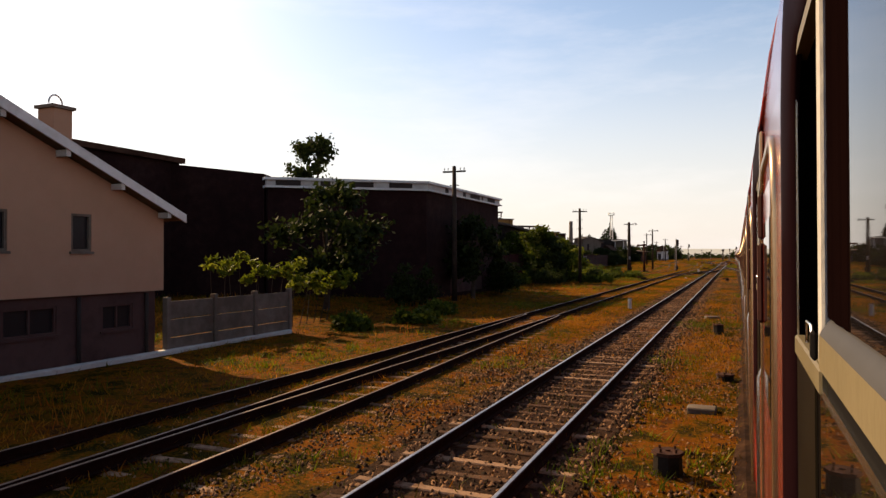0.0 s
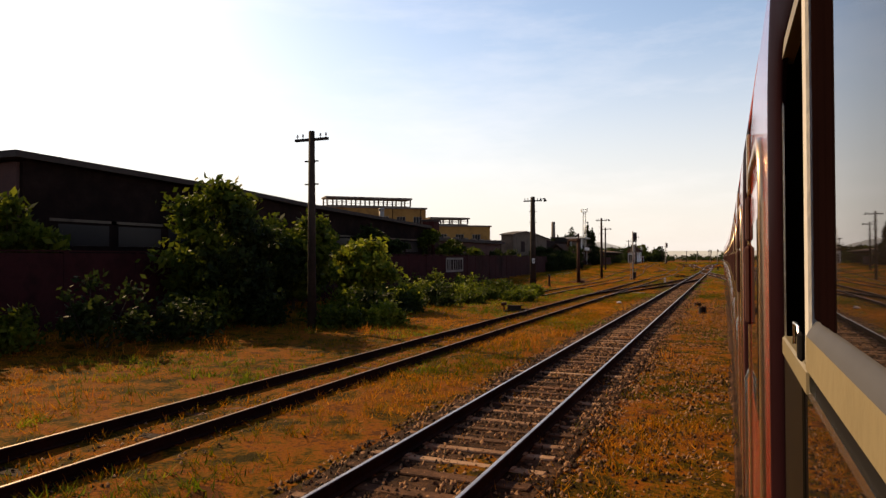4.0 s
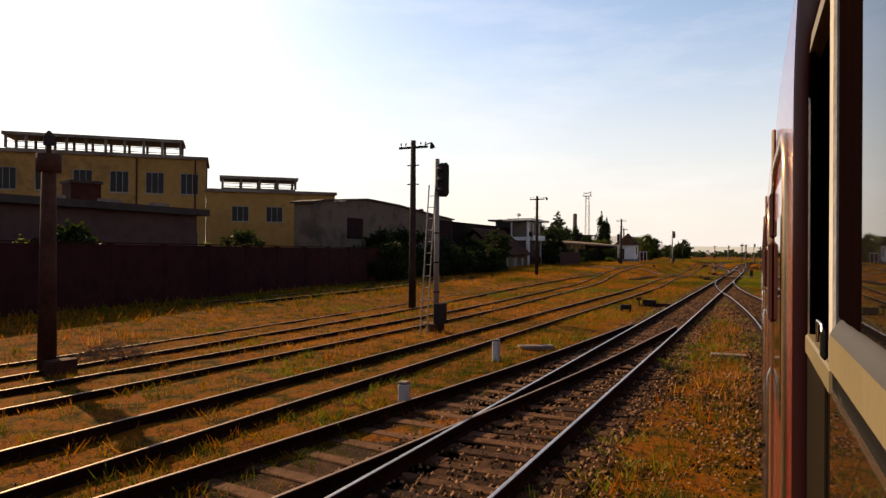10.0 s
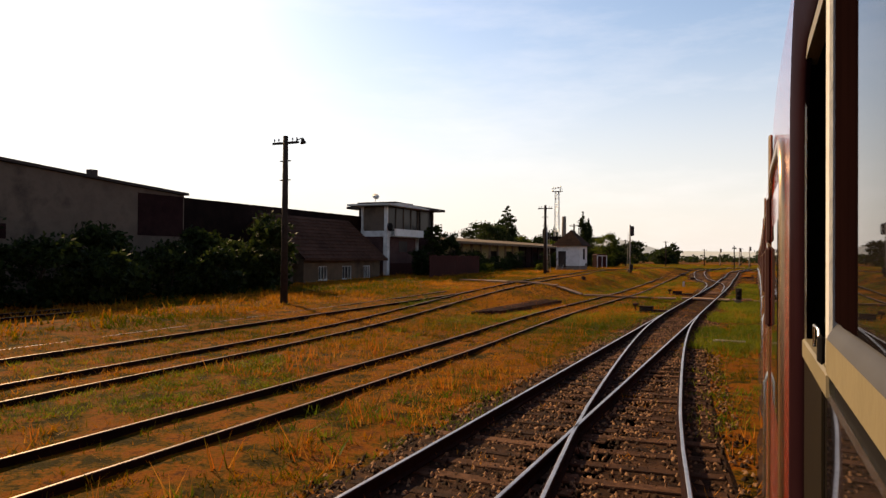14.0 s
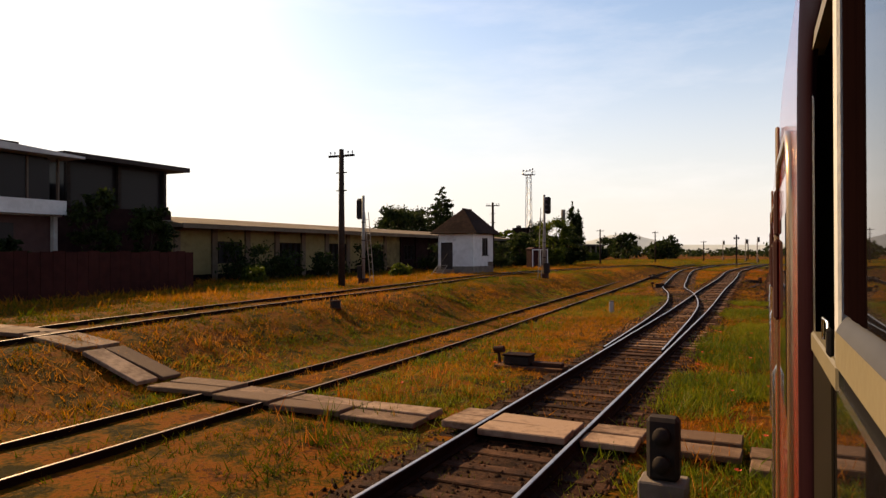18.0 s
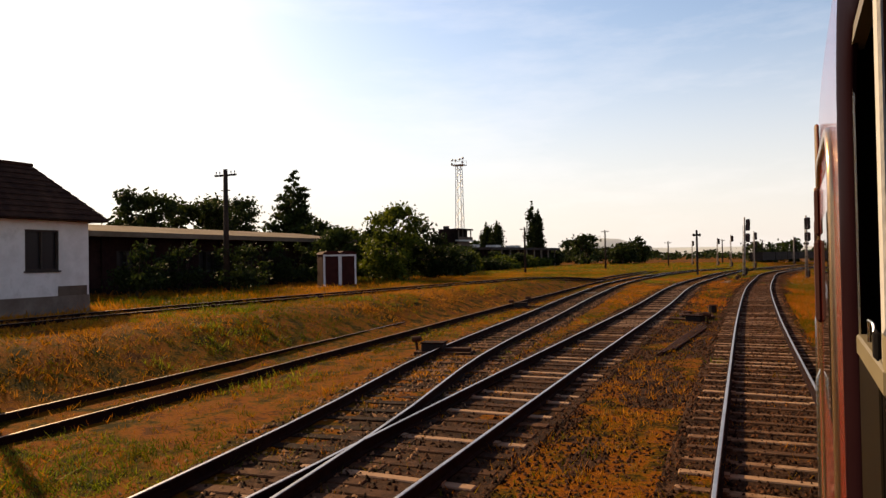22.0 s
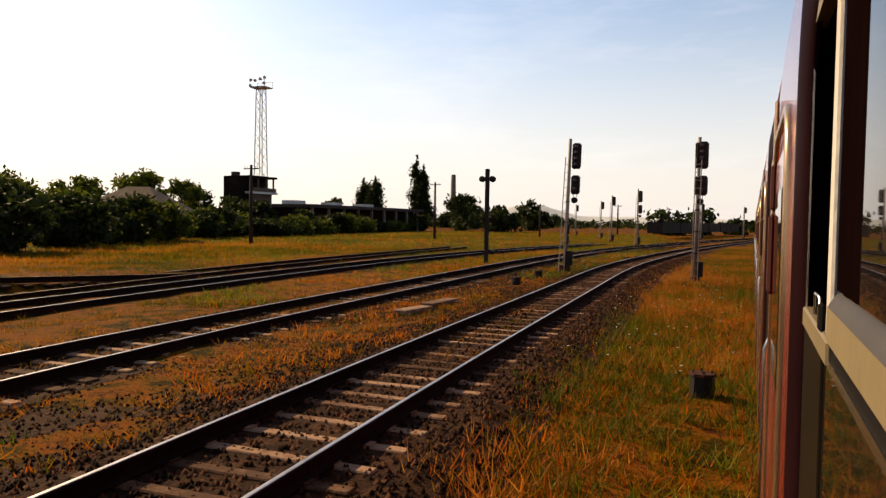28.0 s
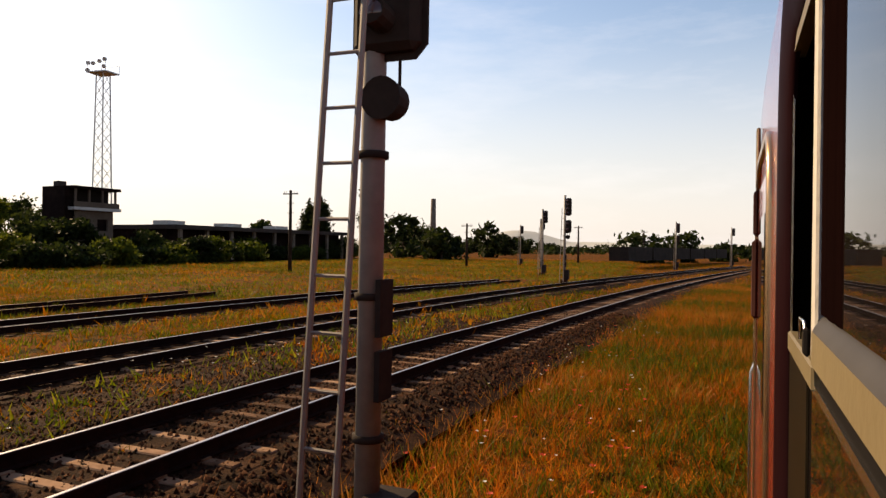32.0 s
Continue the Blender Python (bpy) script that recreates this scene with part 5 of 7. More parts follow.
boxp("end_wall", (-14, -0.36, W2 - 0.3, W2, 0, 9.4), M["plaster_yellow"], mill)
boxp("end_wall", (-7, -0.36, 0, 0.3, 0, 12.5), M["plaster_yellow"], mill)
boxp("end_wall", (-7, -0.36, W1 - 0.3, W1, 9.7, 12.5), M["red_rust_paint"], mill, "end wall in a darker red-brown")
for sx in (-0.12, 0.06):
    rodp("downpipe", (sx * 0 + 0.08, 18.2 + sx * 30, 0), (0.08, 18.2 + sx * 30, 12.4), 0.07, M["rust"], mill, n=8)
for hs in (h1, h2):
    for ya, yb, za, zb in hs:
        window(mill, ya, za, yb - ya, zb - za, 0, "steel", 0.25, 2, sill=True)


def lantern(ya, yb, z0, z1, x0, x1):
    n = int((yb - ya) / 1.6)
    boxp("lantern_roof", (x0 - 0.3, x1 + 0.3, ya - 0.3, yb + 0.3, z1 - 0.3, z1), M["concrete"], mill, "flat lantern roof")
    boxp("lantern_curb", (x0, x1, ya, yb, z0, z0 + 0.3), M["concrete"], mill)
    for xx in (x0, x1):
        for q in range(n + 1):
            yy = ya + (yb - ya) * q / n
            boxp("lantern_post", (xx - 0.1, xx + 0.1, yy - 0.12, yy + 0.12, z0 + 0.3, z1 - 0.3), M["concrete"], mill)
        boxp("lantern_bar", (xx - 0.03, xx + 0.03, ya, yb, (z0 + z1) / 2 - 0.03, (z0 + z1) / 2 + 0.03), M["steel_dark"], mill)


lantern(3, 18.5, 12.78, 14.6, -5, -1.5)
lantern(22.6, 30, 9.68, 11.2, -5, -1.5)

# grey windowless shed with a stepped top
shed = building("grey_shed", "large grey rendered shed with a sagging roofline", "shed")
bm = bmesh.new()
prism(bm, [(128.9, -0.2), (155.0, -0.2), (155.0, 6.1), (150.5, 6.35), (142, 6.9), (136.5, 7.05), (130, 6.5), (128.9, 6.3)], -33.6, -31.6, "x")
part("wall_shell", bm, M["plaster_grey"], shed, "blotched grey render")
bm = bmesh.new()
prism(bm, [(128.6, 6.3), (130, 6.52), (136.5, 7.07), (142, 6.92), (150.5, 6.37), (155.2, 6.12), (155.2, 6.27), (150.5, 6.52), (142, 7.07), (136.5, 7.22), (130, 6.67), (128.6, 6.45)], -33.8, -31.4, "x")
part("roof_edge", bm, M["roof_dark"], shed)
boxp("brick_patch", (-31.62, -31.57, 151.6, 154.9, 3.6, 6.0), M["brick"], shed, "bare brick corner")
boxp("brick_patch", (-31.62, -31.58, 133.5, 136.0, 3.6, 5.4), M["brick"], shed)
boxp("render_scar", (-31.62, -31.585, 139.0, 141.5, 0.6, 2.4), M["concrete"], shed, "pale render scar")
boxp("brick_patch", (-31.62, -31.58, 142.5, 144.2, 3.2, 3.9), M["brick"], shed)
boxp("chimney_stub", (-33, -32.6, 149.4, 149.8, 6.4, 7.1), M["roof_dark"], shed)
boxp("rear_wall", (-46, -33.5, 155.3, 186, -0.2, 6.2), M["concrete_dark"], shed, "long dark wall behind")

# small pitched-roof crew house
crew = building("crew_house", "low plastered crew house with a steep dark tiled roof", "house")
CX = -28.9
hl = [(168.3, 169.6, 0.75, 1.75), (171.4, 172.4, 0.75, 1.75), (165.2, 166.3, 0.75, 1.75)]
part("front_wall", wall_with_holes(bmesh.new(), 163.4, 174.0, -0.3, 2.25, CX - 0.3, CX, hl), M["plaster_tan"], crew, "ochre upper and grey lower plaster")
boxp("wall_base", (CX, CX + 0.04, 163.4, 174.0, -0.3, 0.7), M["plaster_grey"], crew, "grey painted base")
for ya, yb, za, zb in hl:
    window(crew, ya, za, yb - ya, zb - za, CX, "white_dirty", bars=2)
boxp("side_wall", (CX - 7, CX - 0.3, 173.7, 174.0, -0.3, 2.25), M["plaster_tan"], crew)
boxp("side_wall", (CX - 7, CX - 0.3, 163.4, 163.7, -0.3, 2.25), M["plaster_tan"], crew)
bm = bmesh.new()
prism(bm, [(CX + 0.5, 2.15), (CX - 3.5, 5.4), (CX - 7.5, 2.15), (CX - 7.5, 2.3), (CX - 3.5, 5.58), (CX + 0.5, 2.3)], 162.9, 174.5, "y")
rf = part("roof", bm, M["tile"], crew, "dark clay tile roof")
for r_ in range(12):
    u = r_ / 12
    boxp("tile_course", (CX + 0.5 - 4 * u - 0.36, CX + 0.5 - 4 * u, 162.9, 174.5, 2.3 + 3.28 * u, 2.36 + 3.28 * u), M["tile"], rf)
for yy, g_ in ((163.7, 1), (173.85, 1)):
    part("gable", prism(bmesh.new(), [(CX - 0.2, 2.2), (CX - 3.5, 4.95), (CX - 6.8, 2.2)], yy - 0.12, yy + 0.12, "y"), M["plaster_tan"], crew)
lean = building("lean_to", "low grey lean-to shed beside the crew house", "shed")
boxp("wall_shell", (CX - 4, CX - 0.6, 157.0, 163.0, -0.3, 1.95), M["plaster_grey"], lean)
boxp("roof", (CX - 4.2, CX - 0.3, 156.8, 163.2, 1.95, 2.08), M["roof_felt"], lean)
boxp("door", (CX - 0.6, CX - 0.57, 160.4, 161.3, -0.2, 1.7), M["glass_dark"], lean)

# signal box tower
tw = building("signal_box", "two-storey signal box with white bands and an overhanging flat roof", "signal box")
TX = -29.4
boxp("core", (-32.0, TX - 0.4, 176.25, 181.9, -0.3, 6.9), M["plaster_rose"], tw, "dull rose rendered walls")
boxp("end_panel", (-31.85, TX - 0.35, 176.14, 176.25, -0.3, 4.25), M["plaster_rose"], tw, "dull rose panel")
boxp("end_panel", (-31.85, TX - 0.35, 176.14, 176.25, 4.75, 6.9), M["plaster_grey"], tw, "grey-brown upper panel")
boxp("edge_pier", (-32.05, -31.85, 176.05, 176.25, -0.3, 6.9), M["white_dirty"], tw, "white edge pier")
boxp("corner_pier", (TX - 0.35, TX + 0.02, 176.04, 176.5, -0.3, 4.25), M["white"], tw, "white pier")
boxp("corner_pier", (TX - 0.3, TX - 0.03, 176.06, 176.3, 4.75, 6.9), M["white"], tw, "white pier")
boxp("corner_pier", (TX - 0.25, TX + 0.02, 181.9, 182.1, -0.3, 4.25), M["white_dirty"], tw, "white pier")
boxp("lower_infill", (TX - 0.4, TX - 0.2, 176.5, 181.9, -0.3, 4.25), M["plaster_rose"], tw)
boxp("lower_window", (TX - 0.2, TX - 0.18, 178.6, 180.2, 2.9, 3.9), M["glass_dark"], tw)
boxp("dark_fence", (TX - 0.1, TX - 0.02, 176.4, 190, -0.3, 1.9), M["red_rust_paint"], tw, "red-brown board screen")
boxp("floor_band", (-32.08, TX + 0.06, 176.02, 182.3, 4.25, 4.75), M["white"], tw, "white band under the windows")
boxp("balcony", (TX + 0.1, TX + 0.5, 176.6, 182.2, 4.3, 4.42), M["white"], tw)
boxp("balcony_front", (TX + 0.42, TX + 0.5, 176.6, 182.2, 4.42, 4.95), M["white"], tw, "white balcony front")
boxp("upper_core", (-31.8, TX - 0.4, 176.3, 181.9, 6.9, 6.95), M["hole"], tw)
for k in range(5):
    yy = 176.05 + k * 1.46
    boxp("mullion", (TX - 0.2, TX - 0.05, yy + 0.27, yy + 0.35, 4.75, 6.9), M["plaster_grey"], tw)
    if k < 4:
        boxp("pane", (TX - 0.14, TX - 0.12, yy + 0.36, yy + 1.72 - (0.35 if k == 3 else 0), 4.8, 6.85), M["glass_dark"], tw)
bm = bmesh.new()
prism(bm, [(175.2, 6.95), (183.0, 6.95), (183.0, 7.05), (178.0, 7.32), (175.2, 7.1)], -33.0, TX + 0.7, "x")
part("roof", bm, M["white_dirty"], tw, "overhanging pale roof slab")
boxp("roof_top", (-32.8, TX + 0.5, 176.6, 180.0, 7.24, 7.34), M["roof_dark"], tw)
rodp("tyre", (TX + 0.05, 176.4, 5.1), (TX + 0.2, 176.4, 5.1), 0.35, M["rubber"], tw, "black tyre hung on the wall", n=16)
annex = building("signal_box_annex", "dark glazed annex with a projecting canopy roof", "annex")
boxp("wall_shell", (-38, -31.9, 182.6, 191.0, -0.3, 5.0), M["brick"], annex)
boxp("glazing", (-37.5, -32.2, 184.4, 190.7, 5.0, 7.35), M["glass_dark"], annex)
for yy in (184.5, 187.5, 190.6):
    boxp("post", (-32.15, -31.95, yy - 0.1, yy + 0.1, 5.0, 7.35), M["steel_dark"], annex)
boxp("canopy", (-38.5, -31.0, 183.6, 191.6, 7.35, 7.6), M["roof_dark"], annex, "thin dark canopy roof")
for k, (bx, by, hh, r_) in enumerate([(-28.4, 183.2, 4.8, 1.5), (-28.0, 186.0, 4.2, 1.5), (-27.0, 178.0, 2.4, 1.2)]):
    broad_tree(bx, by, hh, r_, "leaf_dark", 620 + k, "dark climber-clad shrub at the signal box", count=4200, trunk=0.07, low=0.05, leaf=0.13)
dish = thing("satellite_dish", "small pale dish aerial on the roof", "aerial", -31.4, 177.4, 7.3)
rodp("stem", (0, 0, 0), (0, 0, 0.5), 0.03, M["steel"], dish)
rodp("bowl", (0, 0, 0.5), (0.12, -0.12, 0.62), 0.05, M["steel_light"], dish, r1=0.32, n=14)
scr = thing("board_screen", "red-brown board screen beside the path", "screen", -24.5, 174.5, gz(-24.5, 181.5))
for k in range(22):
    boxp("board", (-0.03, 0.03, k * 0.5, k * 0.5 + 0.48, -0.1, 1.75 + 0.03 * (k % 3)), M["red_rust_paint"], scr)

# long goods shed
gs = building("goods_shed", "long cream goods shed with brown pilasters and a pale low roof", "goods shed")
GXF, gy0, gy1 = -31.3, 190.5, 247.0
gzb = 0.75
hs = [(193.6 + k * 6.2, 196.4 + k * 6.2, 1.0 if k % 2 else 1.9, 3.3) for k in range(8)]
part("front_wall", wall_with_holes(bmesh.new(), gy0, 217.6, gzb - 0.3, 4.1, GXF - 0.35, GXF, [q for q in hs if q[1] < 217]), M["plaster_cream"], gs, "stained cream plaster wall")
# dark brick tone paints in the tree shade on this far stretch
part("front_wall", wall_with_holes(bmesh.new(), 217.6, gy1, gzb - 0.3, 4.1, GXF - 0.35, GXF, [q for q in hs if q[0] > 218]), M["brick"], gs, "far stretch of wall darkened for tree shade")
boxp("core", (GXF - 9, GXF - 0.9, gy0 + 0.1, gy1, gzb - 0.3, 4.1), M["hole"], gs)
boxp("plinth", (GXF, GXF + 0.08, gy0, gy1, gzb - 0.3, gzb + 0.5), M["concrete_dark"], gs, "dark plinth")
for k in range(19):
    yy = gy0 + 0.3 + k * 3.0
    # past y 217 the pilasters carry the painted tree shade as well
    boxp("pilaster", (GXF, GXF + 0.14, yy - 0.22, yy + 0.22, gzb - 0.3, 4.1), M["roof_felt"] if yy < 217 else M["brick"], gs, "brown pilaster")
for ya, yb, za, zb in hs:
    window(gs, ya, za, yb - ya, zb - za, GXF, "steel_dark", 0.3, 3, sill=False)
bm = bmesh.new()
prism(bm, [(GXF + 1.5, 4.05), (GXF + 1.5, 4.25), (GXF - 4.5, 5.0), (GXF - 10.5, 4.25), (GXF - 10.5, 4.05)], gy0 - 0.6, gy1 + 0.6, "y")
part("roof", bm, M["roof_felt"], gs, "low-pitched pale roof with deep eaves")
boxp("eaves_board", (GXF + 1.5, GXF + 1.55, gy0 - 0.6, gy1 + 0.6, 4.0, 4.28), M["roof_felt"], gs)

# white pointsman's hut
HG = gz(-22.2, 212.4)
hut = building("pointsman_hut", "small white hut with a steep hipped tile roof", "hut", -22.2, 212.4, HG, 0)
hx, hy, hz = 1.5, 2.1, 4.1 - HG
hole = [(-0.25, 0.95, 2.35 - HG, 3.72 - HG)]
part("front_wall", wall_with_holes(bmesh.new(), -hy, hy, -0.2, hz, hx - 0.25, hx, hole), M["white"], hut, "whitewashed wall")
window(hut, -0.25, 2.35 - HG, 1.2, 1.37, hx, "roof_dark", 0.14, 1)
boxp("back_wall", (-hx, -hx + 0.25, -hy, hy, -0.2, hz), M["white"], hut)
boxp("side_wall", (-hx + 0.25, hx - 0.25, hy - 0.25, hy, -0.2, hz), M["white"], hut)
boxp("side_wall", (-hx + 0.25, hx - 0.25, -hy, -hy + 0.25, -0.2, hz), M["white"], hut)
boxp("base_band", (-hx - 0.02, hx + 0.02, -hy - 0.02, hy + 0.02, -0.2, 0.62), M["concrete"], hut, "grey splash-stained base")
boxp("base_patch", (hx + 0.02, hx + 0.035, 0.9, 2.0, 0.62, 0.95), M["plaster_grey"], hut, "stain of fallen plaster")
boxp("door", (-1.25, -0.25, -hy - 0.04, -hy, 0.4, 2.5), M["roof_dark"], hut, "dark plank door")
boxp("door_step", (-1.45, -0.05, -hy - 0.5, -hy - 0.04, 0.0, 0.4), M["concrete"], hut)
ox, oy, rid, zt = hx + 0.5, hy + 0.5, 0.75, 6.05 - HG
bm = bmesh.new()
vs = [bm.verts.new(q) for q in ((-ox, -oy, hz - 0.06), (ox, -oy, hz - 0.06), (ox, oy, hz - 0.06), (-ox, oy, hz - 0.06), (0, -rid + 0.2, zt), (0, rid + 0.2, zt))]
for f in ((0, 1, 4), (1, 2, 5, 4), (2, 3, 5), (3, 0, 4, 5), (3, 2, 1, 0)):
    bm.faces.new([vs[i] for i in f])
rf = part("roof", bm, M["tile"], hut, "brown clay tile roof")
for k in range(10):
    u0, u1 = k / 10, (k + 1.15) / 10
    bm = bmesh.new()
    ring = []
    for u, lift in ((u0, 0.05), (min(u1, 0.99), 0.01)):
        zc = hz - 0.06 + (zt - hz + 0.06) * u + lift
        wx, ya, yb = ox * (1 - u) + 0.03, -oy + (oy - rid + 0.2) * u - 0.03, oy + (rid + 0.2 - oy) * u + 0.03
        ring.append([bm.verts.new(q) for q in ((-wx, ya, zc), (wx, ya, zc), (wx, yb, zc), (-wx, yb, zc))])
    for q in range(4):
        bm.faces.new((ring[0][q], ring[0][(q + 1) % 4], ring[1][(q + 1) % 4], ring[1][q]))
    part("tile_course", bm, M["tile"], rf)
boxp("ridge_tile", (-0.1, 0.1, -rid + 0.1, rid + 0.3, zt - 0.04, zt + 0.08), M["tile"], rf, "", 0.03)
steps = thing("iron_steps", "small iron steps with a handrail", "steps", -22.9, 208.3, gz(-22.9, 208.3))
for k in range(4):
    boxp("tread", (-0.4, 0.4, k * 0.28, k * 0.28 + 0.24, 0.18 * (k + 1) - 0.03, 0.18 * (k + 1)), M["steel"], steps)
for sx in (-0.4, 0.4):
    rodp("stringer", (sx, 0, 0), (sx, 1.1, 0.72), 0.03, M["steel"], steps, n=6)
    rodp("handrail", (sx, 0, 0.9), (sx, 1.1, 1.6), 0.025, M["steel_dark"], steps, n=6)

# two portable cabins by the bank track
for k in range(2):
    c = thing("toilet_cabin", "portable cabin with red-brown sides and a white arched door frame", "toilet cabin", -23.5 + 0.5 * k, 233.9 + 1.1 * k, gz(-22.6, 235.5) - 0.03, -35, group="portable cabins")
    boxp("body", (-0.55, 0.5, -0.58, 0.58, 0.1, 2.1), M["red_rust_paint"], c, bevel=0.04)
    boxp("skid", (-0.6, 0.6, -0.6, 0.6, 0, 0.1), M["concrete"], c)
    part("roof", prism(bmesh.new(), [(-0.62, 2.1), (0.62, 2.1), (0.5, 2.22), (0.3, 2.3), (-0.3, 2.3), (-0.5, 2.22)], -0.6, 0.55, "x"), M["red_rust_paint"], c, "red-brown domed roof")
    for s in (-0.5, 0.5):
        boxp("door_post", (0.5, 0.55, s - 0.06, s + 0.06, 0.1, 1.98), M["white"], c)
    boxp("door_head", (0.5, 0.55, -0.56, 0.56, 1.98, 2.09), M["white"], c)
    boxp("door", (0.5, 0.53, -0.44, 0.44, 0.15, 1.98), M["red_rust_paint"], c)

# control tower, flat halls and a tiled house far down the yard
ct = building("control_tower", "derelict three-storey concrete control tower", "control tower", -60.0, 339.5, 0, -8)
ct.scale = (0.78, 0.78, 1.0)
part("lower_wall", wall_with_holes(bmesh.new(), -3.2, 3.4, -0.3, 6.4, 2.4, 2.7, [(-2.2, -0.6, 1.2, 2.6), (0.6, 2.4, 1.2, 2.6), (-2.2, -0.6, 4.0, 5.4), (0.6, 2.4, 4.0, 5.4)]), M["plaster_grey"], ct, "flaking grey walls")
boxp("core", (-3, 2.1, -3.2, 3.4, -0.3, 6.4), M["concrete_dark"], ct)
boxp("gallery_floor", (-3.6, 3.6, -4.0, 4.2, 6.4, 6.75), M["white_dirty"], ct)
boxp("gallery_wall", (3.2, 3.4, -3.8, 4.0, 6.75, 7.4), M["plaster_grey"], ct)
boxp("cabin_core", (-3, 1.8, -3.0, 3.2, 6.75, 8.9), M["hole"], ct)
for yy in (-3.4, -1.1, 1.2, 3.5):
    boxp("post", (2.9, 3.15, yy - 0.15, yy + 0.15, 6.75, 8.9), M["plaster_grey"], ct)
boxp("roof", (-3.3, 3.5, -4.0, 4.2, 8.9, 9.25), M["concrete_dark"], ct)
boxp("roof_box", (-2, -0.8, -3.5, -2.2, 9.25, 9.9), M["roof_dark"], ct)
boxp("side_block", (-3, 2.2, -4.6, -3.3, -0.3, 9.2), M["concrete_dark"], ct)
fh = building("flat_hall", "long low flat-roofed hall in the distance", "hall", -58, 352, 0, -6)
boxp("wall_shell", (-12, 0, 0, 44, -0.3, 4.6), M["concrete_dark"], fh)
boxp("roof", (-12.5, 2.5, -0.6, 44.5, 4.6, 5.2), M["roof_dark"], fh)
for k in range(9):
    boxp("pier", (1.6, 2.0, 0.5 + k * 5.2, 1.0 + k * 5.2, -0.3, 4.6), M["concrete"], fh)
for k in range(3):
    boxp("roof_light", (-9, -6, 6 + k * 13, 9.5 + k * 13, 5.2, 6.1), M["white_dirty"], fh, "pale roof light")
van = thing("white_van", "white panel van parked by the hall", "van", -50, 352, 0, -5)
boxp("body", (-1, 1, -2.2, 1.6, 0.4, 2.3), M["white"], van, bevel=0.12)
boxp("cab", (-0.95, 0.95, 1.6, 2.8, 0.4, 1.5), M["white"], van, bevel=0.15)
for sx in (-0.95, 0.95):
    for sy in (-1.4, 1.9):
        rodp("wheel", (sx - 0.1, sy, 0.33), (sx + 0.1, sy, 0.33), 0.34, M["rubber"], van, n=14)
th = building("tiled_house", "low house with a pale hipped tile roof among trees", "house", -59.6, 314.5, 0, 15)
boxp("wall_shell", (-5, 5, -4.5, 4.5, -0.3, 3.2), M["plaster_cream"], th)
bm = bmesh.new()
vs = [bm.verts.new(p) for p in ((-5.8, -5.3, 3.1), (5.8, -5.3, 3.1), (5.8, 5.3, 3.1), (-5.8, 5.3, 3.1), (-1.5, 0, 6.3), (1.5, 0, 6.3))]
for f in ((0, 1, 5, 4), (1, 2, 5), (2, 3, 4, 5), (3, 0, 4), (3, 2, 1, 0)):
    bm.faces.new([vs[i] for i in f])
part("roof", bm, M["roof_felt"], th, "sunlit pale tile roof")
brk = thing("brick_stack", "square rust-red brick stack before the mill", "chimney", -44.0, 118.0, 0, -20)
boxp("shaft", (-1.0, 1.0, -1.0, 1.0, -0.3, 7.2), M["red_rust_paint"], brk)
boxp("cap", (-1.1, 1.1, -1.1, 1.1, 7.2, 7.2 + 0.2), M["roof_dark"], brk)
chim = thing("factory_chimney", "tall pale factory chimney on the horizon", "chimney", -206, 900, 0)
rodp("chimney_shaft", (0, 0, 0), (0, 0, 50), 3.2, M["concrete"], chim, r1=2.3, n=18)

# ---- poles, signals and machines ----
for k, (px, py, pt) in enumerate([(-15.8, 13.1, 8.15), (-14.6, 44.3, 7.5), (-13.95, 75.1, 7.45), (-14.8, 113.4, 7.8), (-20.1, 150.0, 8.15), (-19.3, 190.2, 7.75), (-25.6, 227.0, 7.7), (-30.0, 295.8, 7.1), (-24.3, 328.2, 7.5), (-16.0, 357.5, 5.6), (-6.0, 392, 6.5), (4, 420, 6.5)]):
    pole(px, py, pt, lamp=k in (2, 3, 4), plate=(k == 2), r=0.27 if k == 2 else 0.18)
colour_signal(-9.84, 105.7, 5.75, -8, 1)
colour_signal(-20.1, 193.5, 5.75, 172, 1, side=0.26)
colour_signal(-13.7, 206.2, 6.5, -8, 1)
colour_signal(0.19, 277.7, 6.5, -4, 2, side=0.34, base=0.05, lean=1.4)
colour_signal(6.15, 277.9, 6.45, -4, 2, side=0.12, base=-0.3, lean=0.4, w=0.5)
colour_signal(1.4, 322.0, 6.3, -8, 2, base=0)
colour_signal(-2.5, 335.6, 6.15, -8, 1, base=0)
colour_signal(-5.5, 352, 6.0, -8, 1, base=0)
colour_signal(9.5, 366, 6.2, -12, 2, base=0)
colour_signal(18.0, 388, 6.2, -12, 1, base=0)
colour_signal(-12.0, 372, 6.0, -8, 1, base=0)
crossarm_post(-4.78, 281.5, 5.4)
water_crane(-14.2, 94.8, 5.2)
light_mast(-60.3, 342.8, 25.6)
switch_machine(-9.5, 54.8, 8)
switch_machine(-5.1, 121.5, 0)
switch_machine(-5.0, 159.8, 0)
switch_machine(-5.3, 177.0, 0)
switch_machine(-10.2, 232.0, 0)
switch_machine(-7.4, 215.2, 10)
switch_machine(-1.2, 226.5, 160)
legged_box(-5.6, 117.35)
for bx, by, bh in [(-0.75, -16.4, 0.3), (-0.15, -8.9, 0.15), (-0.5, 1.0, 0.35), (-1.15, 62.7, 0.2), (-0.75, 57.5, 0.32), (-0.75, 231.2, 0.4), (5.65, 255.6, 0.38), (-0.35, 269.3, 0.3), (-0.25, 273.2, 0.3), (-13.2, 180.8, 0.25), (-10.9, 235.5, 0.4)]:
    iron_stub(bx, by, bh, 0.34)
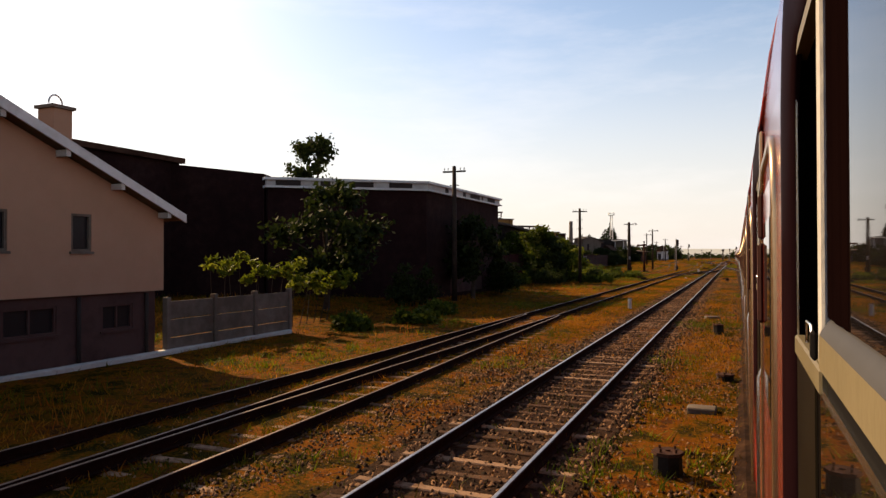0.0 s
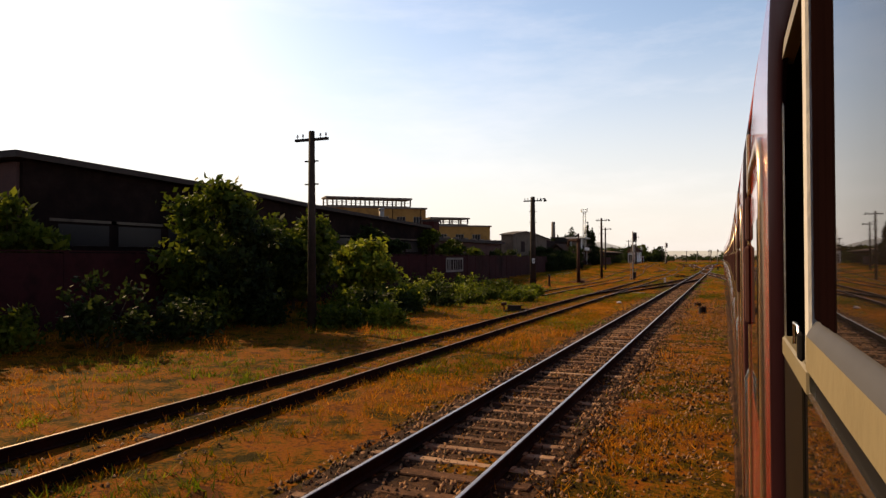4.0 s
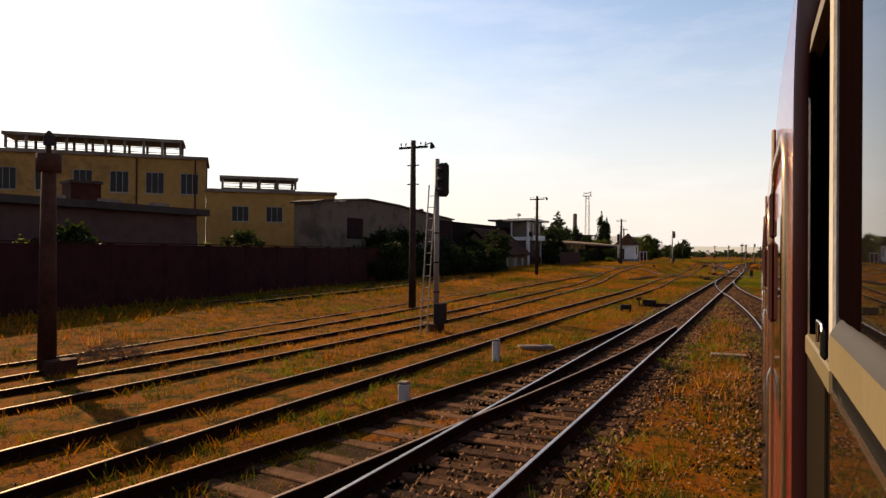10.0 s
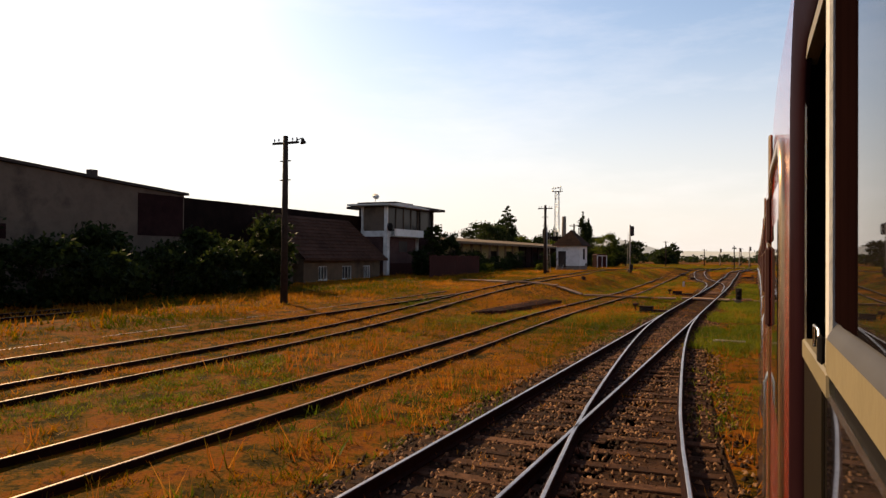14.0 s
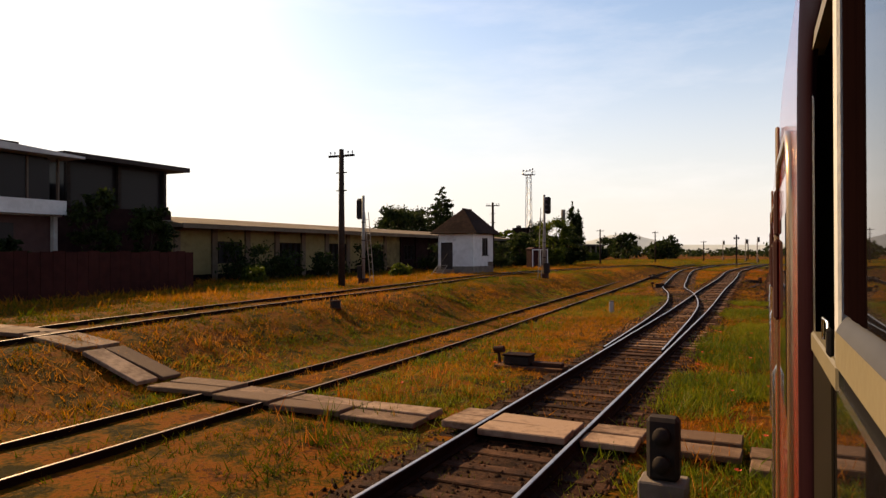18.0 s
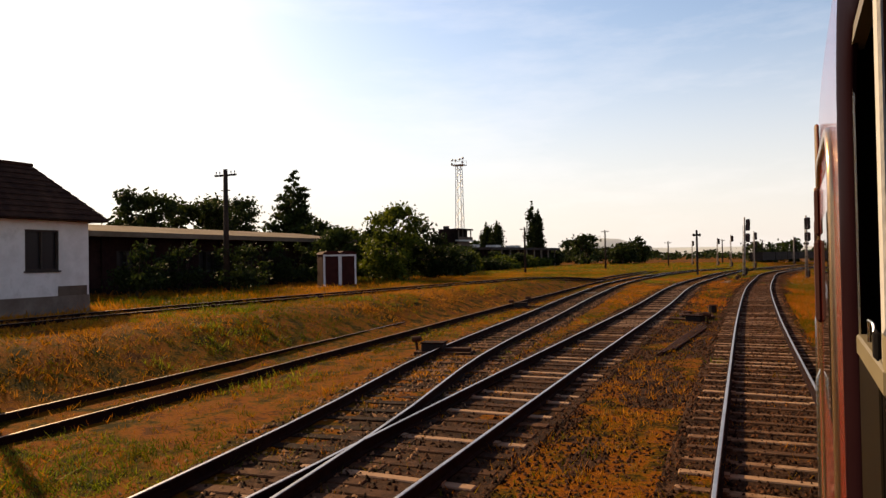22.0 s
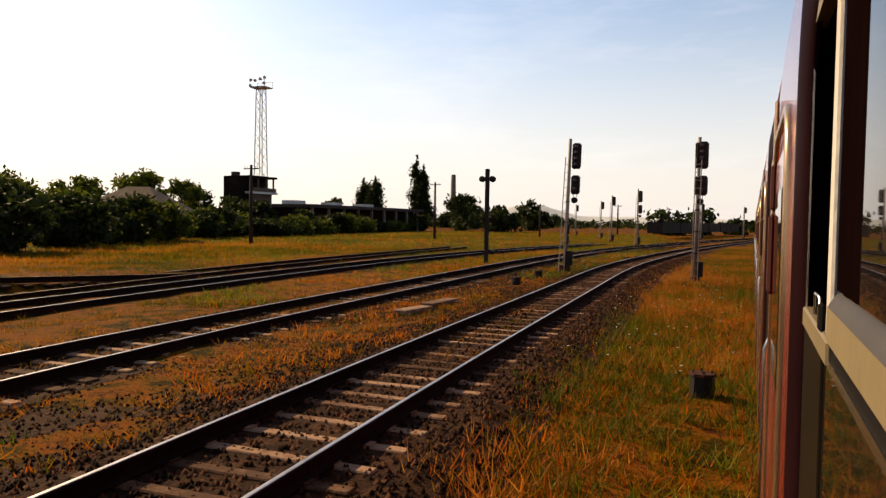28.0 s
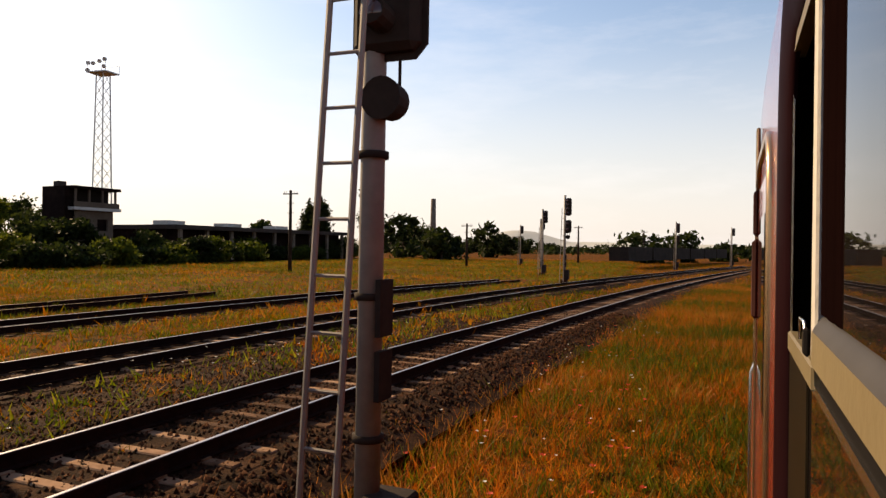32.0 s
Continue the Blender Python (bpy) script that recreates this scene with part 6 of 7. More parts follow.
for bx, by in [(-1.76, 230.0), (-1.13, 229.06), (-1.78, 228.87), (-1.72, 228.19), (-0.79, 228.37), (-0.73, 227.81)]:
    iron_stub(bx, by, 0.2, 0.42, 4 if by > 228.3 and bx > -1.75 else 8)
for bx, by, bh in [(-5.1, 11.6, 0.65), (-5.85, 100.9, 0.6), (-6.4, 192.7, 0.6), (-5.4, 95.2, 0.55)]:
    marker_post(bx, by, bh)
marker_post(-14.9, 84.5, 1.2, "wood_pole")
for sx, sy, sl, tu in [(-5.7, 74.6, 0.9, 20), (-5.6, 103.4, 1.0, 30), (-0.6, 104.5, 0.9, 5), (-0.7, 148.2, 1.0, 0), (-9.2, 236.0, 1.0, 40), (-8.6, 229.5, 0.9, 60), (-9.3, 244.5, 1.1, 10), (-1.0, 262.5, 1.5, 80), (-1.1, 260.7, 1.2, 75), (-0.9, 7.5, 0.6, 20), (-0.5, -12.5, 0.5, 0)]:
    slab(sx, sy, sl, 0.4, tu, "plank" if sy > 250 else "concrete")
dw = thing("dwarf_signal", "black dwarf shunting signal with two lamps", "railway signal", -0.97, 169.3, gz(-0.97, 169.3))
boxp("foot", (-0.25, 0.25, -0.2, 0.2, 0, 0.3), M["concrete"], dw, bevel=0.02)
boxp("case", (-0.17, 0.17, -0.12, 0.12, 0.3, 0.98), M["steel_dark"], dw, bevel=0.04)
for zz in (0.5, 0.8):
    rodp("hood", (0, -0.12, zz), (0, -0.24, zz), 0.09, M["steel_dark"], dw, n=12)
spare = thing("spare_rails", "pile of rusty spare rails lying in the grass", "rails", -11.4, 158.5, gz(-11.4, 158.5), 0)
for k in range(5):
    sweep("rail", [(0, -6, 0.16), (0.15 * k, 7, 0.16)], -5.5 + 0.3 * k, 6 - 0.2 * k, 4, [(a + (k - 2) * 0.2, b) for a, b in RAIL], M["rust"], spare)

rods = thing("loose_rails", "rusty point rods lying in the grass", "rods", -0.95, 220.5, gz(-1, 220.5), 0)
for k in range(4):
    a = 0.1 * k
    rodp("point_rod", (-0.5 + a, -3.8 + 0.4 * k, 0.06), (0.1 + a * 0.7, 6.0 - 0.7 * k, 0.06), 0.035, M["rust"], rods, n=8)
heap = thing("dry_brush_heap", "low heap of dry brown brush", "brush heap", -14.4, 96.6, gz(-14.4, 96.6))
rb = np.random.default_rng(77)
bm = bmesh.new()
for k in range(260):
    a, q = rb.uniform(0, 6.28), 0.9 * math.sqrt(rb.random())
    z0 = 0.55 * (1 - q) * rb.random()
    d = rb.normal(0, 0.28, 3)
    rod(bm, (q * math.cos(a), q * math.sin(a), z0), (q * math.cos(a) + d[0], q * math.sin(a) + d[1], z0 + abs(d[2]) * 0.5 + 0.03), 0.008, 0.004, 3)
part("brush", bm, M["plank"], heap)
litter = thing("paper_scrap", "crumpled white paper scrap on the ballast", "litter", -5.55, 63.2, gz(-5.55, 63.2))
bm = bmesh.new()
bmesh.ops.create_icosphere(bm, subdivisions=2, radius=0.16)
for v in bm.verts:
    v.co *= rb.uniform(0.6, 1.2)
    v.co.z = max(0, v.co.z * 0.5 + 0.05)
part("sheet", bm, M["white"], litter)

# plank crossing
cr = thing("plank_crossing", "weathered plank foot crossing over the tracks", "crossing", kind="structure")
rr = np.random.default_rng(11)
spans = [(-20.2, 1.8), (-18.4, 1.9), (-16.5, 1.6), (-14.8, 1.9), (-12.8, 1.8), (-10.9, 1.7), (-9.2, 1.4), (-7.7, 1.5), (-6.2, 1.4), (-4.45, 0.62), (-3.78, 1.36), (-2.28, 0.8), (-1.4, 1.2), (-0.15, 1.0)]
for px, L in spans:
    yb = 170.75 + 0.03 * (-3 - px) * (px > -12) + 0.27 * (px <= -12) + rr.uniform(-0.12, 0.12)
    za, zb = gz(px, 171.3) + 0.13, gz(px + L, 171.3) + 0.13
    if px > -12:
        za = zb = -0.035 if -5 < px < -1.3 else max(za, -0.1)
    for q in range(2):
        pl = boxp("plank", (0, L - 0.05, q * 0.55, q * 0.55 + 0.5, -0.09, rr.uniform(-0.005, 0.02)), M["plank"], cr, bevel=0.015)
        pl.matrix_basis = pose(px, yb, za, rr.uniform(-1, 1), math.degrees(math.atan2(za - zb, L)) + rr.uniform(-0.8, 0.8), rr.uniform(-2, 2))

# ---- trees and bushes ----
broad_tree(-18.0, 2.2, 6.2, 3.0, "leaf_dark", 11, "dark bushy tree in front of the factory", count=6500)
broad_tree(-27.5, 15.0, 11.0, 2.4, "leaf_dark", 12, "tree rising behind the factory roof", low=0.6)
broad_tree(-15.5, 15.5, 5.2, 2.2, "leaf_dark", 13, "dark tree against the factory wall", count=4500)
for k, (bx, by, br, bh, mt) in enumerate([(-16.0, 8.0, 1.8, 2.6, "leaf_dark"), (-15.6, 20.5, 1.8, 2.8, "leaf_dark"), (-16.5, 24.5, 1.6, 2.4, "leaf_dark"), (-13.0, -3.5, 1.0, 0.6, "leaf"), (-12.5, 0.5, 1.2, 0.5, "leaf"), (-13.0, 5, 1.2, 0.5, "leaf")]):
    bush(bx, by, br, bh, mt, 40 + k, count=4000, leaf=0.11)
rb = np.random.default_rng(20)
vine = thing("grape_vine", "sunlit grape vine trailing over the fence", "vine", -15.7, -5.0, gz(-15.7, -5.0))
bm, cs, rs = bmesh.new(), [], []
for k in range(15):
    y0 = -3.2 + 7.6 * k / 14
    top = 2.75 - 1.0 * k / 14 + rb.uniform(-0.25, 0.25)
    rod(bm, (-0.2, y0 * 0.9, 0), (rb.uniform(-0.3, 0.2), y0, top), 0.02, 0.008, 5)
    for q in range(3):
        cs.append((rb.uniform(-0.4, 0.5), y0 + rb.uniform(-0.4, 0.4), top + rb.uniform(-0.45, 0.2)))
        rs.append(rb.uniform(0.14, 0.4))
part("stem", bm, M["bark"], vine)
leaf_cloud("foliage", cs, rs, 2600, 0.11, M["leaf_bright"], vine, 20, "yellow-green backlit leaves", flat=0.7)
for k, (bx, by, hh, r_) in enumerate([(-17.6, 43.5, 4.6, 2.0), (-22.5, 50.5, 5.0, 2.0), (-22.0, 65.0, 4.8, 1.6), (-23, 78, 4.8, 1.6), (-22.8, 87.5, 4.2, 1.4), (-21.8, 80.6, 4.0, 1.2)]):
    broad_tree(bx + yard_x(by) + 20.2 - 1.1 * (by > 47), by, hh, r_, "leaf" if k % 2 else "leaf_dark", 60 + k, "self-sown young tree at the wall", count=6500, trunk=0.08, low=0.15, leaf=0.15)
for k, (bx, by, hh, r_) in enumerate([(-18.8, 46.5, 3.8, 2.0), (-21.7, 58.0, 4.0, 1.5), (-21.9, 69.0, 3.9, 1.4), (-22.0, 83.0, 3.7, 1.5), (-22.2, 92.5, 3.5, 1.4), (-22.3, 104.0, 3.4, 1.6), (-22.6, 117.0, 3.6, 1.8)]):
    broad_tree(bx + yard_x(by) + 20.2 - 1.0 * (by > 47), by, hh, r_, ("leaf_dark", "leaf", "leaf_dark")[k % 3], 500 + k, "leafy shrub tree spilling over the yard wall", count=6000, trunk=0.07, low=0.12, leaf=0.14)
rb = np.random.default_rng(21)
for k in range(18):
    by = 45 + k * 1.5 + rb.uniform(-0.6, 0.6)
    bx = -16.0 + rb.uniform(-2.2, 2.2) + (1.2 if by < 58 else 0)
    bush(bx, by, rb.uniform(1.1, 1.8), rb.uniform(0.8, 1.7), ("leaf", "leaf_bright", "leaf_dark")[k % 3], 100 + k, "bramble thicket beside the siding", count=1700, leaf=0.1)
rb = np.random.default_rng(22)
for k in range(7):
    bush(-17.4 + rb.uniform(-1.6, 1.6), 34.5 + k * 1.9, rb.uniform(1.2, 1.8), rb.uniform(1.3, 2.3), "leaf_dark" if k % 4 else "leaf", 640 + k, "dark weedy bush along the yard wall", count=1900, leaf=0.1)
rb = np.random.default_rng(23)
for k in range(22):
    by = 59 + k * 0.62 + rb.uniform(-0.4, 0.4)
    bx = -11.6 - rb.uniform(0, 5.2)
    bush(bx, by, rb.uniform(0.9, 1.4), rb.uniform(0.5, 1.1), ("leaf", "leaf_bright", "leaf")[k % 3], 560 + k, "low bramble and nettle thicket by the siding", count=1900, leaf=0.08)
for k, (bx, by, hh, r_, mt) in enumerate([(-22.2, 28.2, 6.8, 2.5, "leaf"), (-22.0, 33.0, 6.2, 2.4, "leaf_bright"), (-22.4, 37.5, 4.4, 1.9, "leaf"), (-19.0, 43.5, 5.4, 2.6, "leaf"), (-18.4, 48.5, 4.6, 2.4, "leaf"), (-17.6, 53.5, 3.4, 2.0, "leaf_bright")]):
    broad_tree(bx, by, hh, r_, mt, 590 + k, "self-sown ailanthus in full leaf at the wall", count=6500, trunk=0.08, low=0.2, leaf=0.17)
for k, (bx, by, hh, r_) in enumerate([(-72, 341, 8.0, 3.6), (-77, 347, 8.6, 4.2), (-54.5, 333, 5.2, 3.2), (-51, 340, 4.0, 2.8), (-56, 329.5, 5.6, 3.2), (-53, 326, 4.6, 3.0), (-47, 345, 3.2, 2.6)]):
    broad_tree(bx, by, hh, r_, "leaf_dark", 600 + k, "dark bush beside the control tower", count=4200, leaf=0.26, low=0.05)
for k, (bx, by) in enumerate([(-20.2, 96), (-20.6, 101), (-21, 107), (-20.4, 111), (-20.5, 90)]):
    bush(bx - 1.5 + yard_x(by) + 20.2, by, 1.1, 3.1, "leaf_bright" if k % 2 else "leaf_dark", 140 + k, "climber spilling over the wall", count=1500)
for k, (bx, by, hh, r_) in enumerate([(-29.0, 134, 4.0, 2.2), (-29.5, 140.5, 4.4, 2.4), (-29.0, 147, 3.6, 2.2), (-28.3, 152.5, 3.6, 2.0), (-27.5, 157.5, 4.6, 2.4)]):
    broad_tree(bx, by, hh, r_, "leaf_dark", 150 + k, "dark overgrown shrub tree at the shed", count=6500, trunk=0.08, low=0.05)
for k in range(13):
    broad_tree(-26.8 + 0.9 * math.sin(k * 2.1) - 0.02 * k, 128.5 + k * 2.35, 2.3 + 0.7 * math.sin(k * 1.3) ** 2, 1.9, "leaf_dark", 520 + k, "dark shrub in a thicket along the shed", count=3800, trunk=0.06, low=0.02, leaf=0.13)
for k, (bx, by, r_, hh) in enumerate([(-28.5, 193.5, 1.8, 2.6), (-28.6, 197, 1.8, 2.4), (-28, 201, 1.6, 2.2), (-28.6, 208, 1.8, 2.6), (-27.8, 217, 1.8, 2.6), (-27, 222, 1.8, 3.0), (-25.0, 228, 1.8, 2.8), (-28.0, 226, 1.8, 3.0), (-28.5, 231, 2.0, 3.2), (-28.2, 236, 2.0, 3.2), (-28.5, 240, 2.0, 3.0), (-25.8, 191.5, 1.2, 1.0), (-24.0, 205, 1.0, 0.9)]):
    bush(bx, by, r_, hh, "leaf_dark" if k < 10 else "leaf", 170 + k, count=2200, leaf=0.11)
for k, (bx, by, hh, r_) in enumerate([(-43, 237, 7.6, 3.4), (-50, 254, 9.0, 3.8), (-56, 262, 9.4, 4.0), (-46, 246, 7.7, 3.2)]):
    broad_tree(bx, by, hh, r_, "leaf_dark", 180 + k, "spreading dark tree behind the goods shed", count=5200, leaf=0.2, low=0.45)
conifer(-50.6, 266.9, 13.9, 5.2, 190)
for k, (bx, by, hh, r_) in enumerate([(-24.2, 243.6, 6.2, 3.0), (-27.0, 247.5, 5.4, 3.0), (-24.0, 250.0, 4.8, 3.0), (-27.5, 240.5, 4.2, 2.2)]):
    broad_tree(bx, by, hh, r_, "leaf" if k == 0 else "leaf_dark", 200 + k, "dense green tree at the edge of the yard", count=7500, low=0.05, leaf=0.15)
rb = np.random.default_rng(31)
for k in range(52):
    by = 256 + k * 2.9 + rb.uniform(-1.5, 1.5)
    bx = -34 - 0.1 * (by - 256) + rb.uniform(-7, 4)
    tall = 1.0 if by < 270 else 0.62 if by < 300 else 0.48
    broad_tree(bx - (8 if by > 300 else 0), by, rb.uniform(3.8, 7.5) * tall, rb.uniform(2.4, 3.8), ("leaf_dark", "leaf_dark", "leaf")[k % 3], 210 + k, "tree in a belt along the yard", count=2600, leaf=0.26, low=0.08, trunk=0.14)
for k, (bx, by, hh, r_) in enumerate([(-66, 322, 8.6, 4.2), (-70, 326, 9.2, 4.6), (-74, 318, 8.0, 4.5), (-67, 332, 8.2, 3.8), (-80, 325, 8.5, 4.5), (-64, 300, 6.5, 3.5), (-70, 305, 7.5, 4)]):
    broad_tree(bx, by, hh, r_, "leaf", 540 + k, "full green tree behind the tiled house", count=4500, leaf=0.3, low=0.1)
poplar(-83.3, 476, 26.5, 3.2, 300)
poplar(-80.0, 474, 23.0, 2.6, 301)
poplar(-97, 470, 18.6, 3.4, 302)
poplar(-102.5, 472, 18.0, 3.4, 303)
for k in range(46):
    by = 400 + k * 11 + rb.uniform(-6, 6)
    bx = -62 - 0.16 * (by - 400) + rb.uniform(-30, 18) + (46 if k % 4 == 0 else 0)
    broad_tree(bx, by, rb.uniform(5, 10), rb.uniform(4, 7), "leaf_dark", 320 + k, "distant tree in a line beyond the yard", count=1300, leaf=0.6, low=0.05, trunk=0.25)
for k in range(30):
    bx, by = 30 + k * 9 + rb.uniform(-3, 3), 430 + k * 12 + rb.uniform(-15, 15)
    broad_tree(bx - 26 if k < 3 else bx, by, rb.uniform(4, 7), rb.uniform(4, 7), "leaf_dark", 380 + k, "distant tree on the far side of the yard", count=900, leaf=0.7, low=0.05, trunk=0.25)
for k in range(22):
    by = 170 + 8.5 * k + rb.uniform(-2, 2)
    broad_tree(24 + 0.09 * max(0, by - 200) + rb.uniform(-2, 6), by - 160, rb.uniform(3.5, 6), rb.uniform(2.4, 3.6), "leaf_dark", 420 + k, "tree beyond the far side of the train", count=900, leaf=0.4, low=0.1)

# low woods on the horizon
rb = np.random.default_rng(41)
wc, wr = [], []
for k in range(420):
    by = 520 + 420 * rb.random()
    bx = rb.uniform(-0.42, 0.5) * by
    hh = rb.uniform(2.0, 4.2) * by / 600
    wc += [(bx, by, hh * 0.45), (bx + rb.uniform(-5, 5), by, hh)]
    wr += [rb.uniform(5, 9), rb.uniform(2.5, 5)]
tagged(leaf_cloud("far_woods", wc, wr, 24000, 1.1, M["leaf_dark"], None, 42, flat=0.35), "dark line of woods on the horizon", "woods", kind="stuff")

# far hills, their haze put into the colour
for nm, cx, cy, rx, ry, hh in (("hill", -400, 2350, 300, 200, 52), ("hill", 300, 2700, 1500, 300, 36), ("hill", -1500, 2600, 1000, 300, 44)):
    bm = bmesh.new()
    r_ = np.random.default_rng(int(abs(cx)))
    rows = []
    for j in range(9):
        rows.append([])
        for i in range(41):
            u, v = i / 20 - 1, j / 4 - 1
            zz = hh * max(0, 1 - u * u) ** 1.2 * max(0, 1 - v * v) * (1 + 0.25 * math.sin(5 * u + cx) + r_.uniform(-0.04, 0.04)) - 4
            rows[-1].append(bm.verts.new((cx + rx * u, cy + ry * v, zz)))
    for j in range(8):
        for i in range(40):
            bm.faces.new((rows[j][i], rows[j][i + 1], rows[j + 1][i + 1], rows[j + 1][i]))
    tagged(part("hill", bm, M["hill"], None, smooth=True), "low blue-grey hill in the summer haze", "hill", kind="structure")
fw = building("far_wagons", "string of dark goods wagons standing far down the yard", "goods wagon", 2, 372, -0.1, -14)
for k in range(6):
    boxp("wagon_body", (-1.4, 1.4, k * 13.0, k * 13.0 + 12.2, 1.0, 3.0), M["steel_dark"], fw)


# ---- loose cover: grass, weeds, stones ----
TRACK_X = []
for pts in TRACKS:
    yy = np.arange(pts[0][1], pts[-1][1] + 0.1, 1.0)
    TRACK_X.append((yy, np.array([curve_at(pts, v)[0] for v in yy]), np.array([curve_at(pts, v)[1] for v in yy])))


SIX_Y = np.arange(196, 302, 2.0)
SIX_M = [curve_at(MAIN, v)[0] for v in SIX_Y]
SIX_N = [curve_at(NEAR, v)[0] for v in SIX_Y]


def track_gap(x, y, only=None):
    g = np.full(len(x), 9.0)
    for k, (yy, xx, _) in enumerate(TRACK_X):
        if only and k not in only:
            continue
        d = np.abs(np.interp(y, yy, xx) - x)
        d[(y < yy[0]) | (y > yy[-1])] = 9.0
        g = np.minimum(g, d)
    return g


def fbm(x, y, s):
    out = np.zeros(len(x))
    for k, a in ((1, 1.0), (2.3, 0.6), (5.1, 0.35)):
        out += a * np.sin(x / s * k + 1.7 * np.sin(y / s * k * 0.8 + k)) * np.cos(y / s * k * 0.9 + 1.3 * np.sin(x / s * k * 0.7 + 2 * k))
    return out / 1.4


def blades(name, label, material, n, xr, yr, hgt, width, keep, seed, per=7, spread=0.09, lean=0.5):
    r = np.random.default_rng(seed)
    x, y = r.uniform(*xr, n), r.uniform(*yr, n)
    m = keep(x, y, r)
    x, y = x[m], y[m]
    k = len(x)
    x = np.repeat(x, per) + r.normal(0, spread, k * per)
    y = np.repeat(y, per) + r.normal(0, spread, k * per)
    z = ground_z(x, y) - 0.02
    six = (np.interp(y, SIX_Y, SIX_M) < x) & (x < np.interp(y, SIX_Y, SIX_N)) & (y > 200) & (y < 298)
    z = np.where(six, np.maximum(z, np.interp(y, [q[1] for q in SIX], [q[2] for q in SIX]) - 0.225), z)
    h = np.repeat(hgt * (0.45 + 0.8 * r.random(k)), per) * r.uniform(0.5, 1.2, k * per)
    a = r.uniform(0, 6.283, k * per)
    w = width * r.uniform(0.6, 1.4, k * per)
    b0 = np.stack([x - np.cos(a) * w, y - np.sin(a) * w, z], 1)
    b1 = np.stack([x + np.cos(a) * w, y + np.sin(a) * w, z], 1)
    lx, ly = r.normal(0, lean, k * per) * h, r.normal(0, lean, k * per) * h
    tip = np.stack([x + lx, y + ly, z + h], 1)
    v = np.stack([b0, b1, tip], 1).reshape(-1, 3)
    me = bpy.data.meshes.new(name)
    nv = len(v)
    me.vertices.add(nv)
    me.vertices.foreach_set("co", v.ravel())
    me.loops.add(nv)
    me.loops.foreach_set("vertex_index", np.arange(nv, dtype=np.int32))
    me.polygons.add(nv // 3)
    me.polygons.foreach_set("loop_start", np.arange(0, nv, 3, dtype=np.int32))
    me.materials.append(material)
    me.update(calc_edges=True)
    return tagged(new(name, me), label, "grass", kind="stuff")


def keep_turf(x, y, r):
    g = track_gap(x, y, (0, 1, 2, 6, 9))
    g = np.where(np.abs(track_gap(x, y, (3, 4, 5, 7, 8)) - 0.75) < 0.09, 0.0, g)
    patch = fbm(x, y, 5.0) + 0.5 * fbm(x + 40, y, 1.6)
    p = np.where(g < 1.35, 0.10 + 0.25 * (patch > 0.5), np.where(g < 1.9, 0.45, 0.95))
    bare = (x > -1.9) & ((y < -14) | ((y > 34) & (y < 66))) | (x > -6) & (x < -4.3) & (y < -10)
    six = (np.interp(y, *TRACK_X[1][:2]) < x) & (x < np.interp(y, *TRACK_X[2][:2])) & (y > 196) & (y < 300)
    p = p * np.where(bare, 0.3, np.where(six, 0.5, 1.0))
    return r.random(len(x)) < p * np.clip(0.75 + 0.5 * patch, 0.15, 1)


def keep_tall(x, y, r):
    g = track_gap(x, y)
    patch = fbm(x + 9, y + 3, 3.2)
    return (g > 1.5) & (patch > 0.25) & (r.random(len(x)) < 0.8)


blades("yard_grass", "short dry yellow-green turf", M["grass_dry"], 60000, (-20, 1.0), (-26, 150), 0.14, 0.011, keep_turf, 1, per=8, lean=0.7)
blades("yard_grass", "short dry yellow-green turf", M["grass_dry"], 62000, (-24, 5.5), (150, 300), 0.14, 0.012, keep_turf, 2, per=8, lean=0.7)
blades("near_grass", "thick dry turf between the tracks", M["grass_dry"], 42000, (-7.2, 1.0), (-24, 215), 0.15, 0.009, keep_turf, 7, per=9, spread=0.07, lean=0.6)
blades("bank_grass", "dry turf on the bank", M["grass_dry"], 36000, (-30, -9), (140, 300), 0.15, 0.012, lambda x, y, r: track_gap(x, y) > 0.95, 8, per=8, spread=0.12, lean=0.8)
blades("far_grass", "dry turf further down the yard", M["grass_dry"], 18000, (-45, 30), (285, 420), 0.3, 0.035, keep_turf, 3, per=5, spread=0.2)
blades("far_grass", "dry turf along the wall", M["grass_dry"], 24000, (-34, -19), (-20, 300), 0.3, 0.03, keep_turf, 4, per=5, spread=0.2)
blades("tall_weeds", "tall dry weeds and seed heads", M["grass_tall"], 15000, (-20, 1.0), (-26, 200), 0.36, 0.012, keep_tall, 5, per=8, spread=0.12, lean=0.3)


def keep_verge(x, y, r):
    return (x - np.interp(y, *TRACK_X[2][:2]) > 1.38 + 0.2 * smooth01(240, 252, y) + (0.12 + 0.25 * smooth01(240, 252, y)) * fbm(x, y, 0.9)) & (np.interp(y, *TRACK_X[0][:2]) - x > 1.3) & (r.random(len(x)) < np.clip(0.6 + 0.4 * smooth01(262, 280, y) + 0.3 * fbm(x, y, 2.0), 0.2, 1))


blades("verge_grass", "thick red-gold turf beside the running line", M["grass_verge"], 30000, (2.0, 14.0), (244, 330), 0.2, 0.014, keep_verge, 9, per=9, lean=0.6)
blades("verge_grass", "thick yellow-green turf beside the running line", M["grass_dry"], 11000, (2.0, 10.0), (205, 246), 0.18, 0.013, keep_verge, 17, per=9, lean=0.65)
blades("verge_grass", "thick red-gold turf beside the running line", M["grass_verge"], 13000, (2.0, 10.0), (205, 246), 0.2, 0.014, keep_verge, 18, per=9, lean=0.65)
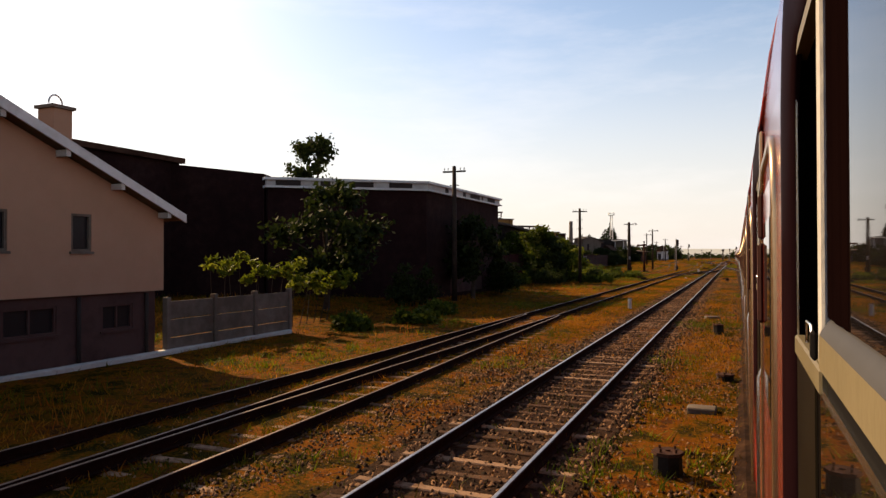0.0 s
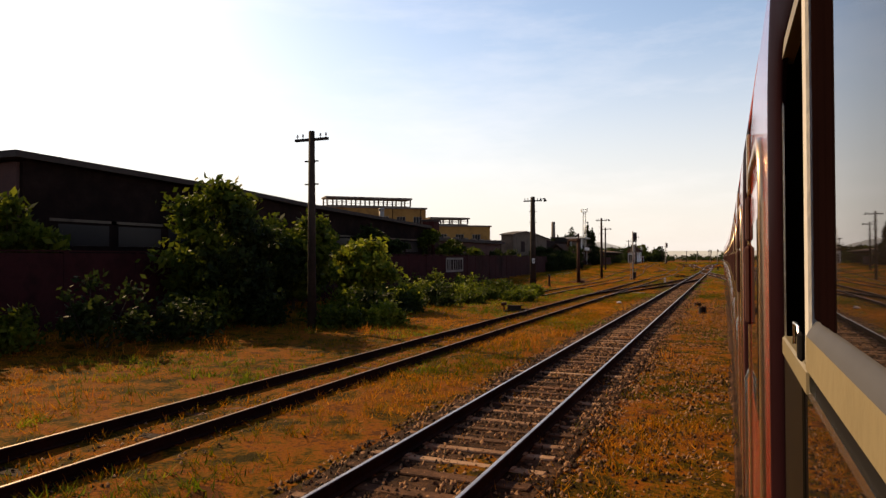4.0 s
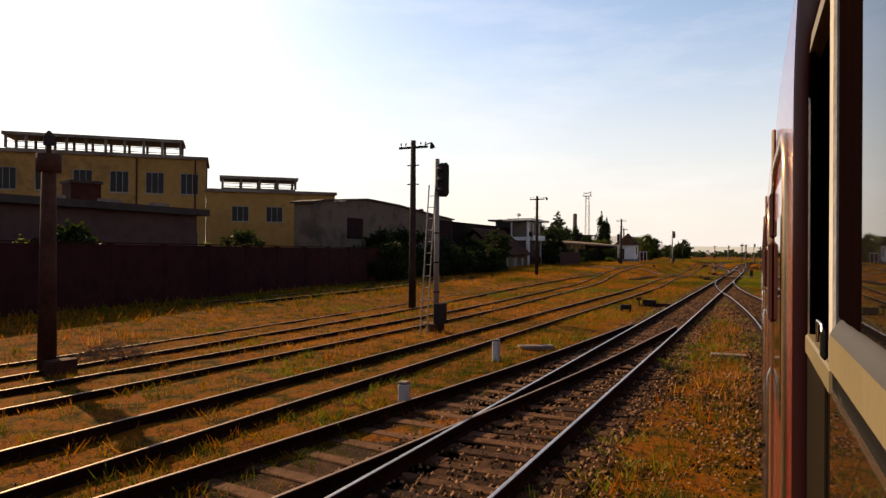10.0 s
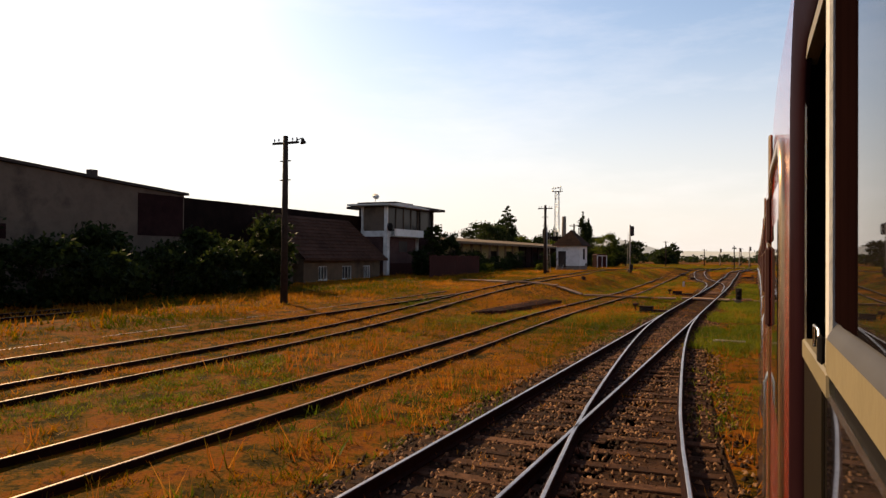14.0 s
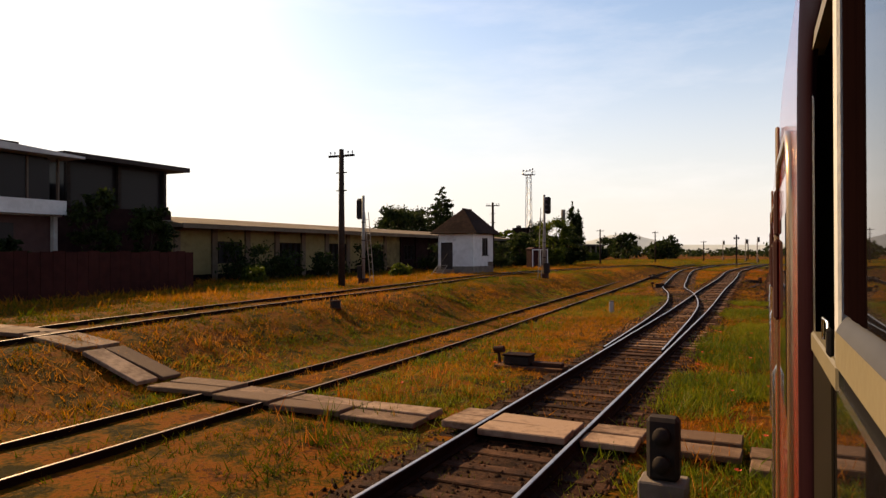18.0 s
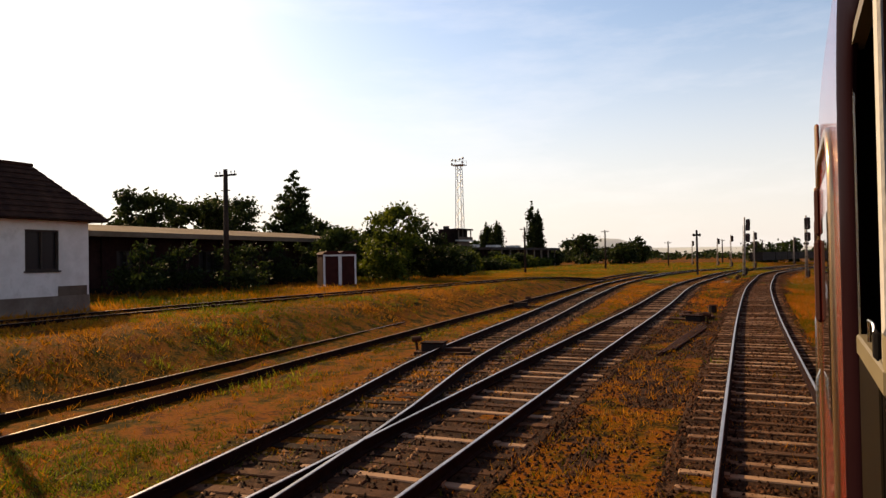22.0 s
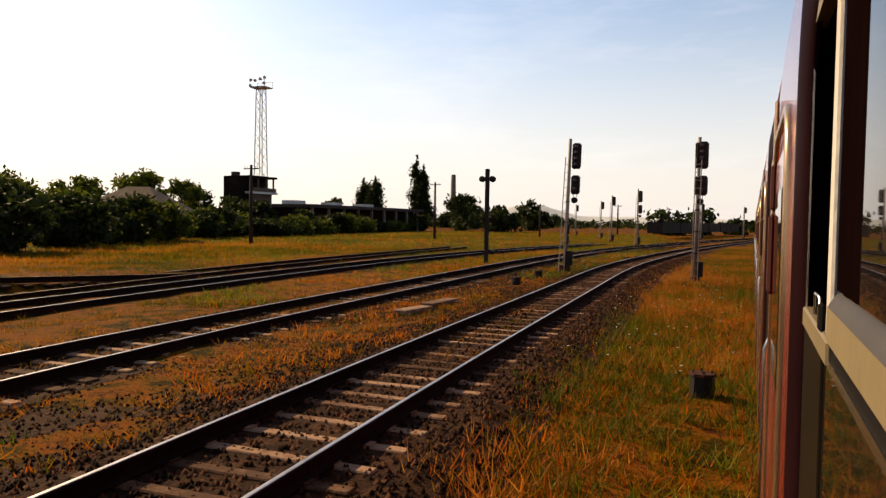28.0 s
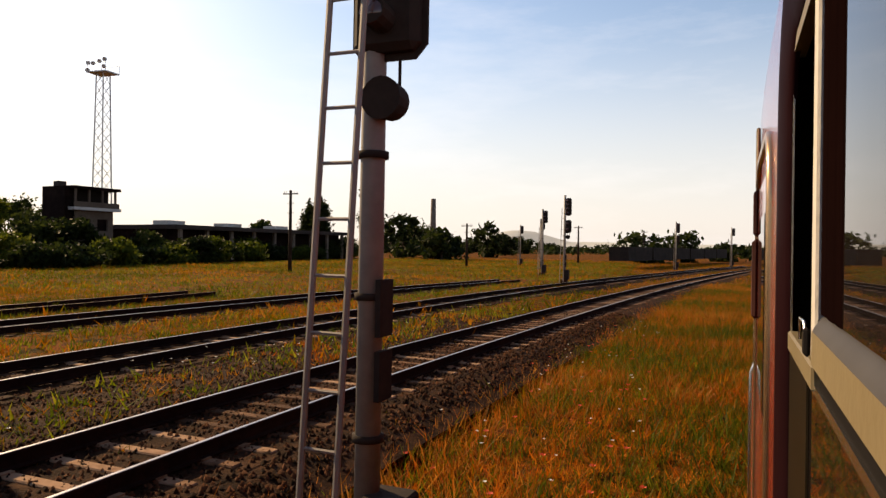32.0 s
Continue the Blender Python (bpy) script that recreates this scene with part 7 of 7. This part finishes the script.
blades("tall_weeds", "tall red-brown grass beside the running line", M["grass_tall"], 24000, (2.6, 14.0), (250, 330), 0.34, 0.011, keep_verge, 6, per=9, spread=0.1, lean=0.45)
blades("green_tufts", "fresh green tufts among the dry turf", M["grass_green"], 32000, (-18, 1.0), (-24, 235), 0.2, 0.014, lambda x, y, r: (fbm(x + 3, y + 17, 3.0) > 0.28) & (track_gap(x, y) > 0.9), 10, per=9, spread=0.08, lean=0.55)
blades("strip_grass", "weeds between the running lines", M["grass_verge"], 9000, (-8, 4), (226, 300), 0.17, 0.011, lambda x, y, r: (track_gap(x, y) > 1.45) & (fbm(x, y + 5, 2.2) > -0.1), 14, per=9, lean=0.6)
blades("verge_green", "green grass beside the running line", M["grass_green"], 20000, (2.4, 14.0), (215, 330), 0.24, 0.011, lambda x, y, r: keep_verge(x, y, r) & (fbm(x + 11, y, 2.6) > 0.05), 13, per=9, lean=0.55)
blades("far_green", "green meadow grass down the yard", M["grass_green"], 40000, (-48, 4), (272, 400), 0.22, 0.022, lambda x, y, r: (track_gap(x, y) > 1.3) & (r.random(len(x)) < 0.6 + 0.4 * fbm(x, y, 6.0)), 12, per=5, spread=0.2)
blades("green_verge", "lush green weeds beside the train", M["grass_green"], 11000, (-1.8, 0.9), (146, 202), 0.22, 0.012, lambda x, y, r: fbm(x + 3, y + 2, 2.4) > -0.35, 15, per=9, spread=0.1, lean=0.55)
blades("green_turf", "short green turf between the sidings", M["grass_green"], 22000, (-12, -4.4), (120, 205), 0.12, 0.011, lambda x, y, r: (track_gap(x, y) > 0.9) & (fbm(x + 8, y, 6.0) > -0.1), 16, per=8, spread=0.1, lean=0.7)
blades("green_tufts", "fresh green tufts among the dry turf", M["grass_green"], 12000, (-14, 8.0), (225, 320), 0.2, 0.014, lambda x, y, r: (fbm(x + 3, y + 17, 3.0) > 0.62) & (track_gap(x, y) > 1.4), 11, per=9, spread=0.08, lean=0.55)



def flowers(name, label, material, xr, yr, n, h, size, seed):
    """Small four-petalled flower heads over the turf."""
    r = np.random.default_rng(seed)
    v, f = [], []
    for k in range(n):
        x, y = r.uniform(*xr), r.uniform(*yr)
        if float(track_gap(np.array([x]), np.array([y]))[0]) < 1.5:
            continue
        z = gz(x, y) + h * r.uniform(0.6, 1.2)
        for q in range(4):
            a = q * 1.571 + r.uniform(0, 0.5)
            o = len(v)
            c, s_ = math.cos(a), math.sin(a)
            v += [(x, y, z), (x + size * (c - s_ * 0.6), y + size * (s_ + c * 0.6), z + size * 0.5), (x + size * (c + s_ * 0.6), y + size * (s_ - c * 0.6), z + size * 0.5)]
            f.append((o, o + 1, o + 2))
    return tagged(mesh_object(name, v, f, material), label, "flowers", kind="stuff")


flowers("wild_flowers", "small white wild flowers in the dry grass", M["flower"], (-1.0, 8.0), (256, 300), 420, 0.3, 0.022, 61)
flowers("poppies", "scattered red poppies in the grass", M["poppy"], (-7, 1.0), (160, 190), 60, 0.25, 0.04, 62)
flowers("poppies", "scattered red poppies in the grass", M["poppy"], (4.5, 8.0), (262, 300), 120, 0.3, 0.035, 63)


def stones(name, label, pts, y0, y1, half, n, seed, size=0.03, zoff=-0.21, edge=1.5, fall=0.36, material="stone"):
    r = np.random.default_rng(seed)
    y = r.uniform(y0, y1, n)
    s = r.uniform(-half, half, n)
    yy = np.arange(y0 - 1, y1 + 1, 1.0)
    x = np.interp(y, yy, [curve_at(pts, v)[0] for v in yy]) + s
    z = np.interp(y, yy, [curve_at(pts, v)[1] for v in yy]) + zoff - np.clip(np.abs(s) - edge, 0, 1) * fall
    z = np.maximum(z, ground_z(x, y) + 0.0)
    base = np.array([(1, 0, -0.4), (-1, 0, -0.4), (0, 1, -0.4), (0, -1, -0.4), (0.25, 0, 0.7), (-0.25, 0.1, 0.7)], float)
    tri = np.array([(0, 2, 4), (4, 2, 5), (2, 1, 5), (1, 3, 5), (5, 3, 4), (3, 0, 4)])
    sc = size * r.uniform(0.6, 1.5, (n, 1, 3))
    a = r.uniform(0, 6.283, n)
    v = base[None] * sc + r.normal(0, size * 0.2, (n, 6, 3))
    c, d = np.cos(a)[:, None], np.sin(a)[:, None]
    v = np.stack([v[..., 0] * c - v[..., 1] * d, v[..., 0] * d + v[..., 1] * c, v[..., 2]], -1) + np.stack([x, y, z + 0.01], 1)[:, None]
    f = (tri[None] + 6 * np.arange(n)[:, None, None]).reshape(-1)
    me = bpy.data.meshes.new(name)
    me.vertices.add(n * 6)
    me.vertices.foreach_set("co", v.ravel())
    me.loops.add(len(f))
    me.loops.foreach_set("vertex_index", f.astype(np.int32))
    me.polygons.add(len(f) // 3)
    me.polygons.foreach_set("loop_start", np.arange(0, len(f), 3, dtype=np.int32))
    me.materials.append(M[material])
    me.update(calc_edges=True)
    return tagged(new(name, me), label, "gravel", kind="stuff")


stones("ballast_stones", "coarse loose ballast stones", MAIN, -24, 150, 1.7, 44000, 51, 0.034)
stones("ballast_stones", "coarse loose ballast stones", MAIN, 150, 300, 1.7, 26000, 52, 0.032, -0.215, material="stone_dark")
stones("ballast_stones", "coarse loose ballast stones", NEAR, 192, 246, 1.5, 18000, 53, 0.031, -0.215, 1.4, 0.57, "stone_dark")
stones("ballast_stones", "coarse loose ballast stones", NEAR, 246, 300, 2.1, 26000, 60, 0.033, -0.214, 1.55, 0.3, "stone_dark")
stones("ballast_stones", "coarse loose ballast stones", CROSS_B, 95, 158, 1.7, 12000, 56, 0.034)
stones("ballast_stones", "coarse loose ballast stones", FAN, 184, 250, 1.5, 9000, 57, 0.036)
stones("yard_gravel", "gravel strewn between the tracks", [(-0.6, -60, -0.03), (-0.6, 60, -0.03), (-0.6, 130, -0.03)], -26, 125, 1.3, 30000, 54, 0.026)
stones("yard_gravel", "gravel strewn beside the siding", [(-5.2, -60, -0.03), (-5.2, 0, -0.03)], -26, -4, 1.0, 7000, 59, 0.026)
stones("yard_gravel", "gravel strewn between the running lines", SIX, 200, 298, 1.3, 26000, 58, 0.026, -0.212, material="stone_dark")
stones("yard_gravel", "gravel strewn over the siding", SIDE, -24, 90, 1.5, 5000, 55, 0.025)

# ---- sleepers, the nearest as pieces of their own ----
for t, pts, y0, y1, wood, spacing, near, sunk, woody, mixed in sleeper_jobs:
    n = int((y1 - y0) / spacing)
    picked, rest = 0, {}
    rr = np.random.default_rng(n)
    for k in range(n):
        y = y0 + (k + 0.5) * spacing
        x, z = curve_at(pts, y)
        xa, _ = curve_at(pts, y + 0.5)
        xb, _ = curve_at(pts, y - 0.5)
        timber = wood or (woody and woody[0] < y < woody[1]) or (y > 182 and rr.random() < mixed) or rr.random() < 0.25 * mixed
        me = SLEEPER_WOOD if timber else SLEEPER
        m = pose(x + rr.uniform(-0.05, 0.05), y + rr.uniform(-0.04, 0.04), z - 0.182 - sunk - rr.uniform(0, 0.016), rr.uniform(-0.6, 0.6), rr.uniform(-0.4, 0.4), -math.degrees(math.atan(xa - xb)) + rr.uniform(-1.8, 1.8))
        if near and near[0] <= y <= near[1] and picked < 300:
            ob = new("sleeper", me)
            ob.matrix_basis = m
            ob.parent = t
            picked += 1
        else:
            vv, ff = rest.setdefault(me.name, ([], []))
            o, R = len(vv), np.array(m)
            vv += (np.array([v.co[:] for v in me.vertices]) @ R[:3, :3].T + R[:3, 3]).tolist()
            ff += [tuple(i + o for i in p.vertices) for p in me.polygons]
    for key, (vv, ff) in rest.items():
        tagged(mesh_object("sleepers", vv, ff, bpy.data.meshes[key].materials[0], t, "row of further sleepers"), kind="stuff")
